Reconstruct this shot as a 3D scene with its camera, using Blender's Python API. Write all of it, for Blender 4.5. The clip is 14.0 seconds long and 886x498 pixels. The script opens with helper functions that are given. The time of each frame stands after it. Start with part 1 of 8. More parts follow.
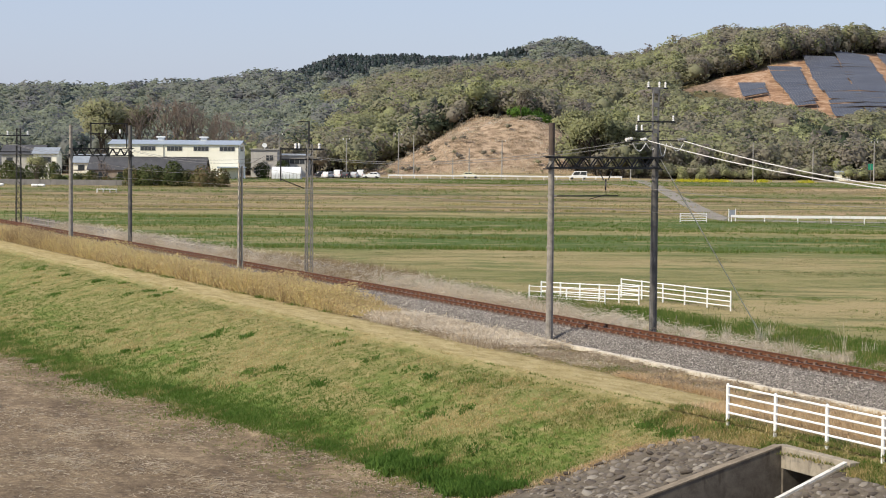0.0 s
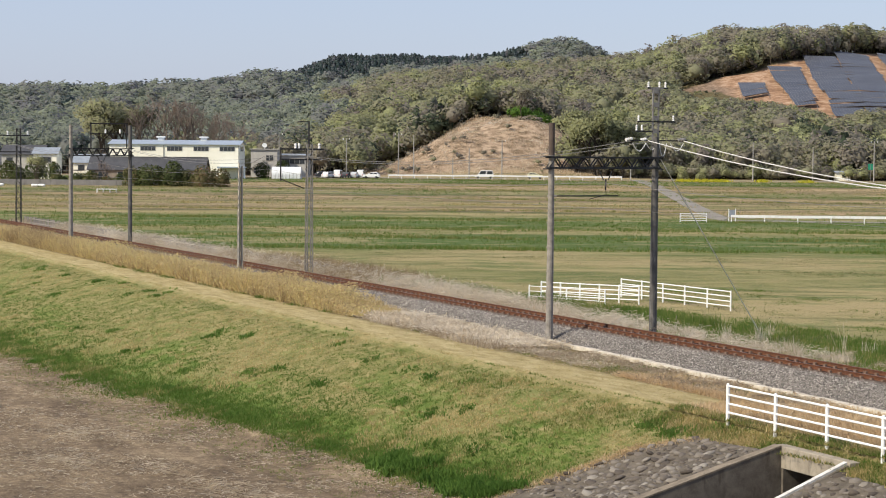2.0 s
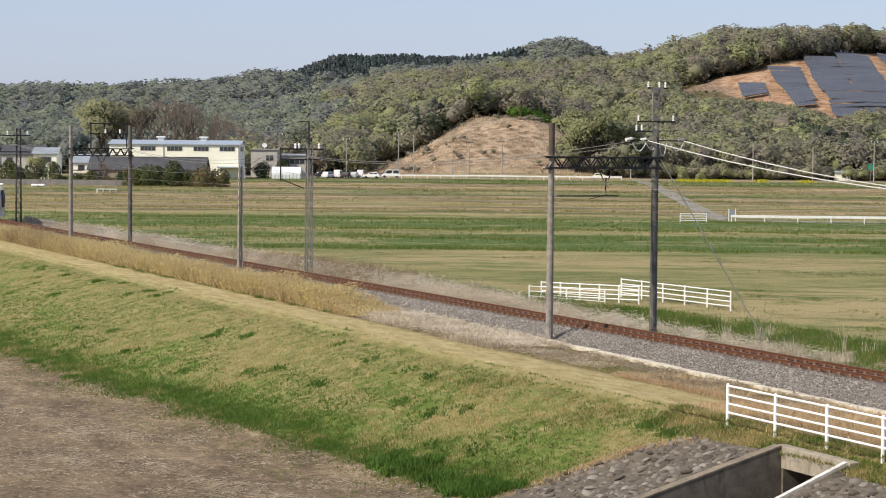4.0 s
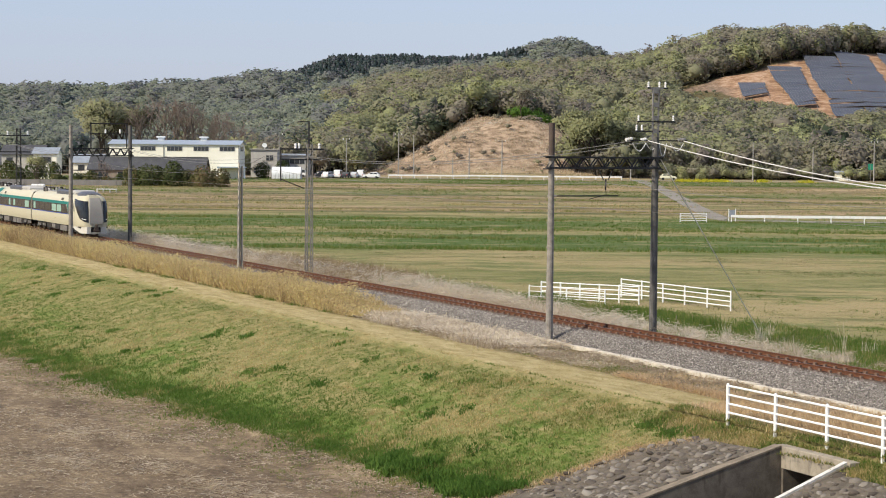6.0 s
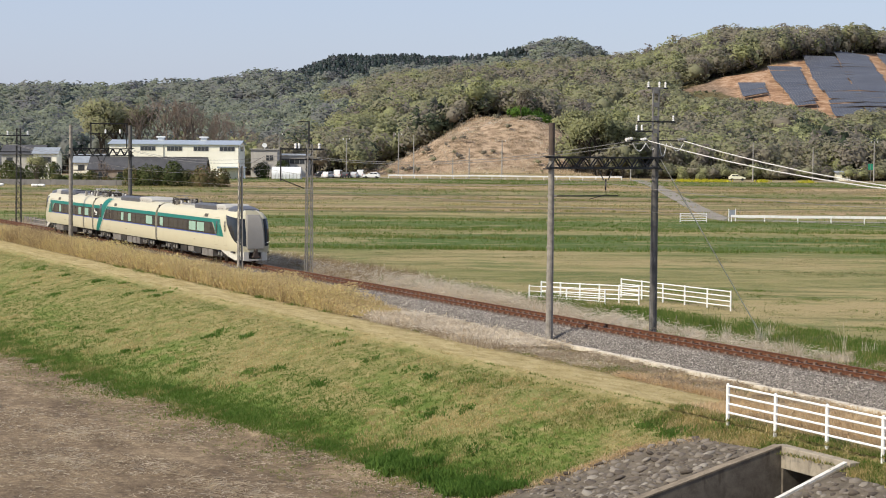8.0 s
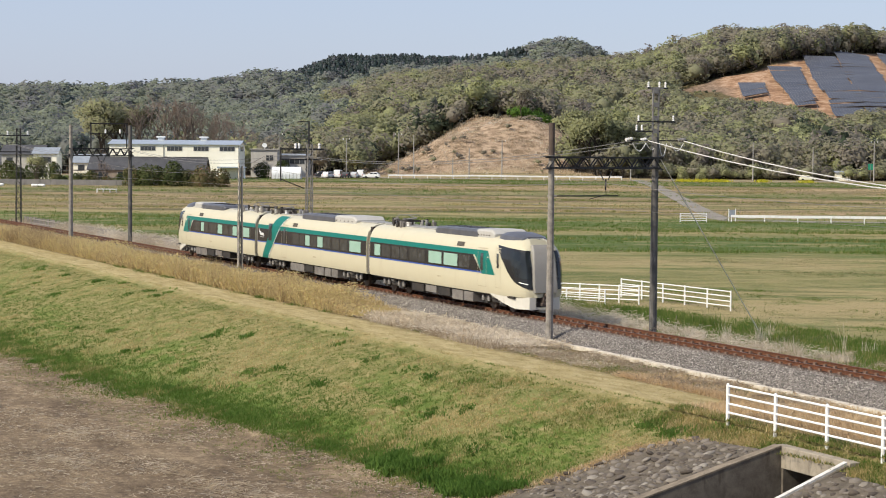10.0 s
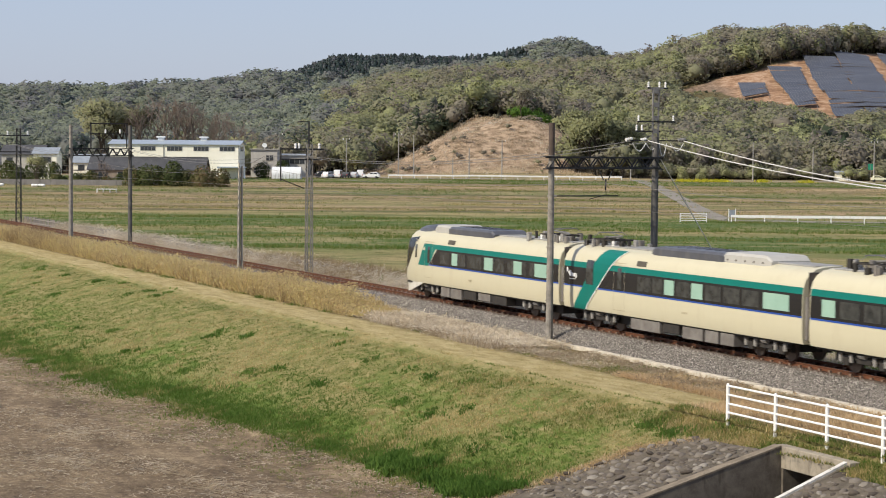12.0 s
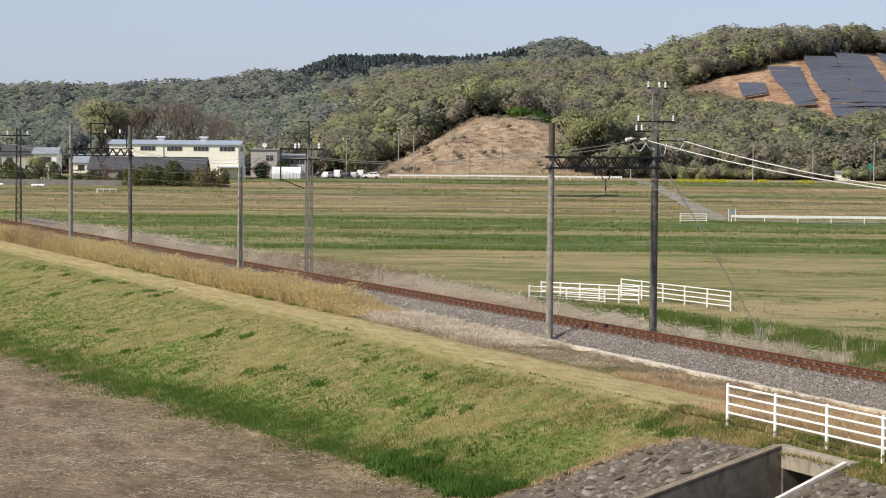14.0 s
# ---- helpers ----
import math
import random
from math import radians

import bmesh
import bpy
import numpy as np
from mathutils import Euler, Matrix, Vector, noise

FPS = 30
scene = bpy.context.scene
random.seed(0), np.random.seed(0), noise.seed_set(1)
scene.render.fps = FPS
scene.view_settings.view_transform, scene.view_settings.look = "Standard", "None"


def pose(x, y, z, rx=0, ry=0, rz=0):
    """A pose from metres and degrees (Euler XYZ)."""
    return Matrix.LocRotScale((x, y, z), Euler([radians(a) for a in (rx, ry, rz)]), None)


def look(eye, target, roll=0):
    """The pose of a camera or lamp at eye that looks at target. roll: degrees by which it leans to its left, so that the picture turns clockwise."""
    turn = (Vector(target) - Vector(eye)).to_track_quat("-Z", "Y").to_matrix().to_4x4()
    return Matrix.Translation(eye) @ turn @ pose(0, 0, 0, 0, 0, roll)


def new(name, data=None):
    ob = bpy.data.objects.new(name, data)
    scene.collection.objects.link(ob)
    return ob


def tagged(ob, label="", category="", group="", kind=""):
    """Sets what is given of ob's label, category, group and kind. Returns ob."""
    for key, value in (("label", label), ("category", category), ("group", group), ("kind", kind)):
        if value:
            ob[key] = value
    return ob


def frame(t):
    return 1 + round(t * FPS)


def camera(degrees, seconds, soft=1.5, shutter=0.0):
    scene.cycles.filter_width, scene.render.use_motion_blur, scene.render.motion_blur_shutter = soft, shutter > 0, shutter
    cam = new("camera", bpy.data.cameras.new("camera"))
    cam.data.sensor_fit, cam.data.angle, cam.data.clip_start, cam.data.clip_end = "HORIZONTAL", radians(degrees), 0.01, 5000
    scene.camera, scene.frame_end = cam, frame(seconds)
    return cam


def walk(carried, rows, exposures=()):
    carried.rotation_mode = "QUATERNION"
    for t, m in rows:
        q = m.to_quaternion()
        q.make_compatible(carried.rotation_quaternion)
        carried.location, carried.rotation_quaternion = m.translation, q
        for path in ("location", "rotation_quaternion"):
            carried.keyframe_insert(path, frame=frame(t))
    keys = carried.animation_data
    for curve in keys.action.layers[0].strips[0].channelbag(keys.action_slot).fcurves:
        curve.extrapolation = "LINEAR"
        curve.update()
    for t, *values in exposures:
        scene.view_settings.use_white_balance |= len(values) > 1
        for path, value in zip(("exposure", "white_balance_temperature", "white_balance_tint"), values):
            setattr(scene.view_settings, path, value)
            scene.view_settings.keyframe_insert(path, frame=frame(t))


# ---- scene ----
# World: x along the railway (trains run towards +x), y across it to the far side, z up, rail top at z = 0.
cam = camera(24.26, 14.0, soft=1.0, shutter=0.2)
EYE = Vector((0.0, -43.922, 7.96))
AIM = EYE + Vector((-0.916240, 0.397668, -0.048619)) * 100.0
walk(cam, [(0.0, look(EYE, AIM, 0.5)), (14.0, look(EYE, AIM, 0.5))],
     exposures=[(0.0, 0.14), (10.4, 0.14), (11.2, 0.09), (12.0, 0.02), (13.0, 0.02), (14.0, 0.08)])

# ---------------------------------------------------------------- light
SUN_DIR = Vector((-0.17, 1.00, -0.86)).normalized()       # the way the sunlight travels
SUN_ELEV = math.asin(-SUN_DIR.z)
SUN_AZIM = math.atan2(-SUN_DIR.x, -SUN_DIR.y)
world = bpy.data.worlds.new("sky")
scene.world = world
world.use_nodes = True
wn = world.node_tree
wn.nodes.clear()
sky = wn.nodes.new("ShaderNodeTexSky")
sky.sky_type, sky.sun_disc = "NISHITA", False
sky.sun_elevation, sky.sun_rotation = SUN_ELEV, SUN_AZIM
sky.air_density, sky.dust_density, sky.ozone_density = 1.0, 1.0, 2.0
bgn = wn.nodes.new("ShaderNodeBackground")
bgn.inputs["Strength"].default_value = 0.13
outn = wn.nodes.new("ShaderNodeOutputWorld")
haze = wn.nodes.new("ShaderNodeMix")
haze.data_type, haze.blend_type = "RGBA", "MIX"               # an even spring haze over the clear sky
haze.inputs[0].default_value, haze.inputs[7].default_value = 0.62, (3.42, 3.86, 5.50, 1.0)
wn.links.new(sky.outputs[0], haze.inputs[6])
wn.links.new(haze.outputs[2], bgn.inputs[0])
wn.links.new(bgn.outputs[0], outn.inputs[0])
sun = new("sun", bpy.data.lights.new("sun", "SUN"))
sun.data.energy, sun.data.angle, sun.data.color = 4.8, radians(0.6), (1.0, 0.91, 0.75)
sun.matrix_world = look((0, 0, 60), Vector((0, 0, 60)) + SUN_DIR)

# ---------------------------------------------------------------- camera-aligned axes: depth a and breadth b, turned from the railway
CA, SA = 0.91734, 0.39810


def ab(x, y):
    return -x * CA + (y + 43.922) * SA, x * SA + (y + 43.922) * CA


def xy(a, b):
    return -a * CA + b * SA, a * SA + b * CA - 43.922


def smooth(t):
    t = np.clip(t, 0, 1)
    return t * t * (3 - 2 * t)


def bumps(x, y, size, seed=0.0):
    """Cheap smooth variation between -1 and 1."""
    tot, amp, s = 0.0, 1.0, 1.6 * size
    for k in range(3):
        u, v = np.asarray(x, float) / s + seed * 7.3 + 11.7 * k, np.asarray(y, float) / s + seed * 3.1 - 5.3 * k
        i, j = np.floor(u), np.floor(v)
        fu, fv = u - i, v - j
        fu, fv = fu * fu * (3 - 2 * fu), fv * fv * (3 - 2 * fv)

        def cell(p, q):
            h = np.sin(p * 127.1 + q * 311.7) * 43758.5453
            return (h - np.floor(h)) * 2 - 1

        tot = tot + amp * ((cell(i, j) * (1 - fu) + cell(i + 1, j) * fu) * (1 - fv) + (cell(i, j + 1) * (1 - fu) + cell(i + 1, j + 1) * fu) * fv)
        amp, s = amp * 0.55, s * 0.45
    return tot / 1.25


RIDGE_B = np.array([(-420, 8), (-194, 10), (-120, 12), (-82, 15.5), (-55, 20.6), (-21, 28.2), (0, 30.4), (29, 32.8), (53, 34.9), (78, 37.2), (103, 45.2), (127, 50.3), (147, 51.8), (193, 49), (420, 46)])
RIDGE_C = np.array([(-900, 38), (-322, 39), (-277, 40.5), (-240, 39.5), (-187, 42), (-137, 49), (-112, 51), (-97, 43), (-84, 41), (-67, 46), (-43, 55), (-26, 55), (7, 57), (35, 60), (64, 62), (92, 54), (900, 20)])
RIDGE_D = np.array([(-1200, 20), (-260, 42), (-152, 76), (-112, 91), (-37, 92), (9, 93), (38, 95), (67, 100), (84, 103), (124, 109), (153, 99), (176, 86), (240, 58), (1200, 20)])


def hill(a, b):
    hb = np.interp(b, RIDGE_B[:, 0], RIDGE_B[:, 1])
    up = smooth((a - 545) / 360) * 0.75 + np.clip((a - 545) / 360, 0, 1) * 0.25
    zb = hb * up * (1 - 0.75 * smooth((a - 930) / 320))
    zc = np.interp(b, RIDGE_C[:, 0], RIDGE_C[:, 1]) * np.exp(-((a - 1520) / 260) ** 2)
    zd = np.interp(b, RIDGE_D[:, 0], RIDGE_D[:, 1]) * np.exp(-((a - 2130) / 330) ** 2)
    # the bare knoll in front of the wood
    kn = 15.0 * np.exp(-(np.abs((b - 17) / 25) ** 2.6)) * smooth((a - 505) / 62)
    z = np.maximum(np.maximum(zb, zc), zd)
    kn = kn * (1 + 0.16 * bumps(a, b, 9.0, 3.0)) + 1.1 * bumps(a, b, 3.4, 5.0) * smooth(kn / 6)
    z = np.maximum(z, kn * (1 - smooth((a - 600) / 60)))
    return z + smooth((a - 560) / 60) * bumps(a, b, 22.0, 1.0) * 2.2


# the cleared solar site: breadth b against its lower and upper edge in depth
SITE_LO = ((88, 788), (97, 770), (106, 744), (115, 728), (128, 692), (144, 676), (240, 668))
SITE_HI = ((88, 790), (100, 793), (121, 808), (134, 815), (153, 834), (178, 868), (240, 880))


def on_site(a, b, grow=0.0):
    lo = np.interp(b, [q[0] for q in SITE_LO], [q[1] for q in SITE_LO])
    hi = np.interp(b, [q[0] for q in SITE_HI], [q[1] for q in SITE_HI])
    return (b > 86) & (a > lo - grow) & (a < hi + 1.0)


TOE_Y0, TOE_Y1 = -21.3, -16.6


def toe(x):
    return np.interp(x, [-112, -62], [TOE_Y0, TOE_Y1])


FIELD_LOW = -3.5
BANK_TOP = -0.6


def ground_z(x, y):
    x, y = np.asarray(x, float), np.asarray(y, float)
    a, b = ab(x, y)
    far = -1.3 + 2.1 * smooth((a - 250) / 230) + hill(a, b)
    far = far + 0.06 * bumps(x, y, 3.0)
    t = toe(np.clip(x, -400, 60))
    slope = BANK_TOP + (FIELD_LOW - BANK_TOP) * np.clip((-9.6 - y) / (-9.6 - t), 0, 1)
    rnd = 0.5 * np.exp(-((y - t) / 1.2) ** 2) * 0.5 - 0.18 * np.exp(-((y + 9.6) / 0.9) ** 2)
    near = slope + rnd + 0.05 * bumps(x, y, 1.7, 4.0) * smooth((-y - 9.0) / 2)
    mid = np.interp(y, [-9.6, -6.8, -4.2, -3.2, 3.4, 5.0, 9.0], [BANK_TOP, BANK_TOP, -0.75, -0.72, -0.75, -1.0, -1.3])
    z = np.where(y < -9.6, near, np.where(y < 9.0, mid, far))
    # the culvert's channel
    inside = (x > -52.0) & (x < -48.8) & (y < -10.3)
    z = np.where(inside, FIELD_LOW - 0.35, z)
    return z


# ---------------------------------------------------------------- material helpers
class Nodes:
    """A small builder for node materials."""

    def __init__(self, name):
        self.m = bpy.data.materials.new(name)
        self.m.use_nodes = True
        self.t = self.m.node_tree
        self.t.nodes.clear()
        self.out = self.t.nodes.new("ShaderNodeOutputMaterial")
        self.b = self.t.nodes.new("ShaderNodeBsdfPrincipled")
        self.t.links.new(self.b.outputs[0], self.out.inputs[0])
        g = self.t.nodes.new("ShaderNodeNewGeometry")
        self.pos, self.isl = g.outputs["Position"], g.outputs["Random Per Island"]
        self.ob = self.t.nodes.new("ShaderNodeTexCoord").outputs["Object"]

    def put(self, sock, v):
        if isinstance(v, bpy.types.NodeSocket):
            self.t.links.new(v, sock)
        else:
            sock.default_value = v

    def math(self, op, x, y=0.0, z=0.0, clamp=False):
        n = self.t.nodes.new("ShaderNodeMath")
        n.operation, n.use_clamp = op, clamp
        for s, v in zip(n.inputs, (x, y, z)):
            self.put(s, v)
        return n.outputs[0]

    def xyz(self, v):
        n = self.t.nodes.new("ShaderNodeSeparateXYZ")
        self.put(n.inputs[0], v)
        return n.outputs

    def stretch(self, v, s, turn=0.0):
        n = self.t.nodes.new("ShaderNodeMapping")
        self.put(n.inputs[0], v)
        n.inputs["Rotation"].default_value = (0, 0, turn)
        n.inputs["Scale"].default_value = s
        return n.outputs[0]

    def noise(self, v, scale, detail=4.0, rough=0.6, dist=0.0):
        n = self.t.nodes.new("ShaderNodeTexNoise")
        self.put(n.inputs["Vector"], v)
        n.inputs["Scale"].default_value, n.inputs["Detail"].default_value = scale, detail
        n.inputs["Roughness"].default_value, n.inputs["Distortion"].default_value = rough, dist
        return n.outputs["Fac"]

    def voro(self, v, scale, feature="F1", outp="Distance"):
        n = self.t.nodes.new("ShaderNodeTexVoronoi")
        n.feature = feature
        self.put(n.inputs["Vector"], v)
        n.inputs["Scale"].default_value = scale
        return n.outputs[outp]

    def step(self, v, lo, hi):
        n = self.t.nodes.new("ShaderNodeMapRange")
        n.interpolation_type = "SMOOTHSTEP"
        self.put(n.inputs["Value"], v)
        n.inputs["From Min"].default_value, n.inputs["From Max"].default_value = lo, hi
        return n.outputs[0]

    def mix(self, f, c1, c2, how="MIX"):
        n = self.t.nodes.new("ShaderNodeMix")
        n.data_type, n.blend_type = "RGBA", how
        self.put(n.inputs[0], f)
        for s, c in ((n.inputs[6], c1), (n.inputs[7], c2)):
            self.put(s, (*c, 1.0) if isinstance(c, tuple) and len(c) == 3 else c)
        return n.outputs[2]

    def ramp(self, f, stops, how="LINEAR"):
        n = self.t.nodes.new("ShaderNodeValToRGB")
        self.put(n.inputs[0], f)
        n.color_ramp.interpolation = how
        e = n.color_ramp.elements
        while len(e) < len(stops):
            e.new(0.5)
        for el, (p, c) in zip(e, stops):
            el.position, el.color = p, (*c, 1.0)
        return n.outputs[0]

    def attr(self, name):
        n = self.t.nodes.new("ShaderNodeAttribute")
        n.attribute_name = name
        return n.outputs["Fac"]

    def rnd(self):
        return self.t.nodes.new("ShaderNodeObjectInfo").outputs["Random"]

    def bump(self, h, dist=0.02, strength=0.6):
        n = self.t.nodes.new("ShaderNodeBump")
        n.inputs["Strength"].default_value, n.inputs["Distance"].default_value = strength, dist
        self.put(n.inputs["Height"], h)
        self.t.links.new(n.outputs[0], self.b.inputs["Normal"])

    def done(self, color, rough=0.8, metal=0.0, spec=0.3):
        self.put(self.b.inputs["Base Color"], (*color, 1.0) if isinstance(color, tuple) and len(color) == 3 else color)
        self.put(self.b.inputs["Roughness"], rough)
        self.b.inputs["Metallic"].default_value = metal
        self.b.inputs["Specular IOR Level"].default_value = spec
        return self.m


def worn(name, c1, c2, scale=3.0, rough=0.7, metal=0.0, bump=0.0, dirt=None, spec=0.3, grain=40.0):
    """A surface of two close colours with blotches, grain and dirt."""
    n = Nodes(name)
    big, fine = n.noise(n.ob, scale, 5), n.noise(n.ob, grain, 3)
    col = n.mix(n.step(n.math("ADD", n.math("MULTIPLY", big, 0.7), n.math("MULTIPLY", fine, 0.3)), 0.35, 0.65), c1, c2)
    if dirt:
        col = n.mix(n.math("MULTIPLY", n.step(n.noise(n.stretch(n.ob, (1, 1, 0.25)), scale * 2.2, 6), 0.52, 0.75), 0.7), col, dirt)
    if bump:
        n.bump(fine, bump)
    return n.done(col, rough, metal, spec)


def leafy(name, stops, rough=0.75, thin=0.5, vary=0.25):
    """Leaves, blades and twigs: colour by tuft and by blade, some light passing through."""
    n = Nodes(name)
    v = n.math("ADD", n.math("MULTIPLY_ADD", n.attr("tint"), 0.75, 0.125 - vary / 2), n.math("MULTIPLY", n.isl, vary))
    col = n.ramp(v, stops)
    m = n.done(col, rough, 0.0, 0.15)
    if thin:
        tr = n.t.nodes.new("ShaderNodeBsdfTranslucent")
        n.t.links.new(col, tr.inputs[0])
        mx = n.t.nodes.new("ShaderNodeMixShader")
        mx.inputs[0].default_value = thin
        n.t.links.new(n.b.outputs[0], mx.inputs[1])
        n.t.links.new(tr.outputs[0], mx.inputs[2])
        n.t.links.new(mx.outputs[0], n.out.inputs[0])
    return m


def crown_leaves(name, stops, grain=1.6, thin=0.5):
    """Crowns seen from afar: colour by tree, mottled by sprays of leaves and twigs."""
    n = Nodes(name)
    clump, spray = n.noise(n.pos, grain * 0.3, 3, 0.6), n.noise(n.pos, grain, 5, 0.8)
    v = n.math("MULTIPLY_ADD", n.attr("tint"), 0.80, 0.10 - 0.05)
    v = n.math("ADD", v, n.math("ADD", n.math("MULTIPLY_ADD", clump, 0.16, -0.08), n.math("MULTIPLY", n.isl, 0.10)))
    col = n.ramp(v, stops)
    dark = n.mix(1.0, col, (0.78, 0.76, 0.80), "MULTIPLY")
    col = n.mix(n.step(spray, 0.60, 0.36), col, dark)
    m = n.done(col, 0.9, 0.0, 0.1)
    tr = n.t.nodes.new("ShaderNodeBsdfTranslucent")
    n.t.links.new(col, tr.inputs[0])
    mx = n.t.nodes.new("ShaderNodeMixShader")
    mx.inputs[0].default_value = thin
    n.t.links.new(n.b.outputs[0], mx.inputs[1])
    n.t.links.new(tr.outputs[0], mx.inputs[2])
    n.t.links.new(mx.outputs[0], n.out.inputs[0])
    return m


# ---------------------------------------------------------------- mesh helpers
def mesh_from(name, verts, faces, mats=(), mat_index=None, tint=None, smooth_shade=False, normals=None):
    """A mesh from numpy arrays: verts (n, 3), faces (m, k)."""
    me = bpy.data.meshes.new(name)
    verts, faces = np.asarray(verts, np.float32), np.asarray(faces, np.int32)
    k = faces.shape[1]
    me.vertices.add(len(verts))
    me.vertices.foreach_set("co", verts.ravel())
    me.loops.add(faces.size)
    me.loops.foreach_set("vertex_index", faces.ravel())
    me.polygons.add(len(faces))
    me.polygons.foreach_set("loop_start", np.arange(0, faces.size, k, dtype=np.int32))
    me.polygons.foreach_set("loop_total", np.full(len(faces), k, np.int32))
    if mat_index is not None:
        me.polygons.foreach_set("material_index", np.asarray(mat_index, np.int32))
    if smooth_shade:
        me.polygons.foreach_set("use_smooth", np.ones(len(faces), bool))
    if tint is not None:
        at = me.attributes.new("tint", "FLOAT", "POINT")
        at.data.foreach_set("value", np.asarray(tint, np.float32))
    for m in mats:
        me.materials.append(m)
    me.update(calc_edges=True)
    if normals is not None:
        me.normals_split_custom_set_from_vertices(np.asarray(normals, np.float32))
    return me


def part(name, bm, material, parent=None, label="", smooth_shade=False, bevel=0.0):
    """Links a bmesh as one mesh object, under a thing or a part when given."""
    if bevel:
        bmesh.ops.bevel(bm, geom=[e for e in bm.edges if e.is_manifold and e.calc_face_angle(0) > 0.6], offset=bevel, segments=1, affect="EDGES", clamp_overlap=True)
    me = bpy.data.meshes.new(name)
    bm.to_mesh(me)
    bm.free()
    if smooth_shade:
        me.polygons.foreach_set("use_smooth", np.ones(len(me.polygons), bool))
        me.set_sharp_from_angle(angle=radians(32))
    me.materials.append(material)
    ob = new(name, me)
    if parent:
        ob.parent = parent
    if label:
        ob["label"] = label
    return ob


def box(bm, x0, x1, y0, y1, z0, z1, m=None):
    vs = bmesh.ops.create_cube(bm, size=1.0)["verts"]
    mm = Matrix.Translation(((x0 + x1) / 2, (y0 + y1) / 2, (z0 + z1) / 2)) @ Matrix.Diagonal((x1 - x0, y1 - y0, z1 - z0, 1))
    bmesh.ops.transform(bm, matrix=(m @ mm) if m else mm, verts=vs)
    return vs


def rod(bm, p, q, r, r2=None, seg=8):
    """A round bar from p to q."""
    p, q = Vector(p), Vector(q)
    d = q - p
    vs = bmesh.ops.create_cone(bm, cap_ends=True, segments=seg, radius1=r, radius2=r if r2 is None else r2, depth=d.length)["verts"]
    bmesh.ops.transform(bm, matrix=Matrix.Translation((p + q) / 2) @ d.to_track_quat("Z", "Y").to_matrix().to_4x4(), verts=vs)
    return vs


def bar(bm, p, q, w, h):
    """A square bar from p to q."""
    p, q = Vector(p), Vector(q)
    d = q - p
    vs = bmesh.ops.create_cube(bm, size=1.0)["verts"]
    bmesh.ops.transform(bm, matrix=Matrix.Translation((p + q) / 2) @ d.to_track_quat("Z", "Y").to_matrix().to_4x4() @ Matrix.Diagonal((w, h, d.length, 1)), verts=vs)
    return vs


def ball(bm, c, r, sub=1, s=(1, 1, 1)):
    vs = bmesh.ops.create_icosphere(bm, subdivisions=sub, radius=r)["verts"]
    bmesh.ops.transform(bm, matrix=Matrix.Translation(c) @ Matrix.Diagonal((*s, 1)), verts=vs)
    return vs


def empty(name, m, label, category, group="", kind=""):
    ob = new(name)
    ob.empty_display_size = 0.3
    ob.matrix_world = m
    return tagged(ob, label, category, group, kind)


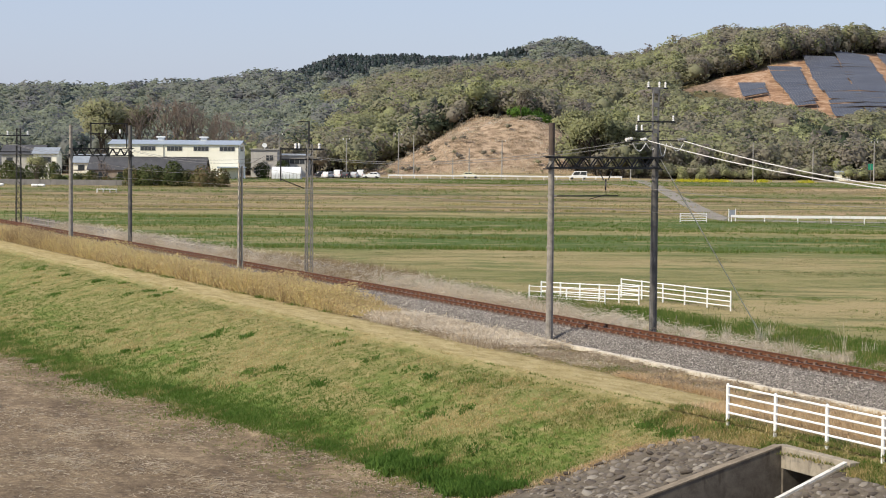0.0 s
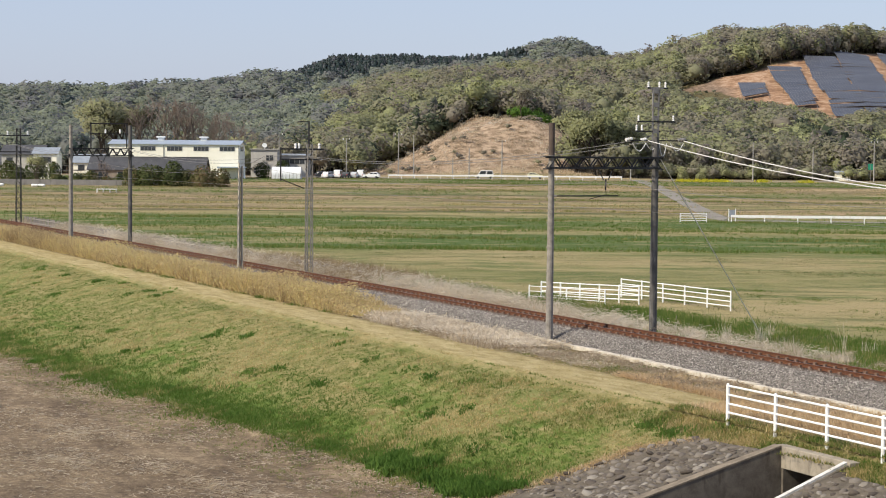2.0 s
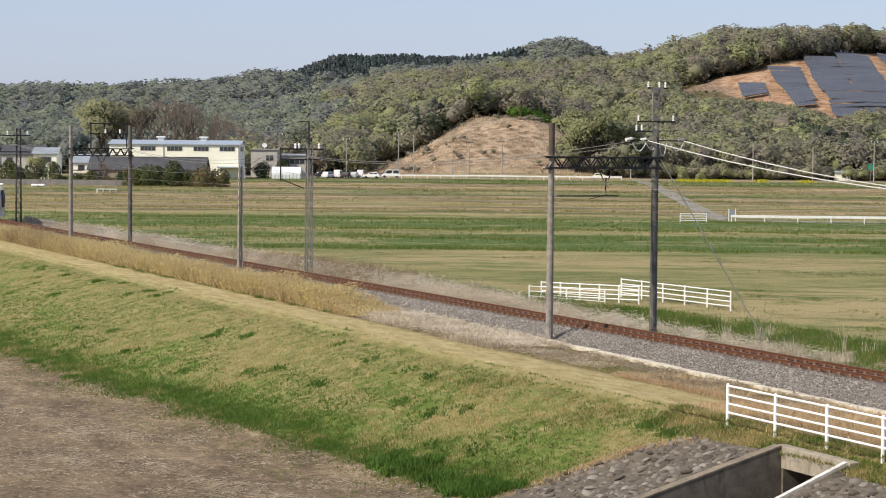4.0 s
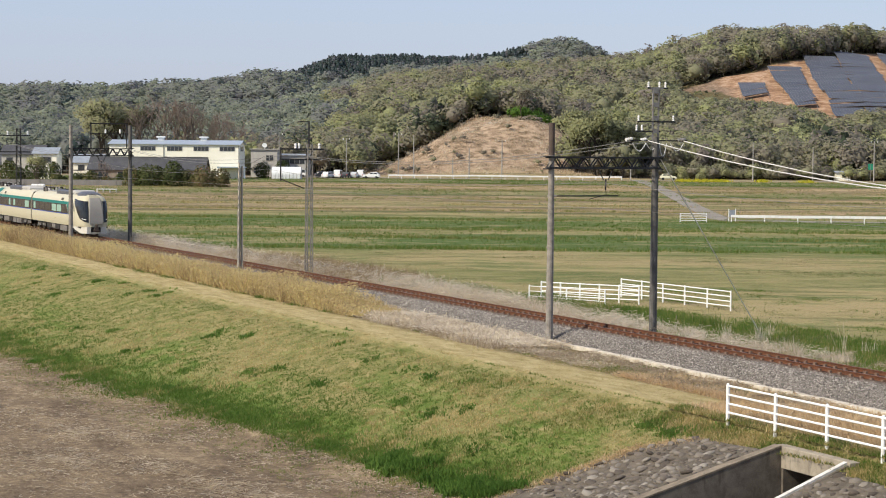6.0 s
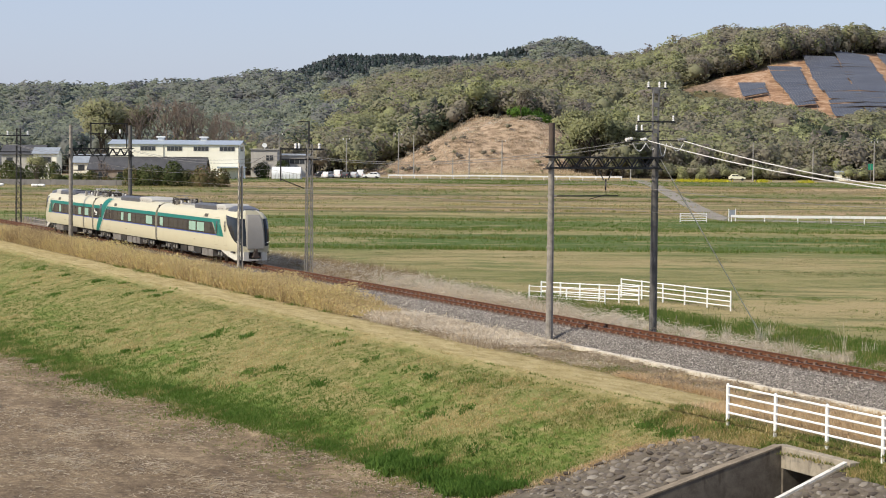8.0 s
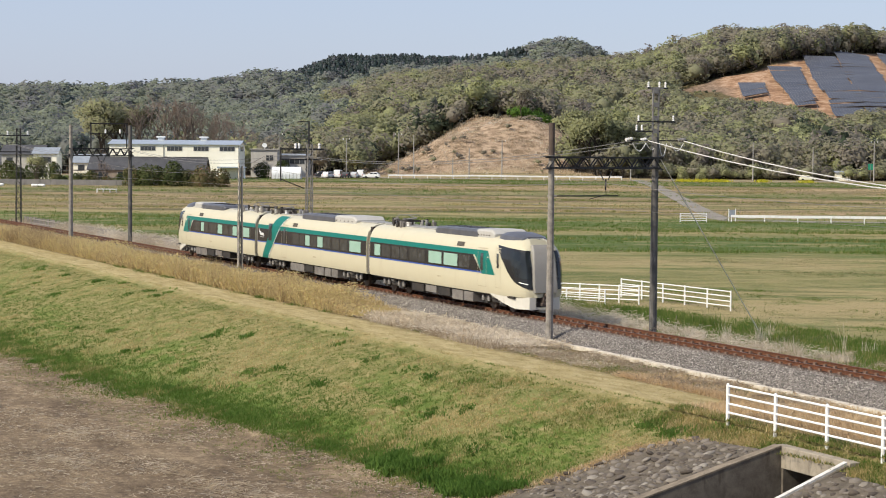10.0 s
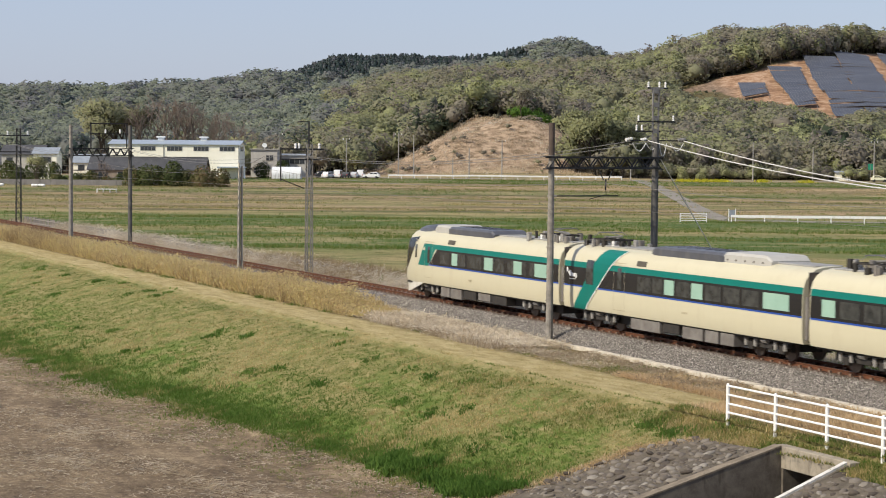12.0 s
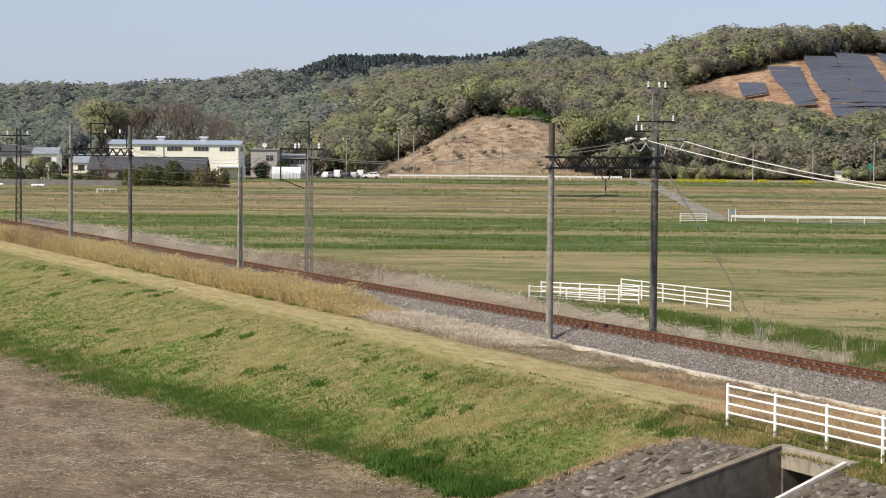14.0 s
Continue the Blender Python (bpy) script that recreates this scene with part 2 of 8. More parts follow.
# ---------------------------------------------------------------- ground materials
def near_ground():
    n = Nodes("bank_and_verge")
    x, y, z = n.xyz(n.pos)
    wob = n.math("MULTIPLY_ADD", n.noise(n.pos, 0.5, 5), 3.2, -1.6)
    wob2 = n.math("MULTIPLY_ADD", n.noise(n.pos, 1.6, 4), 0.9, -0.45)
    toe_y = n.math("ADD", n.math("MULTIPLY_ADD", n.math("MINIMUM", n.math("MAXIMUM", x, -112.0), -62.0), 0.094, -10.77), 0.0)
    above = n.math("SUBTRACT", y, toe_y)
    big, mid, fine = n.noise(n.pos, 0.22, 4), n.noise(n.pos, 1.1, 8, 0.75), n.noise(n.pos, 13.0, 7, 0.85)
    streak = n.noise(n.stretch(n.pos, (0.35, 1.0, 1.0)), 2.2, 5)
    grass = n.ramp(n.math("ADD", n.math("MULTIPLY", mid, 0.45), n.math("MULTIPLY", fine, 0.55)),
                   [(0.34, (0.060, 0.085, 0.020)), (0.44, (0.150, 0.160, 0.050)), (0.52, (0.270, 0.235, 0.098)), (0.62, (0.440, 0.355, 0.180))])
    lush = n.ramp(n.math("ADD", n.math("MULTIPLY", mid, 0.45), n.math("MULTIPLY", fine, 0.55)),
                  [(0.34, (0.036, 0.080, 0.012)), (0.50, (0.110, 0.180, 0.032)), (0.64, (0.250, 0.260, 0.085))])
    low = n.step(n.math("ADD", above, n.math("MULTIPLY", wob, 1.6)), 4.2, 0.6)
    patch = n.step(n.math("ADD", n.math("MULTIPLY", big, 0.6), n.math("MULTIPLY", streak, 0.4)), 0.47, 0.57)
    bank = n.mix(n.math("MAXIMUM", low, n.math("MULTIPLY", patch, n.math("MULTIPLY_ADD", n.step(above, 8.5, 3.5), 0.55, 0.25))), grass, lush)
    path = n.ramp(n.math("ADD", n.math("MULTIPLY", streak, 0.5), n.math("MULTIPLY", fine, 0.5)),
                  [(0.36, (0.250, 0.200, 0.085)), (0.5, (0.430, 0.345, 0.170)), (0.64, (0.580, 0.485, 0.280))])
    verge = n.ramp(n.math("ADD", n.math("MULTIPLY", mid, 0.5), n.math("MULTIPLY", fine, 0.5)),
                   [(0.3, (0.075, 0.070, 0.028)), (0.48, (0.190, 0.150, 0.075)), (0.7, (0.330, 0.270, 0.165))])
    clods = n.noise(n.pos, 3.5, 9, 0.8)
    soil = n.ramp(n.math("ADD", n.math("MULTIPLY", clods, 0.35), n.math("ADD", n.math("MULTIPLY", n.noise(n.pos, 17.0, 6, 0.85), 0.35), n.math("MULTIPLY", n.noise(n.stretch(n.pos, (0.4, 1.0, 1.0), 0.4), 0.7, 6, 0.7), 0.30))),
                  [(0.40, (0.050, 0.037, 0.024)), (0.46, (0.150, 0.110, 0.072)), (0.52, (0.245, 0.182, 0.116)), (0.60, (0.460, 0.360, 0.230))])
    col = n.mix(n.step(n.math("ADD", y, wob2), -9.9, -8.9), bank, path)
    col = n.mix(n.step(n.math("ADD", y, wob2), -7.3, -6.4), col, verge)
    col = n.mix(n.step(n.math("ADD", above, n.math("ADD", n.math("MULTIPLY", wob, 0.5), wob2)), 0.7, -0.5), col, soil)
    n.bump(n.math("ADD", n.math("MULTIPLY", clods, 0.6), n.math("MULTIPLY", fine, 0.4)), 0.16, 0.85)
    return n.done(col, 0.92, 0.0, 0.1)


def far_ground():
    n = Nodes("fields_and_hills")
    x, y, z = n.xyz(n.pos)
    a = n.math("ADD", n.math("MULTIPLY", x, -CA), n.math("MULTIPLY_ADD", y, SA, 43.922 * SA))
    b = n.math("ADD", n.math("MULTIPLY", x, SA), n.math("MULTIPLY_ADD", y, CA, 43.922 * CA))
    cmb = n.t.nodes.new("ShaderNodeCombineXYZ")
    n.put(cmb.inputs[0], a), n.put(cmb.inputs[1], b)
    f = cmb.outputs[0]
    long = n.noise(n.stretch(f, (1.0, 0.05, 1.0)), 0.16, 5, 0.65)
    big = n.noise(f, 0.035, 4)
    mid = n.noise(n.stretch(f, (1, 0.5, 1)), 0.5, 6, 0.7)
    fine = n.noise(n.pos, 6.0, 4, 0.7)
    aa = n.math("ADD", a, n.math("ADD", n.math("MULTIPLY_ADD", long, 9.0, -4.5), n.math("MULTIPLY_ADD", big, 30.0, -15.0)))
    aa = n.math("ADD", aa, n.math("MULTIPLY", b, 0.06))
    u = n.math("DIVIDE", n.math("SUBTRACT", aa, 100.0), 400.0)
    # D: thin shadows along the paddy ridges, put into the field colours.
    G, O, T, B, P, D = (0.050, 0.105, 0.020), (0.180, 0.180, 0.066), (0.310, 0.252, 0.122), (0.150, 0.112, 0.068), (0.375, 0.262, 0.152), (0.045, 0.048, 0.024)
    st = [(100, O), (118, T), (136, T), (152, O), (172, T), (184, O), (195, G), (222, G), (228, O), (240, T), (247, G), (273, G), (280, O), (289, T), (294, D),
          (302, P), (312, B), (322, O), (332, T), (340, B), (354, P), (362, D), (370, G), (384, O), (396, B), (408, P), (424, P), (432, D), (440, G), (470, G), (478, B), (500, T)]
    col = n.ramp(u, [((s - 100) / 400.0, c) for s, c in st])
    col = n.mix(n.math("MULTIPLY", n.step(mid, 0.46, 0.68), 0.5), col, (0.310, 0.255, 0.130))
    col = n.mix(n.math("MULTIPLY", n.step(mid, 0.50, 0.30), n.math("MULTIPLY_ADD", n.step(a, 330.0, 285.0), 0.45, 0.25)), col, (0.085, 0.105, 0.030))
    tuft = n.noise(n.stretch(f, (1.0, 0.45, 1.0)), 0.22, 6, 0.7)
    weedy = n.math("MAXIMUM", n.math("MULTIPLY", n.step(tuft, 0.52, 0.60), n.step(a, 196.0, 186.0)), n.math("MULTIPLY", n.step(tuft, 0.36, 0.48), n.step(y, 17.0, 11.0)))
    col = n.mix(n.math("MULTIPLY", weedy, 0.75), col, n.ramp(fine, [(0.3, (0.065, 0.110, 0.026)), (0.7, (0.190, 0.210, 0.075))]))
    plots = n.noise(n.stretch(f, (1.0, 0.30, 1.0)), 0.10, 9, 0.78)
    col = n.mix(n.math("MULTIPLY", n.step(plots, 0.51, 0.58), 0.7), col, (0.335, 0.268, 0.140))
    col = n.mix(n.math("MULTIPLY", n.step(plots, 0.49, 0.42), 0.65), col, (0.075, 0.105, 0.028))
    furrow = n.noise(n.stretch(f, (1.0, 0.03, 1.0)), 0.55, 5, 0.7)
    col = n.mix(n.math("MULTIPLY", n.step(furrow, 0.51, 0.58), n.math("MULTIPLY_ADD", n.step(a, 285.0, 310.0), 0.66, 0.04)), col, (0.430, 0.325, 0.200))
    col = n.mix(n.math("MULTIPLY", n.step(furrow, 0.48, 0.41), n.math("MULTIPLY_ADD", n.step(a, 285.0, 310.0), 0.68, 0.10)), col, (0.075, 0.070, 0.036))
    col = n.mix(n.math("MULTIPLY", n.step(fine, 0.53, 0.66), 0.35), col, (0.40, 0.33, 0.20))
    col = n.mix(n.math("MULTIPLY", n.step(fine, 0.47, 0.33), 0.6), col, (0.085, 0.075, 0.035))
    litter = n.ramp(n.noise(n.pos, 0.9, 5), [(0.3, (0.060, 0.055, 0.025)), (0.7, (0.150, 0.120, 0.065))])
    scar = n.ramp(n.math("ADD", n.math("MULTIPLY", n.noise(n.stretch(n.pos, (1, 1, 2.0)), 0.35, 7, 0.75), 0.7), n.math("MULTIPLY", fine, 0.3)),
                  [(0.40, (0.090, 0.070, 0.040)), (0.48, (0.245, 0.175, 0.115)), (0.57, (0.430, 0.325, 0.225))])
    col = n.mix(n.step(a, 512.0, 522.0), col, scar)
    knoll = n.math("SUBTRACT", n.math("ABSOLUTE", n.math("SUBTRACT", b, 12.0)), 0.0)
    col = n.mix(n.math("MAXIMUM", n.step(a, 585.0, 600.0), n.math("MULTIPLY", n.step(knoll, 34.0, 40.0), n.step(a, 530.0, 540.0))), col, litter)
    earth = n.ramp(n.noise(n.pos, 0.25, 6, 0.7), [(0.35, (0.190, 0.108, 0.064)), (0.5, (0.310, 0.190, 0.115)), (0.66, (0.460, 0.325, 0.225))])
    ub = n.math("DIVIDE", n.math("SUBTRACT", b, 80.0), 160.0)
    a_lo = n.math("MULTIPLY_ADD", n.ramp(ub, [((q - 80) / 160.0, ((v - 600) / 300.0,) * 3) for q, v in SITE_LO]), 300.0, 600.0)
    a_hi = n.math("MULTIPLY_ADD", n.ramp(ub, [((q - 80) / 160.0, ((v - 600) / 300.0,) * 3) for q, v in SITE_HI]), 300.0, 600.0)
    rag = n.math("MULTIPLY_ADD", n.noise(n.pos, 0.12, 4), 10.0, -5.0)
    site = n.math("MULTIPLY", n.step(n.math("SUBTRACT", n.math("ADD", a, rag), a_lo), -2.0, 3.0), n.step(n.math("SUBTRACT", a_hi, n.math("ADD", a, rag)), -2.0, 3.0))
    scrub = n.ramp(n.noise(n.pos, 0.5, 6, 0.75), [(0.35, (0.085, 0.062, 0.042)), (0.5, (0.190, 0.135, 0.095)), (0.66, (0.330, 0.235, 0.165))])
    earth = n.mix(n.step(n.math("ADD", b, rag), 110.0, 100.0), earth, scrub)
    col = n.mix(site, col, earth)
    n.bump(n.math("ADD", n.math("MULTIPLY", mid, 0.6), n.math("MULTIPLY", fine, 0.4)), 0.15, 0.7)
    return n.done(col, 0.93, 0.0, 0.1)


M_NEAR, M_FAR = near_ground(), far_ground()


def steps(*spans):
    """Grid lines from (start, end, step) spans that follow one another."""
    return np.unique(np.concatenate([np.arange(s, e, d) for s, e, d in spans] + [[spans[-1][1]]]))


def build_ground():
    xs = steps((-3000, -700, 16.0), (-700, -260, 6.0), (-260, -130, 1.6), (-130, -53, 0.8), (-53, -48, 0.3), (-48, -30, 1.0), (-30, 400, 20.0))
    xs = np.unique(np.concatenate([xs, [-52.01, -51.99, -48.81, -48.79]]))
    ys = steps((-900, -60, 25.0), (-60, -24, 1.0), (-24, -9, 0.4), (-9, 9, 0.6), (9, 30, 1.5), (30, 330, 6.0), (330, 1500, 14.0), (1500, 2600, 40.0))
    ys = np.unique(np.concatenate([ys, [-10.31, -10.29]]))
    X, Y = np.meshgrid(xs, ys, indexing="ij")
    Z = ground_z(X, Y)
    V = np.stack([X.ravel(), Y.ravel(), Z.ravel()], 1)
    nx, ny = len(xs), len(ys)
    i = (np.arange(nx - 1)[:, None] * ny + np.arange(ny - 1)[None, :]).ravel()
    F = np.stack([i, i + ny, i + ny + 1, i + 1], 1)
    cy = (ys[:-1] + ys[1:]) / 2
    mi = np.tile((cy > 6.6).astype(int), nx - 1)
    # the mouth of the culvert stays open
    cx = np.repeat((xs[:-1] + xs[1:]) / 2, ny - 1)
    cyy = np.tile(cy, nx - 1)
    keep = ~((np.abs(cyy + 10.3) < 0.015) & (cx > -52.0) & (cx < -48.8))
    F, mi = F[keep], mi[keep]
    ob = new("ground", mesh_from("ground", V, F, (M_NEAR, M_FAR), mi, smooth_shade=True))
    return tagged(ob, "grassy railway bank, bare brown plot, striped paddy fields and hills", "ground", kind="structure")


build_ground()


# ---------------------------------------------------------------- railway track
M_RUST = worn("rusty_rail", (0.155, 0.062, 0.030), (0.095, 0.040, 0.022), 6.0, 0.75, 0.2, 0.004, (0.22, 0.10, 0.05))
M_STEEL = worn("polished_rail_head", (0.34, 0.26, 0.21), (0.22, 0.16, 0.13), 8.0, 0.35, 0.8)
M_SLEEPER = worn("sleeper_concrete", (0.22, 0.15, 0.11), (0.14, 0.09, 0.065), 4.0, 0.9, 0, 0.01, (0.10, 0.05, 0.03))
M_CONC = worn("weathered_concrete", (0.36, 0.345, 0.315), (0.25, 0.24, 0.22), 2.0, 0.9, 0, 0.01, (0.12, 0.11, 0.10))
M_TROUGH = worn("pale_trough_concrete", (0.62, 0.56, 0.46), (0.48, 0.43, 0.35), 3.0, 0.9, 0, 0.01, (0.18, 0.145, 0.10))
M_POLE = worn("grey_pole_concrete", (0.310, 0.282, 0.245), (0.175, 0.158, 0.138), 4.0, 0.85, 0, 0.006, (0.150, 0.135, 0.120))
M_POLE_DARK = worn("dark_painted_pole", (0.120, 0.114, 0.105), (0.070, 0.066, 0.062), 3.5, 0.75, 0.0, 0.004, (0.26, 0.24, 0.22))
M_IRON = worn("dark_lattice_iron", (0.050, 0.050, 0.050), (0.030, 0.030, 0.031), 5.0, 0.6, 0.4, 0.003, (0.10, 0.06, 0.04))
M_PORC = worn("white_porcelain", (0.78, 0.77, 0.74), (0.70, 0.69, 0.66), 9.0, 0.25, 0, 0, None, 0.5)
M_PORC_GREY = worn("weathered_porcelain", (0.34, 0.32, 0.29), (0.22, 0.20, 0.18), 9.0, 0.35, 0, 0, (0.12, 0.10, 0.08), 0.5)
M_WIRE = worn("bare_wire", (0.30, 0.29, 0.27), (0.22, 0.21, 0.20), 9.0, 0.5, 0.5)
M_WIRE_PALE = worn("pale_sheathed_wire", (0.62, 0.61, 0.58), (0.52, 0.51, 0.48), 9.0, 0.5)


def gravel_material():
    n = Nodes("ballast_stone")
    v = n.math("ADD", n.math("MULTIPLY", n.isl, 0.7), n.math("MULTIPLY", n.noise(n.pos, 0.8, 5), 0.3))
    col = n.ramp(v, [(0.12, (0.150, 0.134, 0.118)), (0.5, (0.320, 0.290, 0.256)), (0.88, (0.500, 0.458, 0.410))])
    x, y, z = n.xyz(n.pos)
    col = n.mix(n.math("MULTIPLY", n.step(n.math("ABSOLUTE", y), 1.5, 0.7), 0.75), col, (0.110, 0.062, 0.042))
    return n.done(col, 0.95, 0.0, 0.15)


M_GRAVEL = gravel_material()
n_ = Nodes("ballast_bed_stone")
c_ = n_.voro(n_.pos, 22.0, "F1", "Color")
# Edges of the stone cells are darkened in the colour as shaded gaps.
v_ = n_.math("MULTIPLY", n_.xyz(c_)[0], n_.step(n_.voro(n_.pos, 22.0, "DISTANCE_TO_EDGE"), 0.0, 0.16))
n_.bump(v_, 0.05, 0.8)
x_, y_, z_ = n_.xyz(n_.pos)
c_ = n_.ramp(v_, [(0.0, (0.060, 0.053, 0.047)), (0.4, (0.220, 0.198, 0.175)), (1.0, (0.450, 0.408, 0.362))])
M_BED = n_.done(n_.mix(n_.math("MULTIPLY", n_.step(n_.math("ABSOLUTE", y_), 1.4, 0.7), 0.8), c_, (0.100, 0.056, 0.038)), 0.95, 0.0, 0.1)


def build_track():
    track = tagged(new("track"), "single railway track with rust-brown rails on grey ballast", "track", kind="structure")
    # rails with foot, web and head
    for side in (-1, 1):
        bm = bmesh.new()
        prof = [(-0.064, -0.155), (0.064, -0.155), (0.064, -0.143), (0.010, -0.122), (0.010, -0.045), (0.033, -0.036), (0.033, -0.004), (0.026, 0.0), (-0.026, 0.0), (-0.033, -0.004), (-0.033, -0.036), (-0.010, -0.045), (-0.010, -0.122), (-0.064, -0.143)]
        ends = [[bm.verts.new((x, side * 0.565 + py, pz)) for py, pz in prof] for x in (-900.0, 90.0)]
        for k in range(len(prof)):
            j = (k + 1) % len(prof)
            bm.faces.new((ends[0][k], ends[0][j], ends[1][j], ends[1][k]))
        bmesh.ops.recalc_face_normals(bm, faces=bm.faces[:])
        part("rail", bm, M_RUST, track, "rust-brown steel rail")
        bm = bmesh.new()
        box(bm, -900, 90, side * 0.565 - 0.012, side * 0.565 + 0.018, -0.001, 0.002)
        part("running_surface", bm, M_STEEL, track, "worn bright strip on the rail head")
    # sleepers, each with its four fastenings
    bm = bmesh.new()
    box(bm, -0.12, 0.12, -0.72, 0.72, -0.36, -0.20)
    for y in (-0.66, -0.47, 0.47, 0.66):
        box(bm, -0.07, 0.07, y - 0.05, y + 0.05, -0.20, -0.085)
    first = part("sleeper", bm, M_SLEEPER, track)
    first.location = (-205.0, 0, 0)
    for k in range(1, 255):
        ob = new("sleeper", first.data)
        ob.parent, ob.location = track, (-205.0 + k * 0.66 + random.uniform(-0.02, 0.02), 0, 0)
    # ballast bed
    xs = np.concatenate([np.arange(-900, -210, 8.0), np.arange(-210, -30, 0.5), np.arange(-30, 91, 8.0)])
    ys = np.array([-2.95, -2.5, -2.0, -1.5, -1.1, -0.75, -0.4, 0, 0.4, 0.75, 1.1, 1.5, 2.0, 2.5, 3.1])
    zs = np.array([-0.80, -0.62, -0.38, -0.20, -0.165, -0.175, -0.20, -0.20, -0.20, -0.175, -0.165, -0.20, -0.36, -0.62, -0.95])
    X, Y = np.meshgrid(xs, ys, indexing="ij")
    Z = np.broadcast_to(zs, X.shape) + 0.03 * np.sin(X * 1.3 + Y * 2.0) * np.cos(X * 0.41)
    i = (np.arange(len(xs) - 1)[:, None] * len(ys) + np.arange(len(ys) - 1)[None, :]).ravel()
    F = np.stack([i, i + len(ys), i + len(ys) + 1, i + 1], 1)
    bed = new("ballast_bed", mesh_from("ballast_bed", np.stack([X.ravel(), Y.ravel(), Z.ravel()], 1), F, (M_BED,)))
    tagged(bed, "bed of crushed grey stone under the track", "ballast", kind="structure")
    # loose crushed stones
    rng = np.random.default_rng(3)
    n = 27000
    near = rng.random(n) < 0.75
    px = np.where(near, rng.uniform(-112, -46, n), rng.uniform(-190, -112, n))
    py = np.where(rng.random(n) < 0.68, rng.uniform(-2.95, -0.65, n), rng.uniform(-0.65, 2.9, n))
    pz = np.interp(py, ys, zs) + 0.01
    keep = ~((np.abs(np.abs(py) - 0.565) < 0.10))
    px, py, pz = px[keep], py[keep], pz[keep]
    n = len(px)
    octa = np.array([(1, 0, 0), (0, 1, 0), (-1, 0, 0), (0, -1, 0), (0, 0, 1), (0, 0, -1)], float)
    tri = np.array([(0, 1, 4), (1, 2, 4), (2, 3, 4), (3, 0, 4), (1, 0, 5), (2, 1, 5), (3, 2, 5), (0, 3, 5)])
    size = rng.uniform(0.022, 0.046, n)
    P = octa[None] * rng.uniform(0.6, 1.25, (n, 6, 1)) * size[:, None, None]
    c, s = np.cos(rng.uniform(0, 6.28, n)), np.sin(rng.uniform(0, 6.28, n))
    tl = rng.uniform(-0.8, 0.8, n)
    X = P[..., 0] * c[:, None] - P[..., 1] * s[:, None]
    Y = P[..., 0] * s[:, None] + P[..., 1] * c[:, None]
    Z = P[..., 2] * 0.85 + X * tl[:, None] * 0.4
    V = np.stack([X + px[:, None], Y + py[:, None], Z + pz[:, None]], 2).reshape(-1, 3)
    F = (tri[None] + 6 * np.arange(n)[:, None, None]).reshape(-1, 3)
    tagged(new("ballast_stones", mesh_from("ballast_stones", V, F, (M_GRAVEL,))), "crushed grey and brown ballast stones beside the rails", "ballast", kind="stuff")
    # concrete cable trough along the near shoulder, lid by lid
    trough = tagged(new("cable_trough"), "low pale concrete cable trough beside the ballast", "cable trough", kind="structure")
    bm = bmesh.new()
    box(bm, -0.49, 0.49, -0.14, 0.14, -0.16, 0.08)
    first = part("trough_lid", bm, M_TROUGH, trough, bevel=0.012)
    first.location = (-84.0, -2.85, -0.62)
    for k in range(1, 34):
        ob = new("trough_lid", first.data)
        ob.parent = trough
        ob.location = (-84.0 + k, -2.85 - 0.022 * k + random.uniform(-0.03, 0.03), -0.62 - 0.002 * k + random.uniform(-0.02, 0.015))
        ob.rotation_euler = (random.uniform(-0.05, 0.05), 0, random.uniform(-0.02, 0.02))


build_track()


# ---------------------------------------------------------------- overhead line
def insulator(bm, p, q, r=0.06, discs=3):
    p, q = Vector(p), Vector(q)
    rod(bm, p, q, r * 0.45, seg=6)
    for k in range(discs):
        c = p.lerp(q, (k + 0.5) / discs)
        d = (q - p).normalized() * (q - p).length * 0.16
        rod(bm, c - d, c + d, r, r * 0.6, seg=8)


def pole_round(parent, name, x, y, z0, z1, r0, r1, mat, label, lean=0.0):
    bm = bmesh.new()
    segs = 7
    for k in range(segs):
        f0, f1 = k / segs, (k + 1) / segs
        rod(bm, (lean * f0, 0, z0 + (z1 - z0) * f0), (lean * f1, 0, z0 + (z1 - z0) * f1), r0 + (r1 - r0) * f0, r0 + (r1 - r0) * f1, 12)
    for z in (0.9, 1.9, 3.2, 4.3, 5.4):
        rod(bm, (0, 0, z0 + z), (0, 0, z0 + z + 0.05), r0 + 0.012, seg=12)
    for k in range(12):
        z = z0 + 1.8 + k * 0.45
        rod(bm, (0, 0, z), (0, -0.22 if k % 2 else 0.22, z), 0.009, seg=5)
    ob = part(name, bm, mat, parent, label)
    ob.location = (x, y, 0)
    return ob


def pole_lattice(parent, name, x, y, z0, z1, w, mat):
    bm = bmesh.new()
    for sx in (-1, 1):
        for sy in (-1, 1):
            bar(bm, (sx * w, sy * w, z0), (sx * w * 0.75, sy * w * 0.75, z1), 0.06, 0.06)
    n = int((z1 - z0) / 0.55)
    for k in range(n):
        za, zb = z0 + (z1 - z0) * k / n, z0 + (z1 - z0) * (k + 1) / n
        sg = 1 if k % 2 else -1
        for s in (-1, 1):
            bar(bm, (-sg * w * 0.9, s * w * 0.95, za), (sg * w * 0.9, s * w * 0.95, zb), 0.035, 0.02)
            bar(bm, (s * w * 0.95, -sg * w * 0.9, za), (s * w * 0.95, sg * w * 0.9, zb), 0.02, 0.035)
    ob = part(name, bm, mat, parent)
    ob.location = (x, y, 0)
    return ob


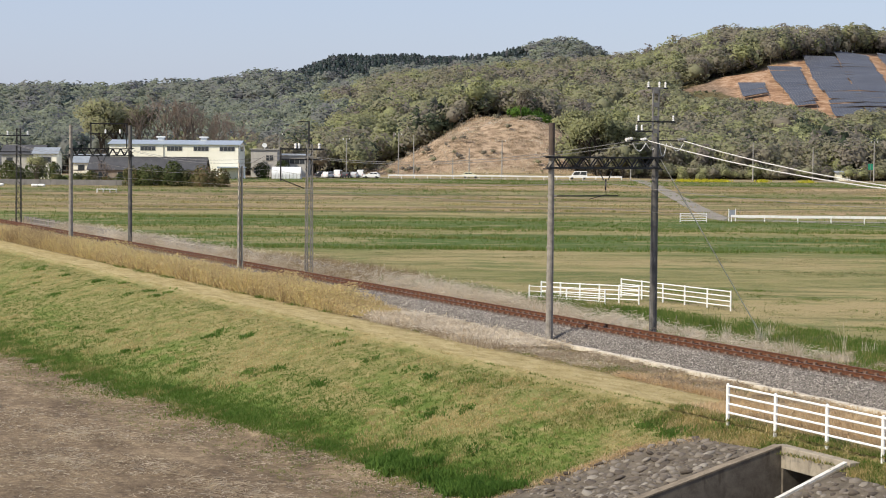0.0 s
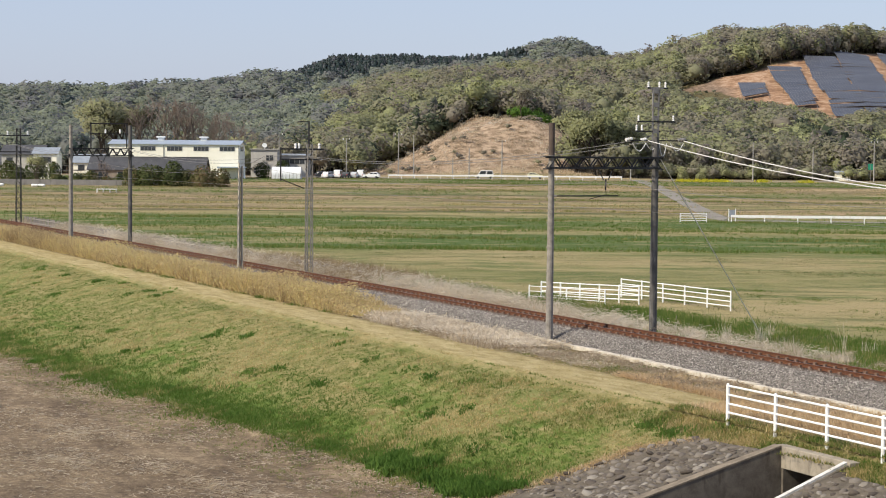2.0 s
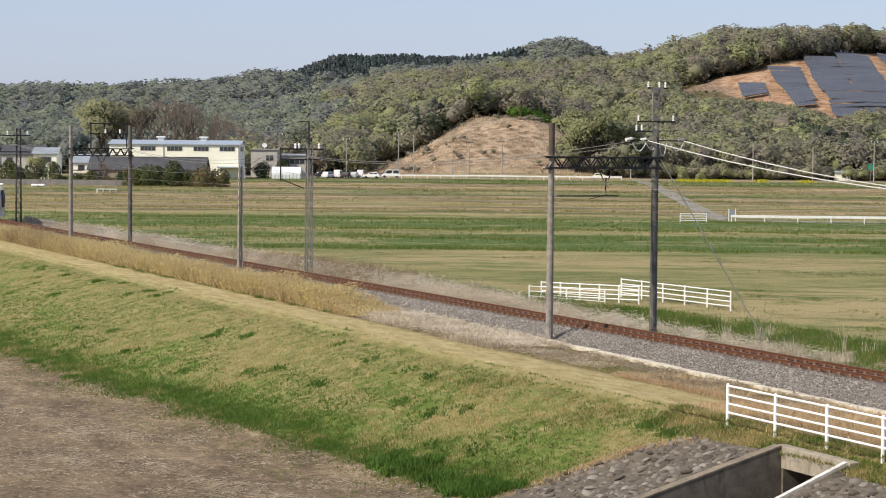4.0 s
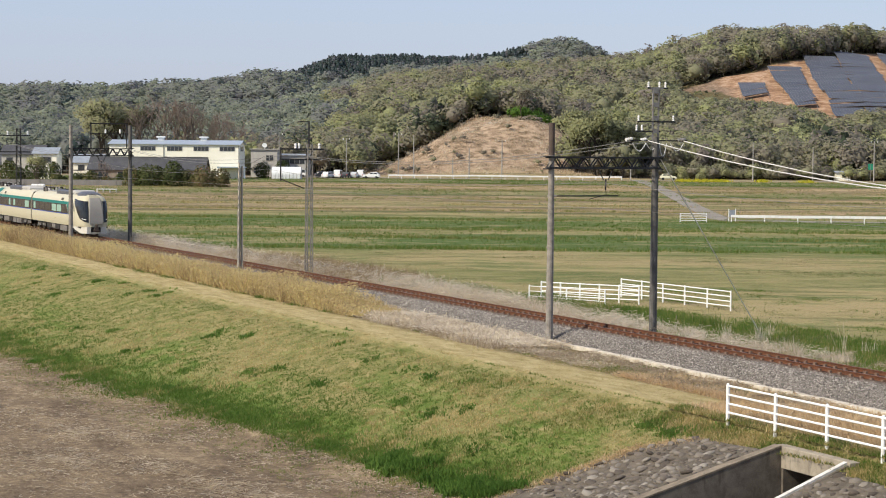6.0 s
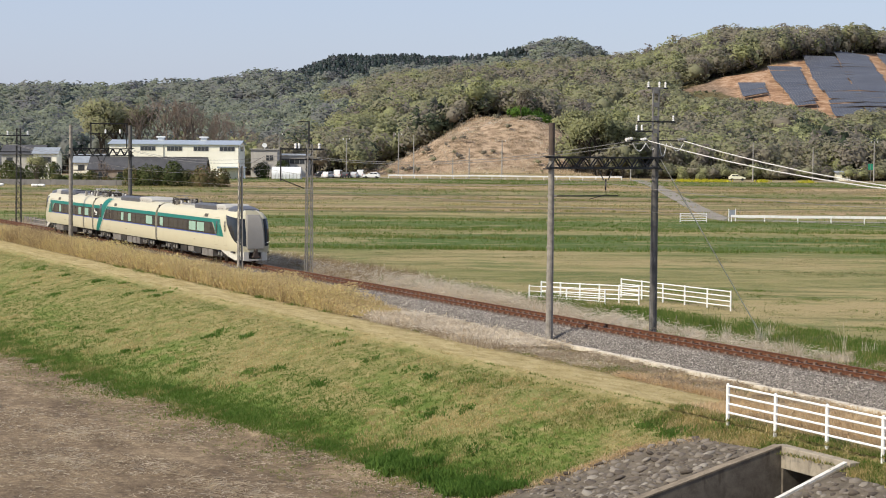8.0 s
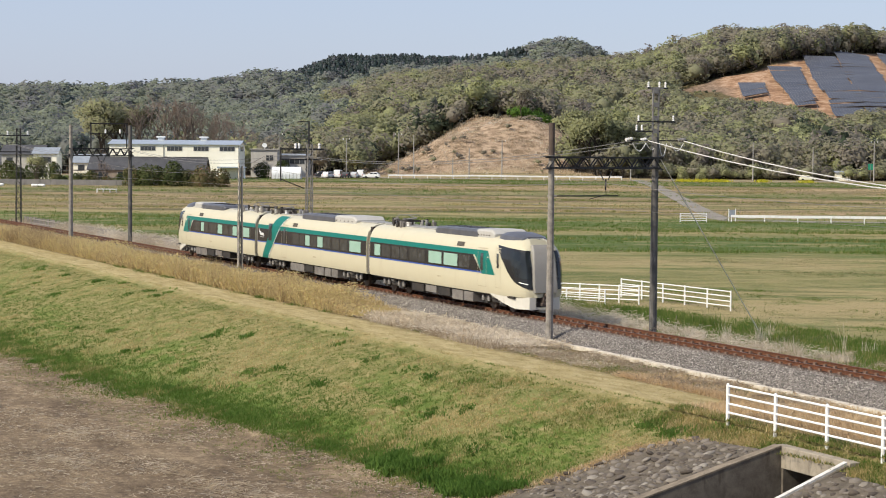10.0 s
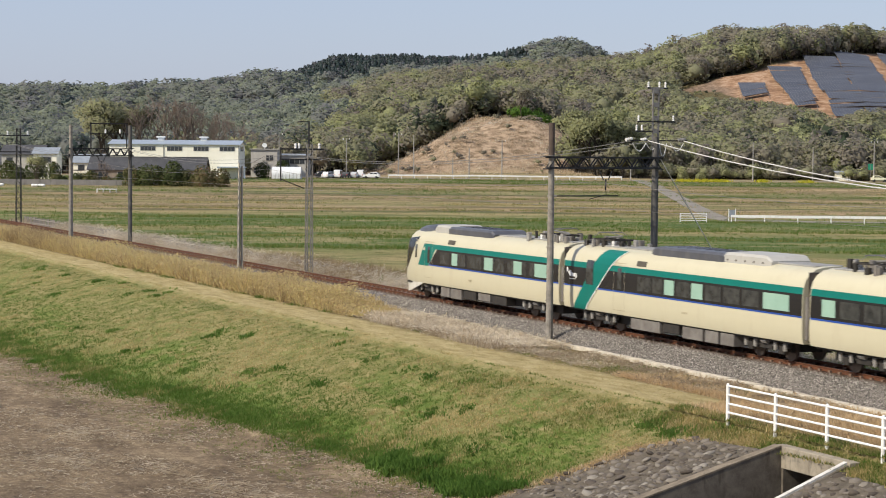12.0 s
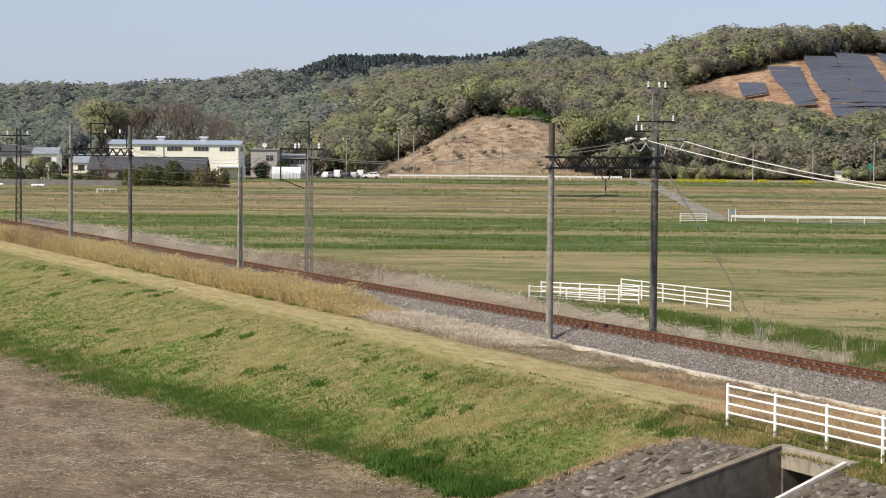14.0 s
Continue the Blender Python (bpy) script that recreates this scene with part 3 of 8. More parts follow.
def lattice_beam(parent, x0, x1, y0, y1, z0, z1):
    """A beam from pole to pole, with end plates and zigzag bracing on both faces."""
    bm = bmesh.new()
    ends = Vector((x0, y0, 0)), Vector((x1, y1, 0))
    n = 16
    for s in (-0.15, 0.15):
        p, q = ends[0] + Vector((s, 0, 0)), ends[1] + Vector((s, 0, 0))
        for z in (z0, z1):
            bar(bm, p + Vector((0, 0, z)), q + Vector((0, 0, z)), 0.10, 0.085)
        for k in range(n):
            zs = (z1, z0) if k % 2 else (z0, z1)
            bar(bm, p.lerp(q, k / n) + Vector((0, 0, zs[0])), p.lerp(q, (k + 1) / n) + Vector((0, 0, zs[1])), 0.06, 0.035)
    for k in range(9):
        c = ends[0].lerp(ends[1], k / 8)
        for z in (z0, z1):
            bar(bm, c + Vector((-0.15, 0, z)), c + Vector((0.15, 0, z)), 0.05, 0.05)
    for c in ends:
        box(bm, c.x - 0.22, c.x + 0.22, c.y - 0.12, c.y + 0.12, z0 - 0.07, z0 - 0.02)
        box(bm, c.x - 0.22, c.x + 0.22, c.y - 0.12, c.y + 0.12, z1 + 0.02, z1 + 0.07)
    part("lattice_beam", bm, M_IRON, parent, "dark riveted lattice beam")


def registration(parent, x, z, y0):
    """The V hanger with its insulator, and the steady arm from the pole."""
    bm = bmesh.new()
    for dy in (0.05, 0.85):
        rod(bm, (0, dy, z), (0, 0.45 + (dy - 0.45) * 0.3, z - 0.55), 0.03, seg=6)
    rod(bm, (0, 0.45, z - 0.5), (0, 0.45, z - 1.0), 0.04, seg=6)
    ob = part("wire_hanger", bm, M_IRON, parent, "dark iron hanger over the track")
    ob.location = (x, 0, 0)
    bm = bmesh.new()
    rod(bm, (0, y0 + 0.4, z - 1.27), (0, 1.1, z - 1.27), 0.028, seg=6)
    rod(bm, (0, 0.3, z - 1.27), (0, -0.4, z - 1.42), 0.018, seg=6)
    rod(bm, (0, 0.45, z - 1.0), (0, 0.5, z - 1.27), 0.016, seg=6)
    ob = part("steady_arm", bm, M_IRON, parent, "dark steady arm reaching over the track")
    ob.location = (x, 0, 0)
    bm = bmesh.new()
    insulator(bm, (0, y0, z - 1.27), (0, y0 + 0.45, z - 1.27), 0.055)
    part("insulator", bm, M_PORC_GREY, parent, "weathered grey porcelain insulator").location = (x, 0, 0)
    bm = bmesh.new()
    insulator(bm, (0, 0.45, z - 0.62), (0, 0.45, z - 0.86), 0.055)
    part("insulator", bm, M_PORC_GREY, parent, "weathered grey porcelain insulator").location = (x, 0, 0)


def crossarm(parent, x, y, z, y0, y1, pins):
    bm = bmesh.new()
    bar(bm, (0, y0, z), (0, y1, z), 0.07, 0.07)
    ob = part("crossarm", bm, M_IRON, parent)
    ob.location = (x, y, 0)
    for p in pins:
        bm = bmesh.new()
        insulator(bm, (0, p, z + 0.04), (0, p, z + 0.30), 0.058)
        ob = part("insulator", bm, M_PORC, parent, "white porcelain pin insulator")
        ob.location = (x, y, 0)


def build_portals():
    g = "catenary portals over the track"
    # the nearest portal: grey concrete pole, dark painted mast with the feeder gear
    p = empty("catenary_portal", pose(0, 0, 0), "concrete pole and tall dark mast joined by lattice beam", "mast", g)
    pole_round(p, "pole", -83.0, -2.65, -0.75, 9.12, 0.17, 0.125, M_POLE, "grey weathered concrete pole", 0.06)
    pole_round(p, "mast", -84.3, 3.4, -0.95, 8.6, 0.185, 0.15, M_POLE_DARK, "dark painted steel mast with climbing pegs", 0.03)
    bm = bmesh.new()
    rod(bm, (0, 0, 7.72), (0, 0, 9.16), 0.142, 0.135, 12)
    part("pole_sleeve", bm, worn("dark_rusty_sleeve", (0.115, 0.085, 0.068), (0.080, 0.062, 0.052), 3.0, 0.8, 0.2), p, "dark rusty sleeve at the pole top").location = (-82.95, -2.65, 0)
    lattice_beam(p, -82.95, -84.3, -2.85, 3.62, 7.14, 7.62)
    registration(p, -83.6, 7.14, -2.5)
    bm = bmesh.new()
    for s in (-0.15, 0.15):
        bar(bm, (0, s, 8.0), (0, s, 10.85), 0.065, 0.065)
    for k in range(4):
        z = 8.75 + k * 0.62
        box(bm, -0.05, 0.05, -0.15, 0.15, z, z + 0.20)
    bar(bm, (0, -0.3, 10.85), (0, 0.4, 10.85), 0.08, 0.08)
    ob = part("top_frame", bm, worn("galvanised_frame", (0.26, 0.25, 0.235), (0.18, 0.17, 0.16), 4.0, 0.7, 0.1, 0.003, (0.12, 0.10, 0.08)), p, "narrow galvanised ladder frame on the mast top")
    ob.location = (-84.3, 3.4, 0)
    crossarm(p, -84.3, 3.4, 9.3, -0.95, 1.05, (-0.9, 0.95))
    crossarm(p, -84.3, 3.4, 8.85, -1.05, 0.25, (-1.0, -0.72))
    crossarm(p, -84.3, 3.4, 10.86, -0.42, 0.62, (-0.4, 0.18, 0.5))
    bm = bmesh.new()
    bar(bm, (0, -1.5, 8.42), (0, 1.7, 8.42), 0.06, 0.06)
    ob = part("crossarm", bm, M_IRON, p)
    ob.location = (-84.3, 3.4, 0)
    for y0, y1 in ((-1.55, -1.2), (-0.75, -0.45), (1.2, 1.6)):
        bm = bmesh.new()
        insulator(bm, (0, y0, 8.45), (0, y1, 8.5), 0.085)
        ob = part("insulator", bm, M_PORC if y0 < 0 else M_PORC_GREY, p, "ribbed porcelain strain insulator")
        ob.location = (-84.3, 3.4, 0)
    # loops of pale cable under the strain insulators
    for y0, y1, sag in ((-1.25, -0.55, 0.38), (-0.55, 0.1, 0.30), (0.15, 0.55, 0.62), (0.75, 1.45, 0.36)):
        bm = bmesh.new()
        pts = [Vector((0, y0 + (y1 - y0) * k / 8, 8.3 - sag * math.sin(math.pi * k / 8))) for k in range(9)]
        for a_, b_ in zip(pts, pts[1:]):
            rod(bm, a_, b_, 0.022, seg=5)
        ob = part("jumper_cable", bm, M_WIRE_PALE, p, "pale looped jumper cable")
        ob.location = (-84.2, 3.4, 0)
    # the second portal: lattice masts
    p = empty("catenary_portal", pose(0, 0, 0), "pair of pale lattice masts with crossarms", "mast", g)
    M_LAT = worn("galvanised_lattice", (0.21, 0.20, 0.185), (0.145, 0.138, 0.128), 4.0, 0.7, 0.0, 0.003, (0.13, 0.09, 0.06))
    pole_lattice(p, "lattice_mast", -131.9, 3.4, -0.9, 8.2, 0.21, M_LAT)
    pole_lattice(p, "lattice_mast", -128.6, -2.55, -0.75, 6.7, 0.13, M_LAT)
    bm = bmesh.new()
    rod(bm, (0, 0, -0.8), (0, 0, 6.9), 0.07, 0.055)
    part("pole", bm, M_TROUGH, p, "slender pale pole").location = (-128.68, -2.62, 0)
    bm = bmesh.new()
    for z in (7.15, 7.85):
        bar(bm, (0, -1.9, z), (0, 1.2, z), 0.10, 0.10)
    bar(bm, (0, -1.85, 5.7), (0, -1.85, 7.95), 0.08, 0.08)
    bar(bm, (0, -1.8, 5.8), (0, -0.2, 5.2), 0.06, 0.06)
    bar(bm, (0, 0.15, 8.0), (0, 0.15, 9.7), 0.09, 0.09)
    bar(bm, (0, -0.6, 9.7), (0, 0.2, 9.7), 0.06, 0.06)
    part("mast_frame", bm, M_IRON, p, "dark crossarm frame on the mast").location = (-131.9, 3.2, 0)
    for y in (-0.8, 0.9, -0.55):
        bm = bmesh.new()
        insulator(bm, (0, y, 7.9 if y > -0.6 else 7.9), (0, y, 8.25), 0.10)
        part("insulator", bm, M_PORC, p, "white porcelain pin insulator").location = (-131.9, 3.2, 0)
    # the third portal: two poles, lattice beam, dark switch frame
    p = empty("catenary_portal", pose(0, 0, 0), "grey pole and dark pole under a lattice beam", "mast", g)
    pole_round(p, "pole", -176.0, -2.6, -0.75, 9.75, 0.20, 0.15, M_POLE, "grey weathered concrete pole")
    pole_round(p, "mast", -178.9, 3.4, -0.95, 9.8, 0.20, 0.16, M_POLE_DARK, "dark painted pole")
    lattice_beam(p, -176.0, -178.9, -2.8, 3.6, 7.1, 7.7)
    registration(p, -177.4, 7.1, -2.4)
    bm = bmesh.new()
    for y in (-0.9, 2.3):
        bar(bm, (0, y, 7.7), (0, y, 9.95), 0.10, 0.10)
    bar(bm, (0, -1.0, 9.9), (0, 2.4, 9.9), 0.10, 0.10)
    bar(bm, (0, -1.0, 9.0), (0, 2.4, 9.0), 0.08, 0.08)
    part("switch_frame", bm, M_IRON, p, "dark switch frame above the beam").location = (-177.4, 0.4, 0)
    for y in (0.4, 1.7):
        bm = bmesh.new()
        insulator(bm, (0, y, 9.05), (0, y, 9.4), 0.10)
        part("insulator", bm, M_PORC, p, "white porcelain pin insulator").location = (-177.4, 0.4, 0)
    # the fourth: lattice mast at the far end
    p = empty("catenary_mast", pose(0, 0, 0), "dark lattice mast with crossarms and insulators", "mast", g)
    pole_lattice(p, "lattice_mast", -226.2, 3.4, -0.9, 9.8, 0.27, M_IRON)
    bm = bmesh.new()
    for z in (7.2, 9.0):
        bar(bm, (0, -3.0, z), (0, 1.3, z), 0.12, 0.12)
    part("crossarm", bm, M_IRON, p).location = (-226.2, 3.4, 0)
    for y in (-2.6, -1.2, 1.0):
        bm = bmesh.new()
        insulator(bm, (0, y, 9.05), (0, y, 9.5), 0.12)
        part("insulator", bm, M_PORC, p, "white porcelain pin insulator").location = (-226.2, 3.4, 0)


build_portals()


def hang(name, pts, sag, r, mat, label):
    """A wire from support to support with its sag."""
    bm = bmesh.new()
    for p, q in zip(pts, pts[1:]):
        p, q = Vector(p), Vector(q)
        n = 14
        ring = [p.lerp(q, k / n) - Vector((0, 0, sag * 4 * (k / n) * (1 - k / n))) for k in range(n + 1)]
        for a_, b_ in zip(ring, ring[1:]):
            rod(bm, a_, b_, r, seg=5)
    return tagged(part(name, bm, mat), label, "wire")


def build_wires():
    sup = (-400.0, -320.0, -273.0, -226.2, -177.4, -131.0, -83.9, -37.0, 20.0)
    hang("contact_wire", [(x, 0.1 + (0.15 if k % 2 else -0.15), 5.3) for k, x in enumerate(sup)], 0.02, 0.008, M_WIRE, "thin bare contact wire over the track")
    hang("messenger_wire", [(x, 0.1, 6.5) for x in sup], 0.55, 0.010, M_WIRE, "thin bare messenger wire sagging between masts")
    hang("feeder_wire", [(-400, 2.0, 8.6), (-226.2, 2.2, 8.3), (-177.4, 2.1, 7.9), (-131.9, 2.2, 7.5), (-84.3, 2.2, 8.40)], 0.75, 0.015, M_WIRE, "pale feeder cable sagging between masts")
    hang("feeder_wire", [(-400, 2.6, 8.2), (-226.2, 3.0, 8.0), (-177.4, 2.9, 7.6), (-131.9, 3.0, 7.3), (-84.3, 3.3, 8.40)], 0.75, 0.015, M_WIRE, "pale feeder cable sagging between masts")
    hang("feeder_wire", [(-84.3, 4.9, 8.42), (-37.0, 6.2, 7.2)], 1.60, 0.024, M_WIRE_PALE, "pale feeder cable sagging between masts")
    hang("feeder_wire", [(-84.3, 3.0, 8.42), (-37.0, 4.4, 7.1)], 1.45, 0.024, M_WIRE_PALE, "pale feeder cable sagging between masts")
    hang("guy_wire", [(-84.3, 3.6, 7.7), (-90.2, 12.9, -1.2)], 0.0, 0.024, M_PORC, "pale guy wire from mast to ground")


build_wires()


def build_picket_fence():
    """Old low concrete picket fence along the far side of the line."""
    f = tagged(new("picket_fence"), "old weathered pale concrete picket fence beside the track", "fence")
    m = worn("weathered_picket_concrete", (0.36, 0.32, 0.29), (0.27, 0.24, 0.215), 3.0, 0.9, 0, 0.01, (0.16, 0.14, 0.12))
    bm = bmesh.new()
    box(bm, -0.05, 0.05, -0.04, 0.04, -0.3, 0.95)
    box(bm, -0.03, 0.03, -0.03, 0.03, 0.95, 1.02)
    first = part("picket", bm, m, f)
    first.location = (-232.0, 5.3, -1.0)
    for k in range(1, 270):
        ob = new("picket", first.data)
        ob.parent = f
        ob.location = (-232.0 + k * 0.40, 5.3 + 0.15 * math.sin(k * 0.05), -1.02 + random.uniform(-0.08, 0.04))
        ob.rotation_euler = (random.uniform(-0.1, 0.1), random.uniform(-0.08, 0.08), 0)
    for z in (0.3, 0.75):
        bm = bmesh.new()
        box(bm, -232.0, -124.4, 5.34, 5.40, -1.02 + z, -0.94 + z)
        part("rail", bm, m, f)


build_picket_fence()


# ---------------------------------------------------------------- train
M_CREAM = worn("cream_train_paint", (0.530, 0.490, 0.352), (0.515, 0.475, 0.340), 0.8, 0.32, 0, 0, (0.48, 0.43, 0.305), 0.3, 6.0)
M_TEAL = worn("teal_train_paint", (0.003, 0.150, 0.122), (0.004, 0.138, 0.112), 1.0, 0.4, 0, 0, None, 0.2, 6.0)
M_BLUE = worn("blue_line_paint", (0.012, 0.062, 0.330), (0.012, 0.058, 0.300), 1.0, 0.35, 0, 0, None, 0.5, 6.0)
M_BAND = worn("dark_window_band", (0.014, 0.015, 0.016), (0.020, 0.020, 0.020), 0.7, 0.14, 0, 0, None, 0.4, 5.0)
M_PANE = worn("dark_train_window", (0.022, 0.025, 0.025), (0.060, 0.063, 0.060), 2.2, 0.05, 0, 0, None, 0.5, 5.0)
M_SCREEN = worn("deep_cab_glass", (0.010, 0.013, 0.015), (0.020, 0.024, 0.026), 1.2, 0.06, 0, 0, None, 0.45, 3.0)
M_BLIND = worn("mint_window_blind", (0.30, 0.46, 0.375), (0.27, 0.42, 0.34), 1.5, 0.25, 0, 0, None, 0.5, 8.0)
M_NOSE = worn("grey_metal_nose_panel", (0.265, 0.250, 0.222), (0.240, 0.226, 0.202), 1.0, 0.42, 0.0, 0, None, 0.5, 9.0)
M_ROOFBOX = worn("dark_roof_housing", (0.095, 0.098, 0.112), (0.070, 0.072, 0.082), 1.5, 0.4, 0.1, 0, (0.15, 0.14, 0.13), 0.5)
M_ACWHITE = worn("pale_roof_unit", (0.44, 0.425, 0.395), (0.38, 0.37, 0.34), 1.5, 0.5, 0, 0, (0.30, 0.28, 0.25))
M_ROOF = worn("grey_train_roof", (0.30, 0.295, 0.28), (0.24, 0.235, 0.22), 1.2, 0.6, 0, 0, (0.18, 0.17, 0.16))
M_UNDER = worn("dark_underframe", (0.030, 0.028, 0.026), (0.050, 0.044, 0.038), 3.0, 0.75, 0.2, 0.004, (0.08, 0.055, 0.04))
M_BOXES = worn("dusty_equipment_box", (0.205, 0.190, 0.172), (0.135, 0.122, 0.110), 2.0, 0.7, 0, 0.003, (0.12, 0.09, 0.07))
M_RUBBER = worn("gangway_rubber", (0.050, 0.042, 0.038), (0.035, 0.030, 0.028), 4.0, 0.8)
M_WHEEL = worn("wheel_steel", (0.14, 0.11, 0.09), (0.09, 0.07, 0.06), 4.0, 0.5, 0.7)
M_SILVER = worn("bright_bogie_fitting", (0.40, 0.385, 0.355), (0.20, 0.185, 0.17), 5.0, 0.5, 0.2)
M_SKIRT = worn("white_nose_skirt", (0.60, 0.575, 0.50), (0.55, 0.53, 0.46), 2.0, 0.4, 0, 0, (0.40, 0.36, 0.30))
M_LINE = worn("dark_panel_gap", (0.10, 0.09, 0.07), (0.07, 0.06, 0.05), 4.0, 0.8)
M_SEAM = worn("brown_panel_seam", (0.42, 0.36, 0.25), (0.38, 0.33, 0.23), 4.0, 0.6)
M_WHITE = worn("white_decal", (0.80, 0.80, 0.78), (0.78, 0.78, 0.76), 4.0, 0.4)
n_ = Nodes("marker_lamp_glow")
n_.b.inputs["Emission Color"].default_value, n_.b.inputs["Emission Strength"].default_value = (1.0, 0.97, 0.9, 1.0), 0.25
M_LAMP = n_.done((0.8, 0.8, 0.76), 0.2)

PROF_Z = np.array([0.83, 1.05, 1.5, 2.62, 2.95, 3.22, 3.45, 3.60, 3.68, 3.70])
PROF_Y = np.array([1.37, 1.43, 1.44, 1.43, 1.39, 1.30, 1.12, 0.85, 0.45, 0.0])
NOSE_U = np.array([0.0, 0.12, 0.35, 0.75, 1.3, 2.2, 3.6])
NOSE_W = np.array([0.42, 0.62, 0.74, 0.84, 0.91, 0.97, 1.0])
CAR = 19.55


def lean(u, z, nose):
    """How far the raked nose sits back at that height."""
    if not nose:
        return 0.0
    k = max(0.0, 1.0 - u / 3.6)
    return k * float(np.interp(z, [0.83, 1.15, 2.3, 3.1, 3.45, 3.70], [0.10, 0.0, 0.16, 0.42, 0.75, 1.3]))


def skin(u, z, side, nose, out=0.0):
    """A point of the car's side, u behind its front, z over the rail."""
    w = float(np.interp(u, NOSE_U, NOSE_W)) if nose else 1.0
    y = float(np.interp(z, PROF_Z, PROF_Y)) * w
    if out:
        tz, ty = 0.1, float(np.interp(z + 0.05, PROF_Z, PROF_Y) - np.interp(z - 0.05, PROF_Z, PROF_Y)) * w
        ln = math.hypot(tz, ty)
        y, z = y + out * tz / ln, z - out * ty / ln
    fx = out * (1.2 if nose and u < 0.8 else 0.0)
    return Vector((-(u + lean(u, z, nose)) + fx, side * y, z))


def strip(bm, us, lo, hi, side, nose, out, rows=4):
    """A patch on the skin between two edges, each a list of (u, z) corners."""
    g = []
    for u in us:
        a_, b_ = float(np.interp(u, [p[0] for p in lo], [p[1] for p in lo])), float(np.interp(u, [p[0] for p in hi], [p[1] for p in hi]))
        g.append([bm.verts.new(skin(u, a_ + (b_ - a_) * k / rows, side, nose, out)) for k in range(rows + 1)])
    for c, d in zip(g, g[1:]):
        for k in range(rows):
            f = (c[k], d[k], d[k + 1], c[k + 1])
            bm.faces.new(f if side > 0 else f[::-1])


def slab(bm, q, side, nose, out, rows=5):
    """A four-cornered patch: corners (u, z) in order bottom front, bottom back, top back, top front."""
    nu = 4
    g = []
    for i in range(nu + 1):
        f = i / nu
        bl = (q[0][0] + (q[1][0] - q[0][0]) * f, q[0][1] + (q[1][1] - q[0][1]) * f)
        tl = (q[3][0] + (q[2][0] - q[3][0]) * f, q[3][1] + (q[2][1] - q[3][1]) * f)
        g.append([bm.verts.new(skin(bl[0] + (tl[0] - bl[0]) * k / rows, bl[1] + (tl[1] - bl[1]) * k / rows, side, nose, out)) for k in range(rows + 1)])
    for c, d in zip(g, g[1:]):
        for k in range(rows):
            f = (c[k], d[k], d[k + 1], c[k + 1])
            bm.faces.new(f if side > 0 else f[::-1])


def car_body(nose):
    bm = bmesh.new()
    us = list(np.linspace(0, 3.6, 16) if nose else []) + list(np.linspace(3.6 if nose else 0.0, CAR, 7))
    us = sorted(set(round(float(u), 3) for u in us) | ({0.06, 0.12, 0.35} if nose else set()))
    rings = []
    for u in us:
        right = [bm.verts.new(skin(u, z, -1, nose)) for z in PROF_Z]
        left = [bm.verts.new(skin(u, z, 1, nose)) for z in PROF_Z[:-1]]
        rings.append(right + left[::-1])
    for c, d in zip(rings, rings[1:]):
        for k in range(len(c)):
            j = (k + 1) % len(c)
            bm.faces.new((c[k], c[j], d[j], d[k]))
    bm.faces.new(rings[0])
    bm.faces.new(rings[-1][::-1])
    bmesh.ops.recalc_face_normals(bm, faces=bm.faces[:])
    return bm


def bogie(car, u):
    for dx in (-1.1, 1.1):
        for side in (-1, 1):
            bm = bmesh.new()
            rod(bm, (0, -0.065, 0), (0, 0.065, 0), 0.43, seg=20)
            rod(bm, (0, -0.10 * 1, 0), (0, 0.10, 0), 0.12, seg=10)
            part("wheel", bm, M_WHEEL, car).location = (-u + dx, side * 0.60, 0.43)
        bm = bmesh.new()
        rod(bm, (0, -0.9, 0), (0, 0.9, 0), 0.08, seg=8)
        part("axle", bm, M_UNDER, car).location = (-u + dx, 0, 0.43)
    for side in (-1, 1):
        bm = bmesh.new()
        box(bm, -1.55, 1.55, -0.06, 0.06, 0.52, 0.68)
        box(bm, -0.45, 0.45, -0.08, 0.08, 0.40, 0.62)
        for dx in (-1.1, 1.1):
            box(bm, dx - 0.17, dx + 0.17, -0.10, 0.10, 0.28, 0.60)
        part("bogie_frame", bm, M_UNDER, car, bevel=0.02).location = (-u, side * 1.0, 0)
        for dx in (-1.38, -0.72, 0.72, 1.38):
            bm = bmesh.new()
            rod(bm, (0, 0, 0.42), (0, 0, 0.72), 0.085, seg=8)
            part("axle_spring", bm, M_SILVER, car, "bright axle spring").location = (-u + dx, side * 1.10, 0)
        bm = bmesh.new()
        rod(bm, (-0.2, 0, 0.75), (0.2, 0, 0.75), 0.16, seg=10)
        part("air_spring", bm, M_SILVER, car).location = (-u, side * 1.08, 0)
    bm = bmesh.new()
    box(bm, -0.5, 0.5, -1.0, 1.0, 0.45, 0.75)
    part("bolster", bm, M_UNDER, car).location = (-u, 0, 0)


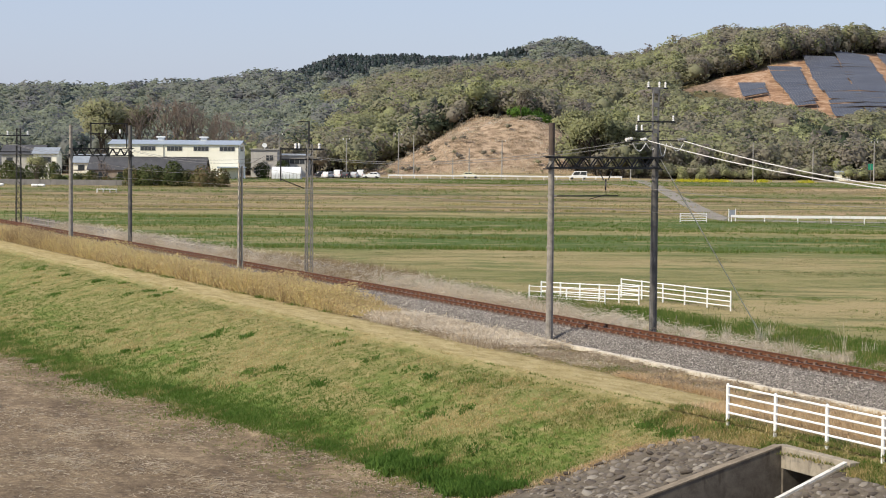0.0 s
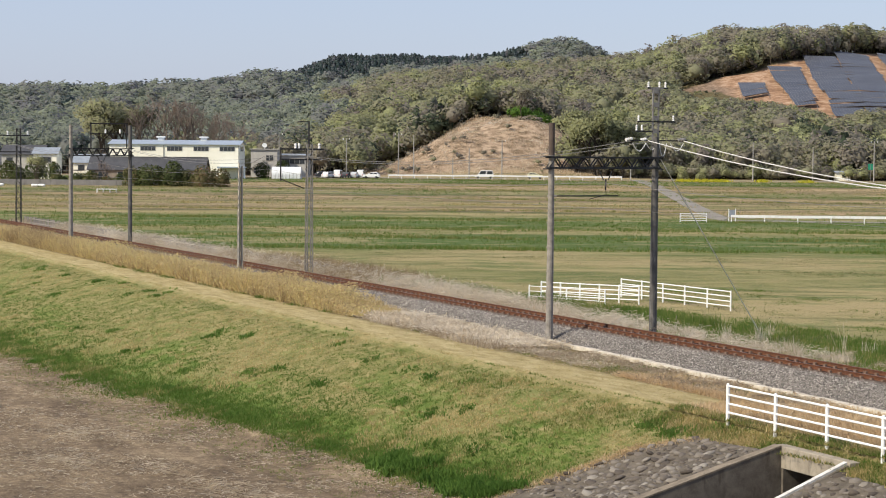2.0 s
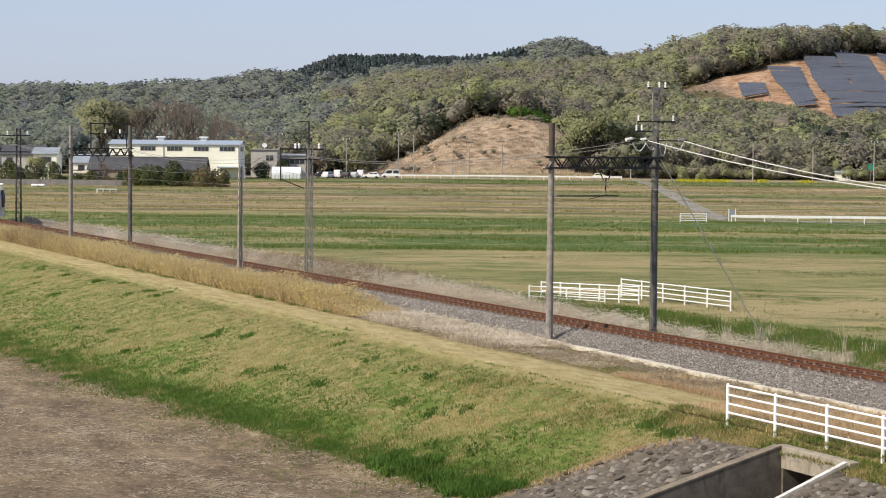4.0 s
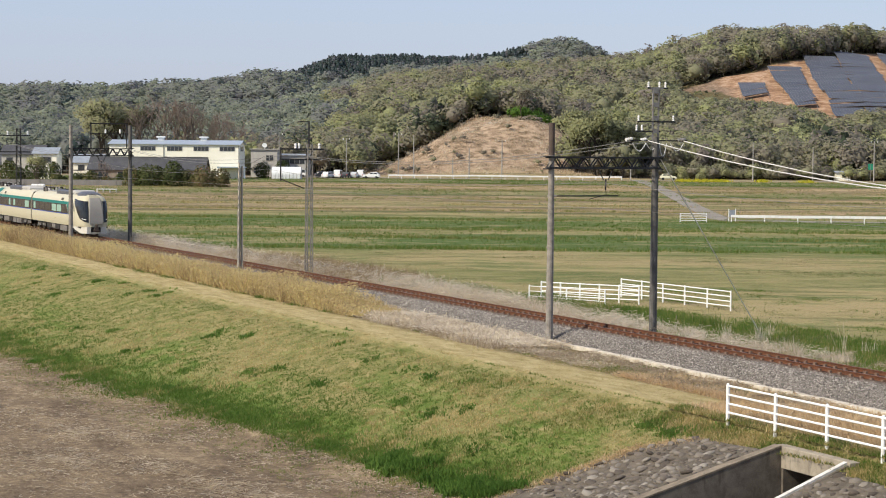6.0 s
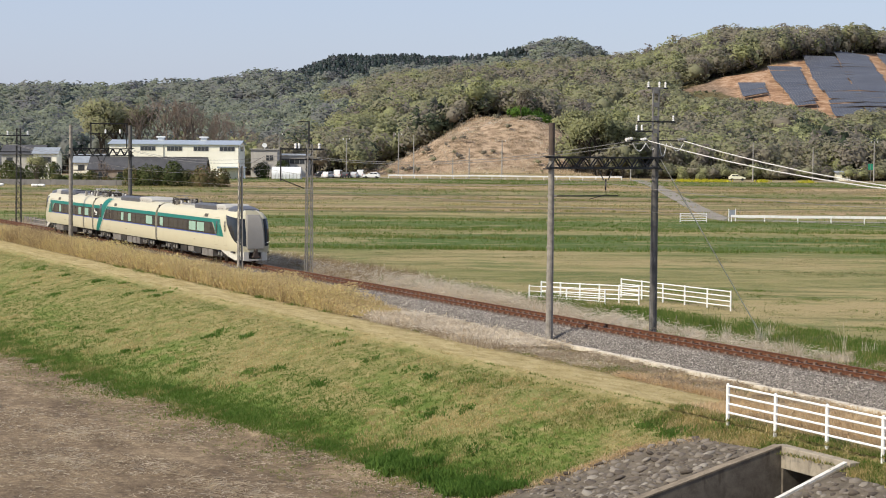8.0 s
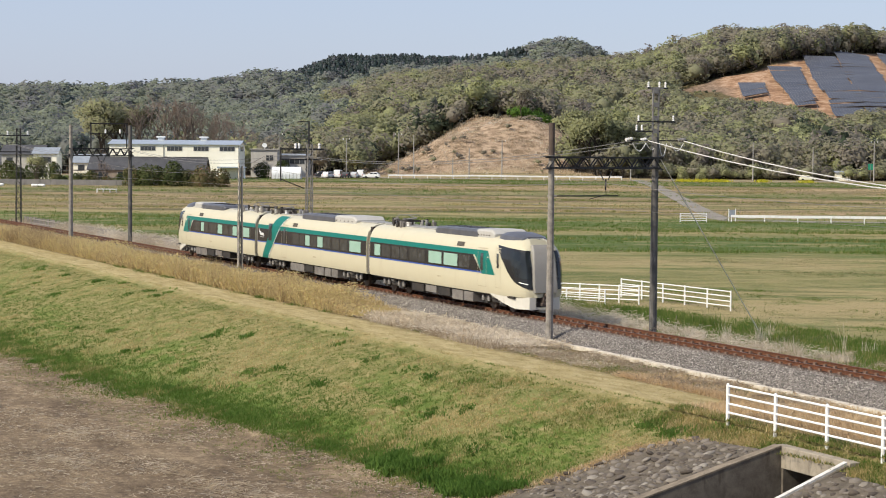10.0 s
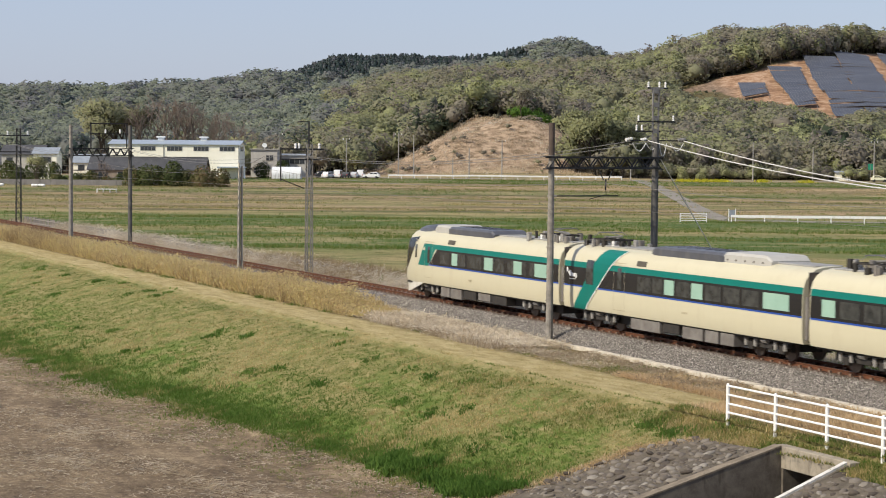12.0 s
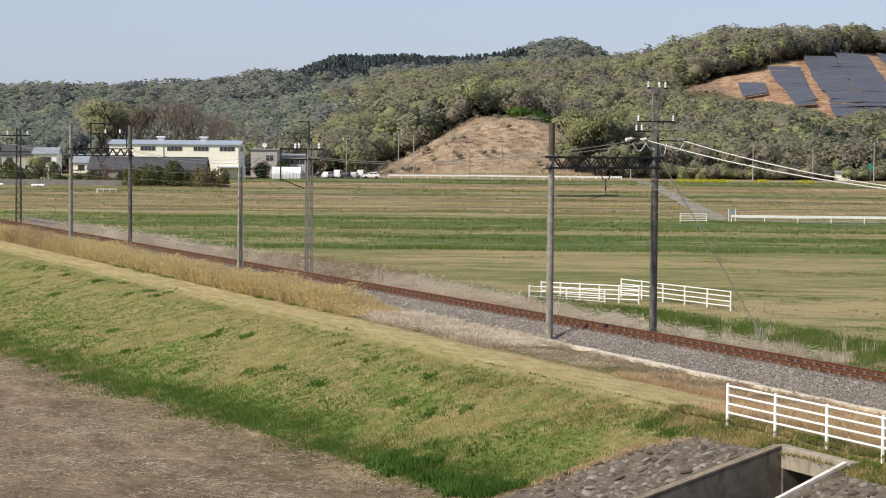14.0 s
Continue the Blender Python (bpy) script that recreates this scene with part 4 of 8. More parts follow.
def underframe(car, boxes):
    bm = bmesh.new()
    box(bm, -CAR + 0.2, -0.9, -1.25, 1.25, 0.74, 0.85)
    # Dark block added under the floor, closing the bright gap between boxes.
    box(bm, -CAR + 0.8, -1.6, -0.80, 0.80, 0.36, 0.75)
    part("underframe", bm, M_UNDER, car)
    for u0, u1, z0, bright in boxes:
        for side in (-1, 1):
            bm = bmesh.new()
            box(bm, -u1, -u0, -0.35, 0.35, z0, 0.76)
            if bright:
                for k in range(1, 3):
                    x = -u1 + (u1 - u0) * k / 3
                    box(bm, x - 0.015, x + 0.015, side * 0.35 - 0.012, side * 0.35 + 0.012, z0 + 0.03, 0.74)
            part("equipment_box", bm, M_BOXES if bright else M_UNDER, car, "dusty grey equipment box" if bright else "dark equipment box", bevel=0.02).location = (0, side * 0.95, 0)


def rounded_unit(x0, x1, hw, z0, z1, r=0.12):
    bm = bmesh.new()
    sec = [(-hw, z0), (-hw, z1 - r), (-hw + r * 0.6, z1 - r * 0.15), (-hw * 0.4, z1), (hw * 0.4, z1), (hw - r * 0.6, z1 - r * 0.15), (hw, z1 - r), (hw, z0)]
    rings = []
    for x, s in ((x0, 0.55), (x0 + 0.25, 0.92), (x0 + 0.5, 1.0), (x1 - 0.5, 1.0), (x1 - 0.25, 0.92), (x1, 0.55)):
        rings.append([bm.verts.new((x, y * (0.85 + 0.15 * s), z0 + (z - z0) * s)) for y, z in sec])
    for c, d in zip(rings, rings[1:]):
        for k in range(len(sec)):
            j = (k + 1) % len(sec)
            bm.faces.new((c[k], c[j], d[j], d[k]))
    bm.faces.new(rings[0][::-1]), bm.faces.new(rings[-1])
    bmesh.ops.recalc_face_normals(bm, faces=bm.faces[:])
    return bm


def roof_gear(car, dark, white, nose):
    bm = bmesh.new()
    lo = 3.2 if nose else 0.4
    box(bm, -CAR + 0.3, -lo, -0.62, 0.62, 3.60, 3.715)
    part("roof_walk", bm, M_ROOF, car, "grey ribbed roof panel", bevel=0.02)
    for u0, u1 in dark:
        part("roof_housing", rounded_unit(-u1, -u0, 0.98, 3.5, 3.92), M_ROOFBOX, car, "dark blue-grey roof equipment housing")
        for k in range(7):
            bm = bmesh.new()
            x = -u1 + (u1 - u0) * (k + 1) / 8
            box(bm, x - 0.012, x + 0.012, -0.55, 0.55, 3.90, 3.935)
            part("housing_rib", bm, M_UNDER, car)
    for u0, u1 in white:
        part("air_conditioner", rounded_unit(-u1, -u0, 0.96, 3.5, 3.97), M_ACWHITE, car, "pale rounded air conditioning unit")
        for k in range(5):
            bm = bmesh.new()
            rod(bm, (-u1 + 0.5 + k * (u1 - u0 - 1.0) / 4, -0.985, 3.66), (-u1 + 0.5 + k * (u1 - u0 - 1.0) / 4, -0.95, 3.66), 0.04, seg=8)
            part("vent_port", bm, M_LINE, car)


def pantograph(car, u):
    bm = bmesh.new()
    for y in (-0.55, 0.55):
        box(bm, -u - 1.1, -u + 1.1, y - 0.04, y + 0.04, 3.92, 3.98)
    for x in (-u - 1.1, -u, -u + 1.1):
        box(bm, x - 0.04, x + 0.04, -0.55, 0.55, 3.92, 3.98)
    part("pantograph_frame", bm, M_UNDER, car, "dark pantograph base frame")
    for x in (-0.95, 0.95):
        for y in (-0.55, 0.55):
            bm = bmesh.new()
            insulator(bm, (-u + x, y, 3.70), (-u + x, y, 3.93), 0.09)
            part("pantograph_insulator", bm, M_PORC, car, "white roof insulator")
    bm = bmesh.new()
    k, t = 4.12, 4.24
    rod(bm, (-u - 0.9, 0, 4.0), (-u + 0.75, 0, k), 0.04, seg=6)
    rod(bm, (-u + 0.75, 0, k), (-u - 0.35, 0, t), 0.022, seg=6)
    for dx in (-0.16, 0.16):
        rod(bm, (-u - 0.35 + dx, -0.55, t + 0.02), (-u - 0.35 + dx, 0.55, t + 0.02), 0.018, seg=6)
    for sgn in (-1, 1):
        rod(bm, (-u - 0.35, sgn * 0.55, t + 0.02), (-u - 0.35, sgn * 0.82, t - 0.14), 0.015, seg=6)
    part("pantograph_arm", bm, M_WIRE, car, "folded pantograph arm")
    for k in range(30):
        bm = bmesh.new()
        x, y = -u + random.uniform(-1.9, 1.9), random.uniform(-0.85, 0.85)
        s = random.uniform(0.05, 0.14)
        box(bm, x - s, x + s, y - s * 0.7, y + s * 0.7, 3.55, 3.82 + random.uniform(0.0, 0.26))
        part("roof_fitting", bm, (M_SILVER, M_UNDER, M_BOXES)[k % 3], car, "small switch box on the roof", bevel=0.015)


def panes(car, us, blinds, nose):
    """Windows in the dark band, some with pale blinds drawn."""
    for k, (u0, u1) in enumerate(us):
        for side in (-1, 1):
            bm = bmesh.new()
            slab(bm, [(u0, 1.98), (u1, 1.98), (u1, 2.60), (u0, 2.60)], side, nose, 0.014)
            drawn = blinds[k] if side < 0 else 0
            part("blind" if drawn == 2 else "window_pane", bm, M_BLIND if drawn == 2 else M_PANE, car, "window with pale mint blind drawn" if drawn == 2 else "")
            if drawn == 1:
                bm = bmesh.new()
                slab(bm, [(u0 + 0.05, 2.24), ((u0 + u1) / 2, 2.24), ((u0 + u1) / 2, 2.58), (u0 + 0.05, 2.58)], side, nose, 0.018)
                part("blind", bm, M_BLIND, car, "half-drawn pale mint blind")


def side_bands(car, nose, u0, u1, slant):
    """Teal stripe, dark band and blue line along both sides."""
    us = np.linspace(u0 - slant, u1, 24)
    for side in (-1, 1):
        bm = bmesh.new()
        if nose:
            slab(bm, [(u0 - slant, 1.87), (u1, 1.87), (u1, 2.69), (u0 + 0.05, 2.69)], side, nose, 0.008, 3)
        else:
            slab(bm, [(u0, 1.87), (u1, 1.87), (u1, 2.69), (u0, 2.69)], side, nose, 0.008, 3)
        part("window_band", bm, M_BAND, car, "glossy dark window band")
        bm = bmesh.new()
        strip(bm, us if nose else np.linspace(u0, u1, 8), [(0, 2.69), (30, 2.69)], [(0, 2.94), (30, 2.94)], side, nose, 0.008, 2)
        part("teal_stripe", bm, M_TEAL, car, "teal stripe along the windows")
        bm = bmesh.new()
        slab(bm, [(u0 - slant, 1.81), (u1, 1.81), (u1, 1.875), (u0 - slant, 1.875)], side, nose, 0.008)
        part("blue_line", bm, M_BLUE, car, "thin blue line under the windows")


def door(car, u0, u1, z0, z1, side, nose, win):
    bm = bmesh.new()
    w = 0.018
    for q in ([(u0, z0), (u0 + w, z0), (u0 + w, z1), (u0, z1)], [(u1 - w, z0), (u1, z0), (u1, z1), (u1 - w, z1)], [(u0, z0), (u1, z0), (u1, z0 + w), (u0, z0 + w)], [(u0, z1 - w), (u1, z1 - w), (u1, z1), (u0, z1)]):
        slab(bm, q, side, nose, 0.013)
    ob = part("door", bm, M_SEAM, car, "flush passenger door outline")
    bm = bmesh.new()
    slab(bm, [(win[0], win[2]), (win[1], win[2]), (win[1], win[3]), (win[0], win[3])], side, nose, 0.016)
    part("door_window", bm, M_PANE, ob)
    bm = bmesh.new()
    slab(bm, [(u0 - 0.05, z1 + 0.07), (u1 + 0.05, z1 + 0.07), (u1 + 0.05, z1 + 0.10), (u0 - 0.05, z1 + 0.10)], side, nose, 0.02)
    part("rain_gutter", bm, M_SEAM, ob)


def end_car(train, name, label, blinds):
    car = part(name, car_body(True), M_CREAM, train, label, True)
    side_bands(car, True, 5.3, CAR - 0.05, 1.05)
    for side in (-1, 1):
        bm = bmesh.new()
        slab(bm, [(2.75, 1.78), (4.25, 1.78), (5.35, 2.94), (3.6, 2.94)], side, True, 0.007, 3)
        part("teal_panel", bm, M_TEAL, car, "slanted teal panel round the door")
        bm = bmesh.new()
        slab(bm, [(4.22, 1.80), (4.27, 1.80), (5.37, 2.70), (5.32, 2.70)], side, True, 0.011, 2)
        part("pale_edge", bm, M_SILVER, car, "pale slanted edging")
        door(car, 3.72, 4.75, 1.16, 2.96, side, True, (4.1, 4.42, 1.95, 2.80))
        door(car, 2.12, 2.66, 1.18, 3.02, side, True, (2.28, 2.52, 2.15, 2.85))
        # wrap-round windscreen: dark surround, then glass
        us = [0.02, 0.06, 0.12, 0.2, 0.35, 0.55, 0.8, 1.1, 1.4, 1.7, 2.0, 2.3, 2.55]
        lo = [(0.0, 1.22), (0.35, 1.34), (0.8, 1.52), (1.2, 1.80), (1.6, 2.20), (2.0, 2.66), (2.55, 3.26)]
        hi = [(0.0, 3.08), (1.0, 3.16), (2.55, 3.27)]
        bm = bmesh.new()
        strip(bm, us, lo, hi, side, True, 0.012, 8)
        part("windscreen_surround", bm, M_BAND, car, "glossy black wrap-round windscreen surround")
        bm = bmesh.new()
        us = [0.04, 0.08, 0.12, 0.2, 0.35, 0.55, 0.8, 1.05]
        strip(bm, us, [(0, 1.72), (0.7, 1.80), (1.05, 2.05)], [(0, 2.98), (1.05, 3.06)], side, True, 0.022, 6)
        part("windscreen", bm, M_SCREEN, car, "raked side windscreen glass")
        bm = bmesh.new()
        slab(bm, [(0.10, 1.46), (0.55, 1.55), (0.55, 1.585), (0.10, 1.495)], side, True, 0.026)
        part("marker_lamp", bm, M_LAMP, car, "thin white marker lamp strip")
        # destination display and small builder's plate
        bm = bmesh.new()
        slab(bm, [(6.6, 3.02), (7.5, 3.02), (7.5, 3.24), (6.6, 3.24)], side, True, 0.012)
        part("display", bm, M_LINE, car, "dark destination display")
        bm = bmesh.new()
        for k in range(3):
            slab(bm, [(9.4 + k * 0.16, 1.30), (9.51 + k * 0.16, 1.30), (9.51 + k * 0.16, 1.38), (9.4 + k * 0.16, 1.38)], side, True, 0.012)
        part("plate_mark", bm, M_SEAM, car, "small unreadable marking")
    cuts = [(5.75, 7.05), (7.25, 9.0), (9.3, 11.0), (11.5, 12.5), (12.6, 13.6), (14.0, 15.0), (15.1, 16.1), (16.4, 17.6), (17.9, 18.75)]
    panes(car, cuts, blinds, True)
    # gangway door on the nose, dome over it
    bm = bmesh.new()
    pts = [(0.56, 1.08), (0.60, 1.4), (0.57, 2.2), (0.48, 3.1), (0.42, 3.36)]
    L = [bm.verts.new((-lean(0, z, True) + 0.10, -y, z)) for y, z in pts]
    R = [bm.verts.new((-lean(0, z, True) + 0.10, y, z)) for y, z in pts]
    L2 = [bm.verts.new((-lean(0, z, True) - 0.10, -y - 0.10, z)) for y, z in pts]
    R2 = [bm.verts.new((-lean(0, z, True) - 0.10, y + 0.10, z)) for y, z in pts]
    for k in range(4):
        bm.faces.new((L[k], R[k], R[k + 1], L[k + 1])), bm.faces.new((L2[k], L[k], L[k + 1], L2[k + 1])), bm.faces.new((R[k], R2[k], R2[k + 1], R[k + 1]))
    bm.faces.new((L[4], R[4], R2[4], L2[4])), bm.faces.new((L2[0], R2[0], R[0], L[0]))
    bmesh.ops.recalc_face_normals(bm, faces=bm.faces[:])
    part("gangway_door", bm, M_NOSE, car, "grey metal gangway door on the nose", True)
    bm = bmesh.new()
    rings = []
    for u, hw, z in ((0.75, 0.50, 3.55), (1.1, 0.72, 3.72), (1.7, 0.90, 3.86), (2.5, 0.98, 3.92), (3.2, 0.95, 3.90), (3.5, 0.85, 3.72)):
        rings.append([bm.verts.new((-u - (0.35 if u < 1 else 0.1), hw * c, (3.36 if u < 1 else 3.46) + (z - (3.36 if u < 1 else 3.46)) * s)) for c, s in ((-1.0, 0.0), (-0.9, 0.6), (-0.5, 0.95), (0, 1.0), (0.5, 0.95), (0.9, 0.6), (1.0, 0.0))])
    for c, d in zip(rings, rings[1:]):
        for k in range(6):
            bm.faces.new((c[k], c[k + 1], d[k + 1], d[k]))
    bm.faces.new(rings[0][::-1]), bm.faces.new(rings[-1])
    bmesh.ops.recalc_face_normals(bm, faces=bm.faces[:])
    part("nose_dome", bm, M_ROOFBOX, car, "dark glossy dome above the cab", True)
    for k in range(8):
        bm = bmesh.new()
        ball(bm, (-1.17, -0.42 + k * 0.12, 3.62), 0.03, 1)
        part("head_lamp", bm, M_LAMP, car, "small round head lamp under the dome")
    # skirt and coupler
    bm = bmesh.new()
    rings = []
    for u, y in ((3.3, 1.38), (2.0, 1.30), (1.0, 1.16), (0.35, 0.95), (0.12, 0.78)):
        zb = 0.80 - 0.54 * min(1.0, (3.3 - u) / 2.1)
        rings.append(((-u, y), zb))
    for side in (-1, 1):
        for t0 in (0.0, -0.08):
            g = [[bm.verts.new((x, side * (y + t0), zb)), bm.verts.new((x, side * (y + t0), 0.86))] for (x, y), zb in rings]
            for c, d in zip(g, g[1:]):
                bm.faces.new((c[0], d[0], d[1], c[1]))
        box(bm, -0.55, -0.10, min(side * 0.45, side * 0.80), max(side * 0.45, side * 0.80), 0.26, 0.84)
    box(bm, -0.5, -0.12, -0.5, 0.5, 0.26, 0.36)
    part("skirt", bm, M_SKIRT, car, "white plough-shaped nose skirt")
    bm = bmesh.new()
    box(bm, -1.0, -0.30, -0.48, 0.48, 0.38, 1.0)
    part("coupler_pocket", bm, M_RUBBER, car)
    bm = bmesh.new()
    box(bm, -0.5, 0.10, -0.16, 0.16, 0.58, 0.86)
    rod(bm, (-0.1, 0.02, 0.95), (0.16, 0.02, 0.95), 0.12, seg=10)
    box(bm, -0.05, 0.16, -0.26, 0.26, 0.44, 0.60)
    part("coupler", bm, M_WHEEL, car, "dark steel automatic coupler", bevel=0.03)
    roof_gear(car, [(5.6, 11.3)], [(3.9, 6.2)], True)
    pantograph(car, 16.9)
    bogie(car, 3.35), bogie(car, 16.6)
    underframe(car, [(5.6, 6.7, 0.28, True), (6.85, 8.2, 0.26, True), (8.5, 10.0, 0.34, False), (10.3, 11.7, 0.40, True), (12.0, 13.6, 0.34, False)])
    return car


def mid_car(train):
    car = part("centre_car", car_body(False), M_CREAM, train, "cream centre car with broad slanted teal stripe", True)
    side_bands(car, False, 0.03, CAR - 0.03, 0.0)
    for side in (-1, 1):
        # the broad slanted stripe, edged in white, up to the roof
        bm = bmesh.new()
        strip_q = [(17.45, 0.84), (18.6, 0.84), (16.05, 3.55), (14.25, 3.55)]
        slab(bm, strip_q, side, False, 0.030, 44)
        part("slanted_stripe", bm, M_TEAL, car, "broad slanted teal stripe from sole to roof")
        bm = bmesh.new()
        slab(bm, [(17.39, 0.84), (17.46, 0.84), (14.27, 3.55), (14.20, 3.55)], side, False, 0.034, 44)
        part("stripe_edge", bm, M_WHITE, car, "white stripe edging")
        bm = bmesh.new()
        slab(bm, [(16.62, 1.98), (17.3, 1.98), (17.3, 3.05), (16.62, 3.05)], side, False, 0.040, 6)
        part("door_window", bm, M_PANE, car, "tall dark window in the stripe")
        door(car, 13.75, 14.75, 1.02, 2.98, side, False, (14.05, 14.4, 1.95, 2.85))
        bm = bmesh.new()
        slab(bm, [(12.0, 3.02), (12.85, 3.02), (12.85, 3.24), (12.0, 3.24)], side, False, 0.012)
        part("display", bm, M_LINE, car, "dark destination display")
        # the maker's mark as plain white shapes
        bm = bmesh.new()
        for u, z, w, h in ((19.12, 2.44, 0.10, 0.20), (18.98, 2.34, 0.10, 0.14), (18.80, 2.26, 0.16, 0.26), (18.60, 2.24, 0.14, 0.17), (18.42, 2.24, 0.14, 0.17), (18.25, 2.20, 0.12, 0.20)):
            slab(bm, [(u, z), (u + w, z), (u + w, z + h), (u, z + h)], side, False, 0.016)
        slab(bm, [(18.35, 2.12), (18.95, 2.12), (18.95, 2.15), (18.35, 2.15)], side, False, 0.016)
        part("mark", bm, M_WHITE, car, "small white mark on the dark band")
        bm = bmesh.new()
        for k in range(3):
            slab(bm, [(8.4 + k * 0.16, 1.30), (8.51 + k * 0.16, 1.30), (8.51 + k * 0.16, 1.38), (8.4 + k * 0.16, 1.38)], side, False, 0.012)
        part("plate_mark", bm, M_SEAM, car, "small unreadable marking")
    cuts = [(0.9, 2.7), (3.0, 4.2), (4.4, 5.6), (5.8, 7.0), (7.2, 8.1), (8.2, 9.3), (9.5, 10.3), (10.45, 11.3), (11.4, 12.6)]
    panes(car, cuts, [2, 0, 0, 0, 2, 0, 2, 0, 0], False)
    roof_gear(car, [(6.2, 12.3)], [(3.0, 6.6)], False)
    pantograph(car, 17.4)
    bogie(car, 3.0), bogie(car, 16.6)
    underframe(car, [(5.0, 6.0, 0.28, True), (6.2, 7.2, 0.28, True), (7.4, 9.0, 0.28, True), (9.3, 10.6, 0.38, False), (10.9, 13.4, 0.30, True)])
    return car


def gangway(train, x):
    bm = bmesh.new()
    for k in range(4):
        box(bm, x - 0.22 + k * 0.12, x - 0.14 + k * 0.12, -1.18, 1.18, 0.9, 3.50)
    box(bm, x - 0.25, x + 0.25, -1.05, 1.05, 0.95, 3.40)
    part("gangway", bm, M_RUBBER, train, "dark folded gangway bellows")
    for side in (-1, 1):
        bm = bmesh.new()
        box(bm, x - 0.13, x + 0.06, side * 1.36 - 0.03, side * 1.36 + 0.03, 1.0, 2.60)
        part("gap_guard", bm, M_BOXES, train, "grey guard between cars", bevel=0.02)


def build_train():
    train = empty("train", pose(-65.1, 0, 0), "cream three-car express train with teal stripes", "train")
    front = end_car(train, "end_car", "cream end car with raked black windscreen", [0, 2, 2, 0, 0, 0, 0, 0, 2])
    front.location = (-1.5, 0, 0)
    rear = end_car(train, "end_car", "cream end car with raked black windscreen", [0] * 9)
    rear.rotation_euler = (0, 0, math.pi)
    rear.location = (-61.1, 0, 0)
    # blinds on the rear car's other side
    for k, (u0, u1) in enumerate([(7.3, 8.0), (11.3, 12.3), (14.7, 15.6), (17.0, 18.3)]):
        bm = bmesh.new()
        slab(bm, [(u0, 1.98), (u1, 1.98), (u1, 2.60), (u0, 2.60)], 1, True, 0.018)
        part("blind", bm, M_BLIND, rear, "window with pale mint blind drawn")
    mid = mid_car(train)
    mid.location = (-21.52, 0, 0)
    gangway(train, -21.3)
    gangway(train, -41.3)
    return train


TRAIN = build_train()


# ---------------------------------------------------------------- fences, culvert
M_FENCE = worn("white_fence_paint", (0.80, 0.80, 0.78), (0.74, 0.74, 0.72), 3.0, 0.4, 0, 0, (0.55, 0.50, 0.43))
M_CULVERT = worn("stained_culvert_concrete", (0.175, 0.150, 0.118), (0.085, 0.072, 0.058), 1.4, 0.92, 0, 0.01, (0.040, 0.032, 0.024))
M_HEAD = worn("streaked_headwall", (0.36, 0.315, 0.245), (0.25, 0.215, 0.165), 1.6, 0.92, 0, 0.01, (0.075, 0.060, 0.045))
M_COPING = worn("pale_coping", (0.62, 0.60, 0.56), (0.50, 0.48, 0.44), 3.0, 0.85, 0, 0.005, (0.30, 0.27, 0.22))
M_MORTAR = worn("stone_bed_mortar", (0.140, 0.116, 0.088), (0.080, 0.067, 0.051), 3.0, 0.95, 0, 0.02, (0.09, 0.08, 0.05))
n_ = Nodes("cobble_stone")
v_ = n_.math("ADD", n_.math("MULTIPLY", n_.rnd(), 0.7), n_.math("MULTIPLY", n_.noise(n_.pos, 7.0, 5), 0.3))
n_.bump(n_.noise(n_.pos, 30.0, 4), 0.01)
M_COBBLE = n_.done(n_.ramp(v_, [(0.12, (0.060, 0.048, 0.038)), (0.45, (0.130, 0.110, 0.092)), (0.72, (0.185, 0.162, 0.135)), (0.92, (0.290, 0.265, 0.228))]), 0.85, 0, 0.2)


def gz(x, y):
    return float(ground_z(np.array([x]), np.array([y]))[0])


def pipe_fence(pts, h, rails, label, group, post_r=0.045, rail_r=0.030, low=0.22, sink=0.2):
    """White pipe fence along a run of ground points, one post at each."""
    f = empty("pipe_fence", pose(*pts[0]), label, "fence", group)
    o = Vector(pts[0])
    for p in pts:
        bm = bmesh.new()
        q = Vector(p) - o
        rod(bm, q - Vector((0, 0, sink)), q + Vector((0, 0, h + 0.03)), post_r, seg=10)
        ball(bm, q + Vector((0, 0, h + 0.03)), post_r, 1)
        part("post", bm, M_FENCE, f)
    for p, q in zip(pts, pts[1:]):
        for k in range(rails):
            z = low + (h - low) * k / (rails - 1)
            bm = bmesh.new()
            rod(bm, Vector(p) - o + Vector((0, 0, z)), Vector(q) - o + Vector((0, 0, z)), rail_r, seg=8)
            part("rail", bm, M_FENCE, f)
    return f


def build_fences():
    g = "white pipe fences by the track"
    pipe_fence([(-56.3 + 2.78 * k, -9.55, -0.62) for k in range(5)], 1.12, 4, "white four-rail pipe fence above the culvert", g, 0.06, 0.036, 0.27)
    a0, a1 = Vector((-114.4, 18.0, -1.30)), Vector((-102.6, 18.8, -1.32))
    pipe_fence([tuple(a0.lerp(a1, k / 5)) for k in range(6)], 1.15, 4, "white four-rail pipe fence at the field edge", g, 0.05, 0.034, 0.3)
    a0, a1 = Vector((-113.2, 11.8, -1.25)), Vector((-108.3, 15.9, -1.30))
    pipe_fence([tuple(a0.lerp(a1, k / 5)) for k in range(6)], 1.10, 4, "short white pipe fence meeting the longer one", g, 0.05, 0.034, 0.3)
    a0, a1 = Vector((-112.0, 10.4, -1.28)), Vector((-106.9, 12.86, -1.32))
    pipe_fence([tuple(a0.lerp(a1, k / 2)) for k in range(3)], 1.0, 3, "low thin-railed pipe fence among tall weeds", g, 0.045, 0.022, 0.4)


build_fences()


def wing_top(y):
    """Height of the left wing wall's top along the slope."""
    return float(np.interp(-y, [10.3, 14.94, 18.5], [-0.82, -2.10, -3.05]))


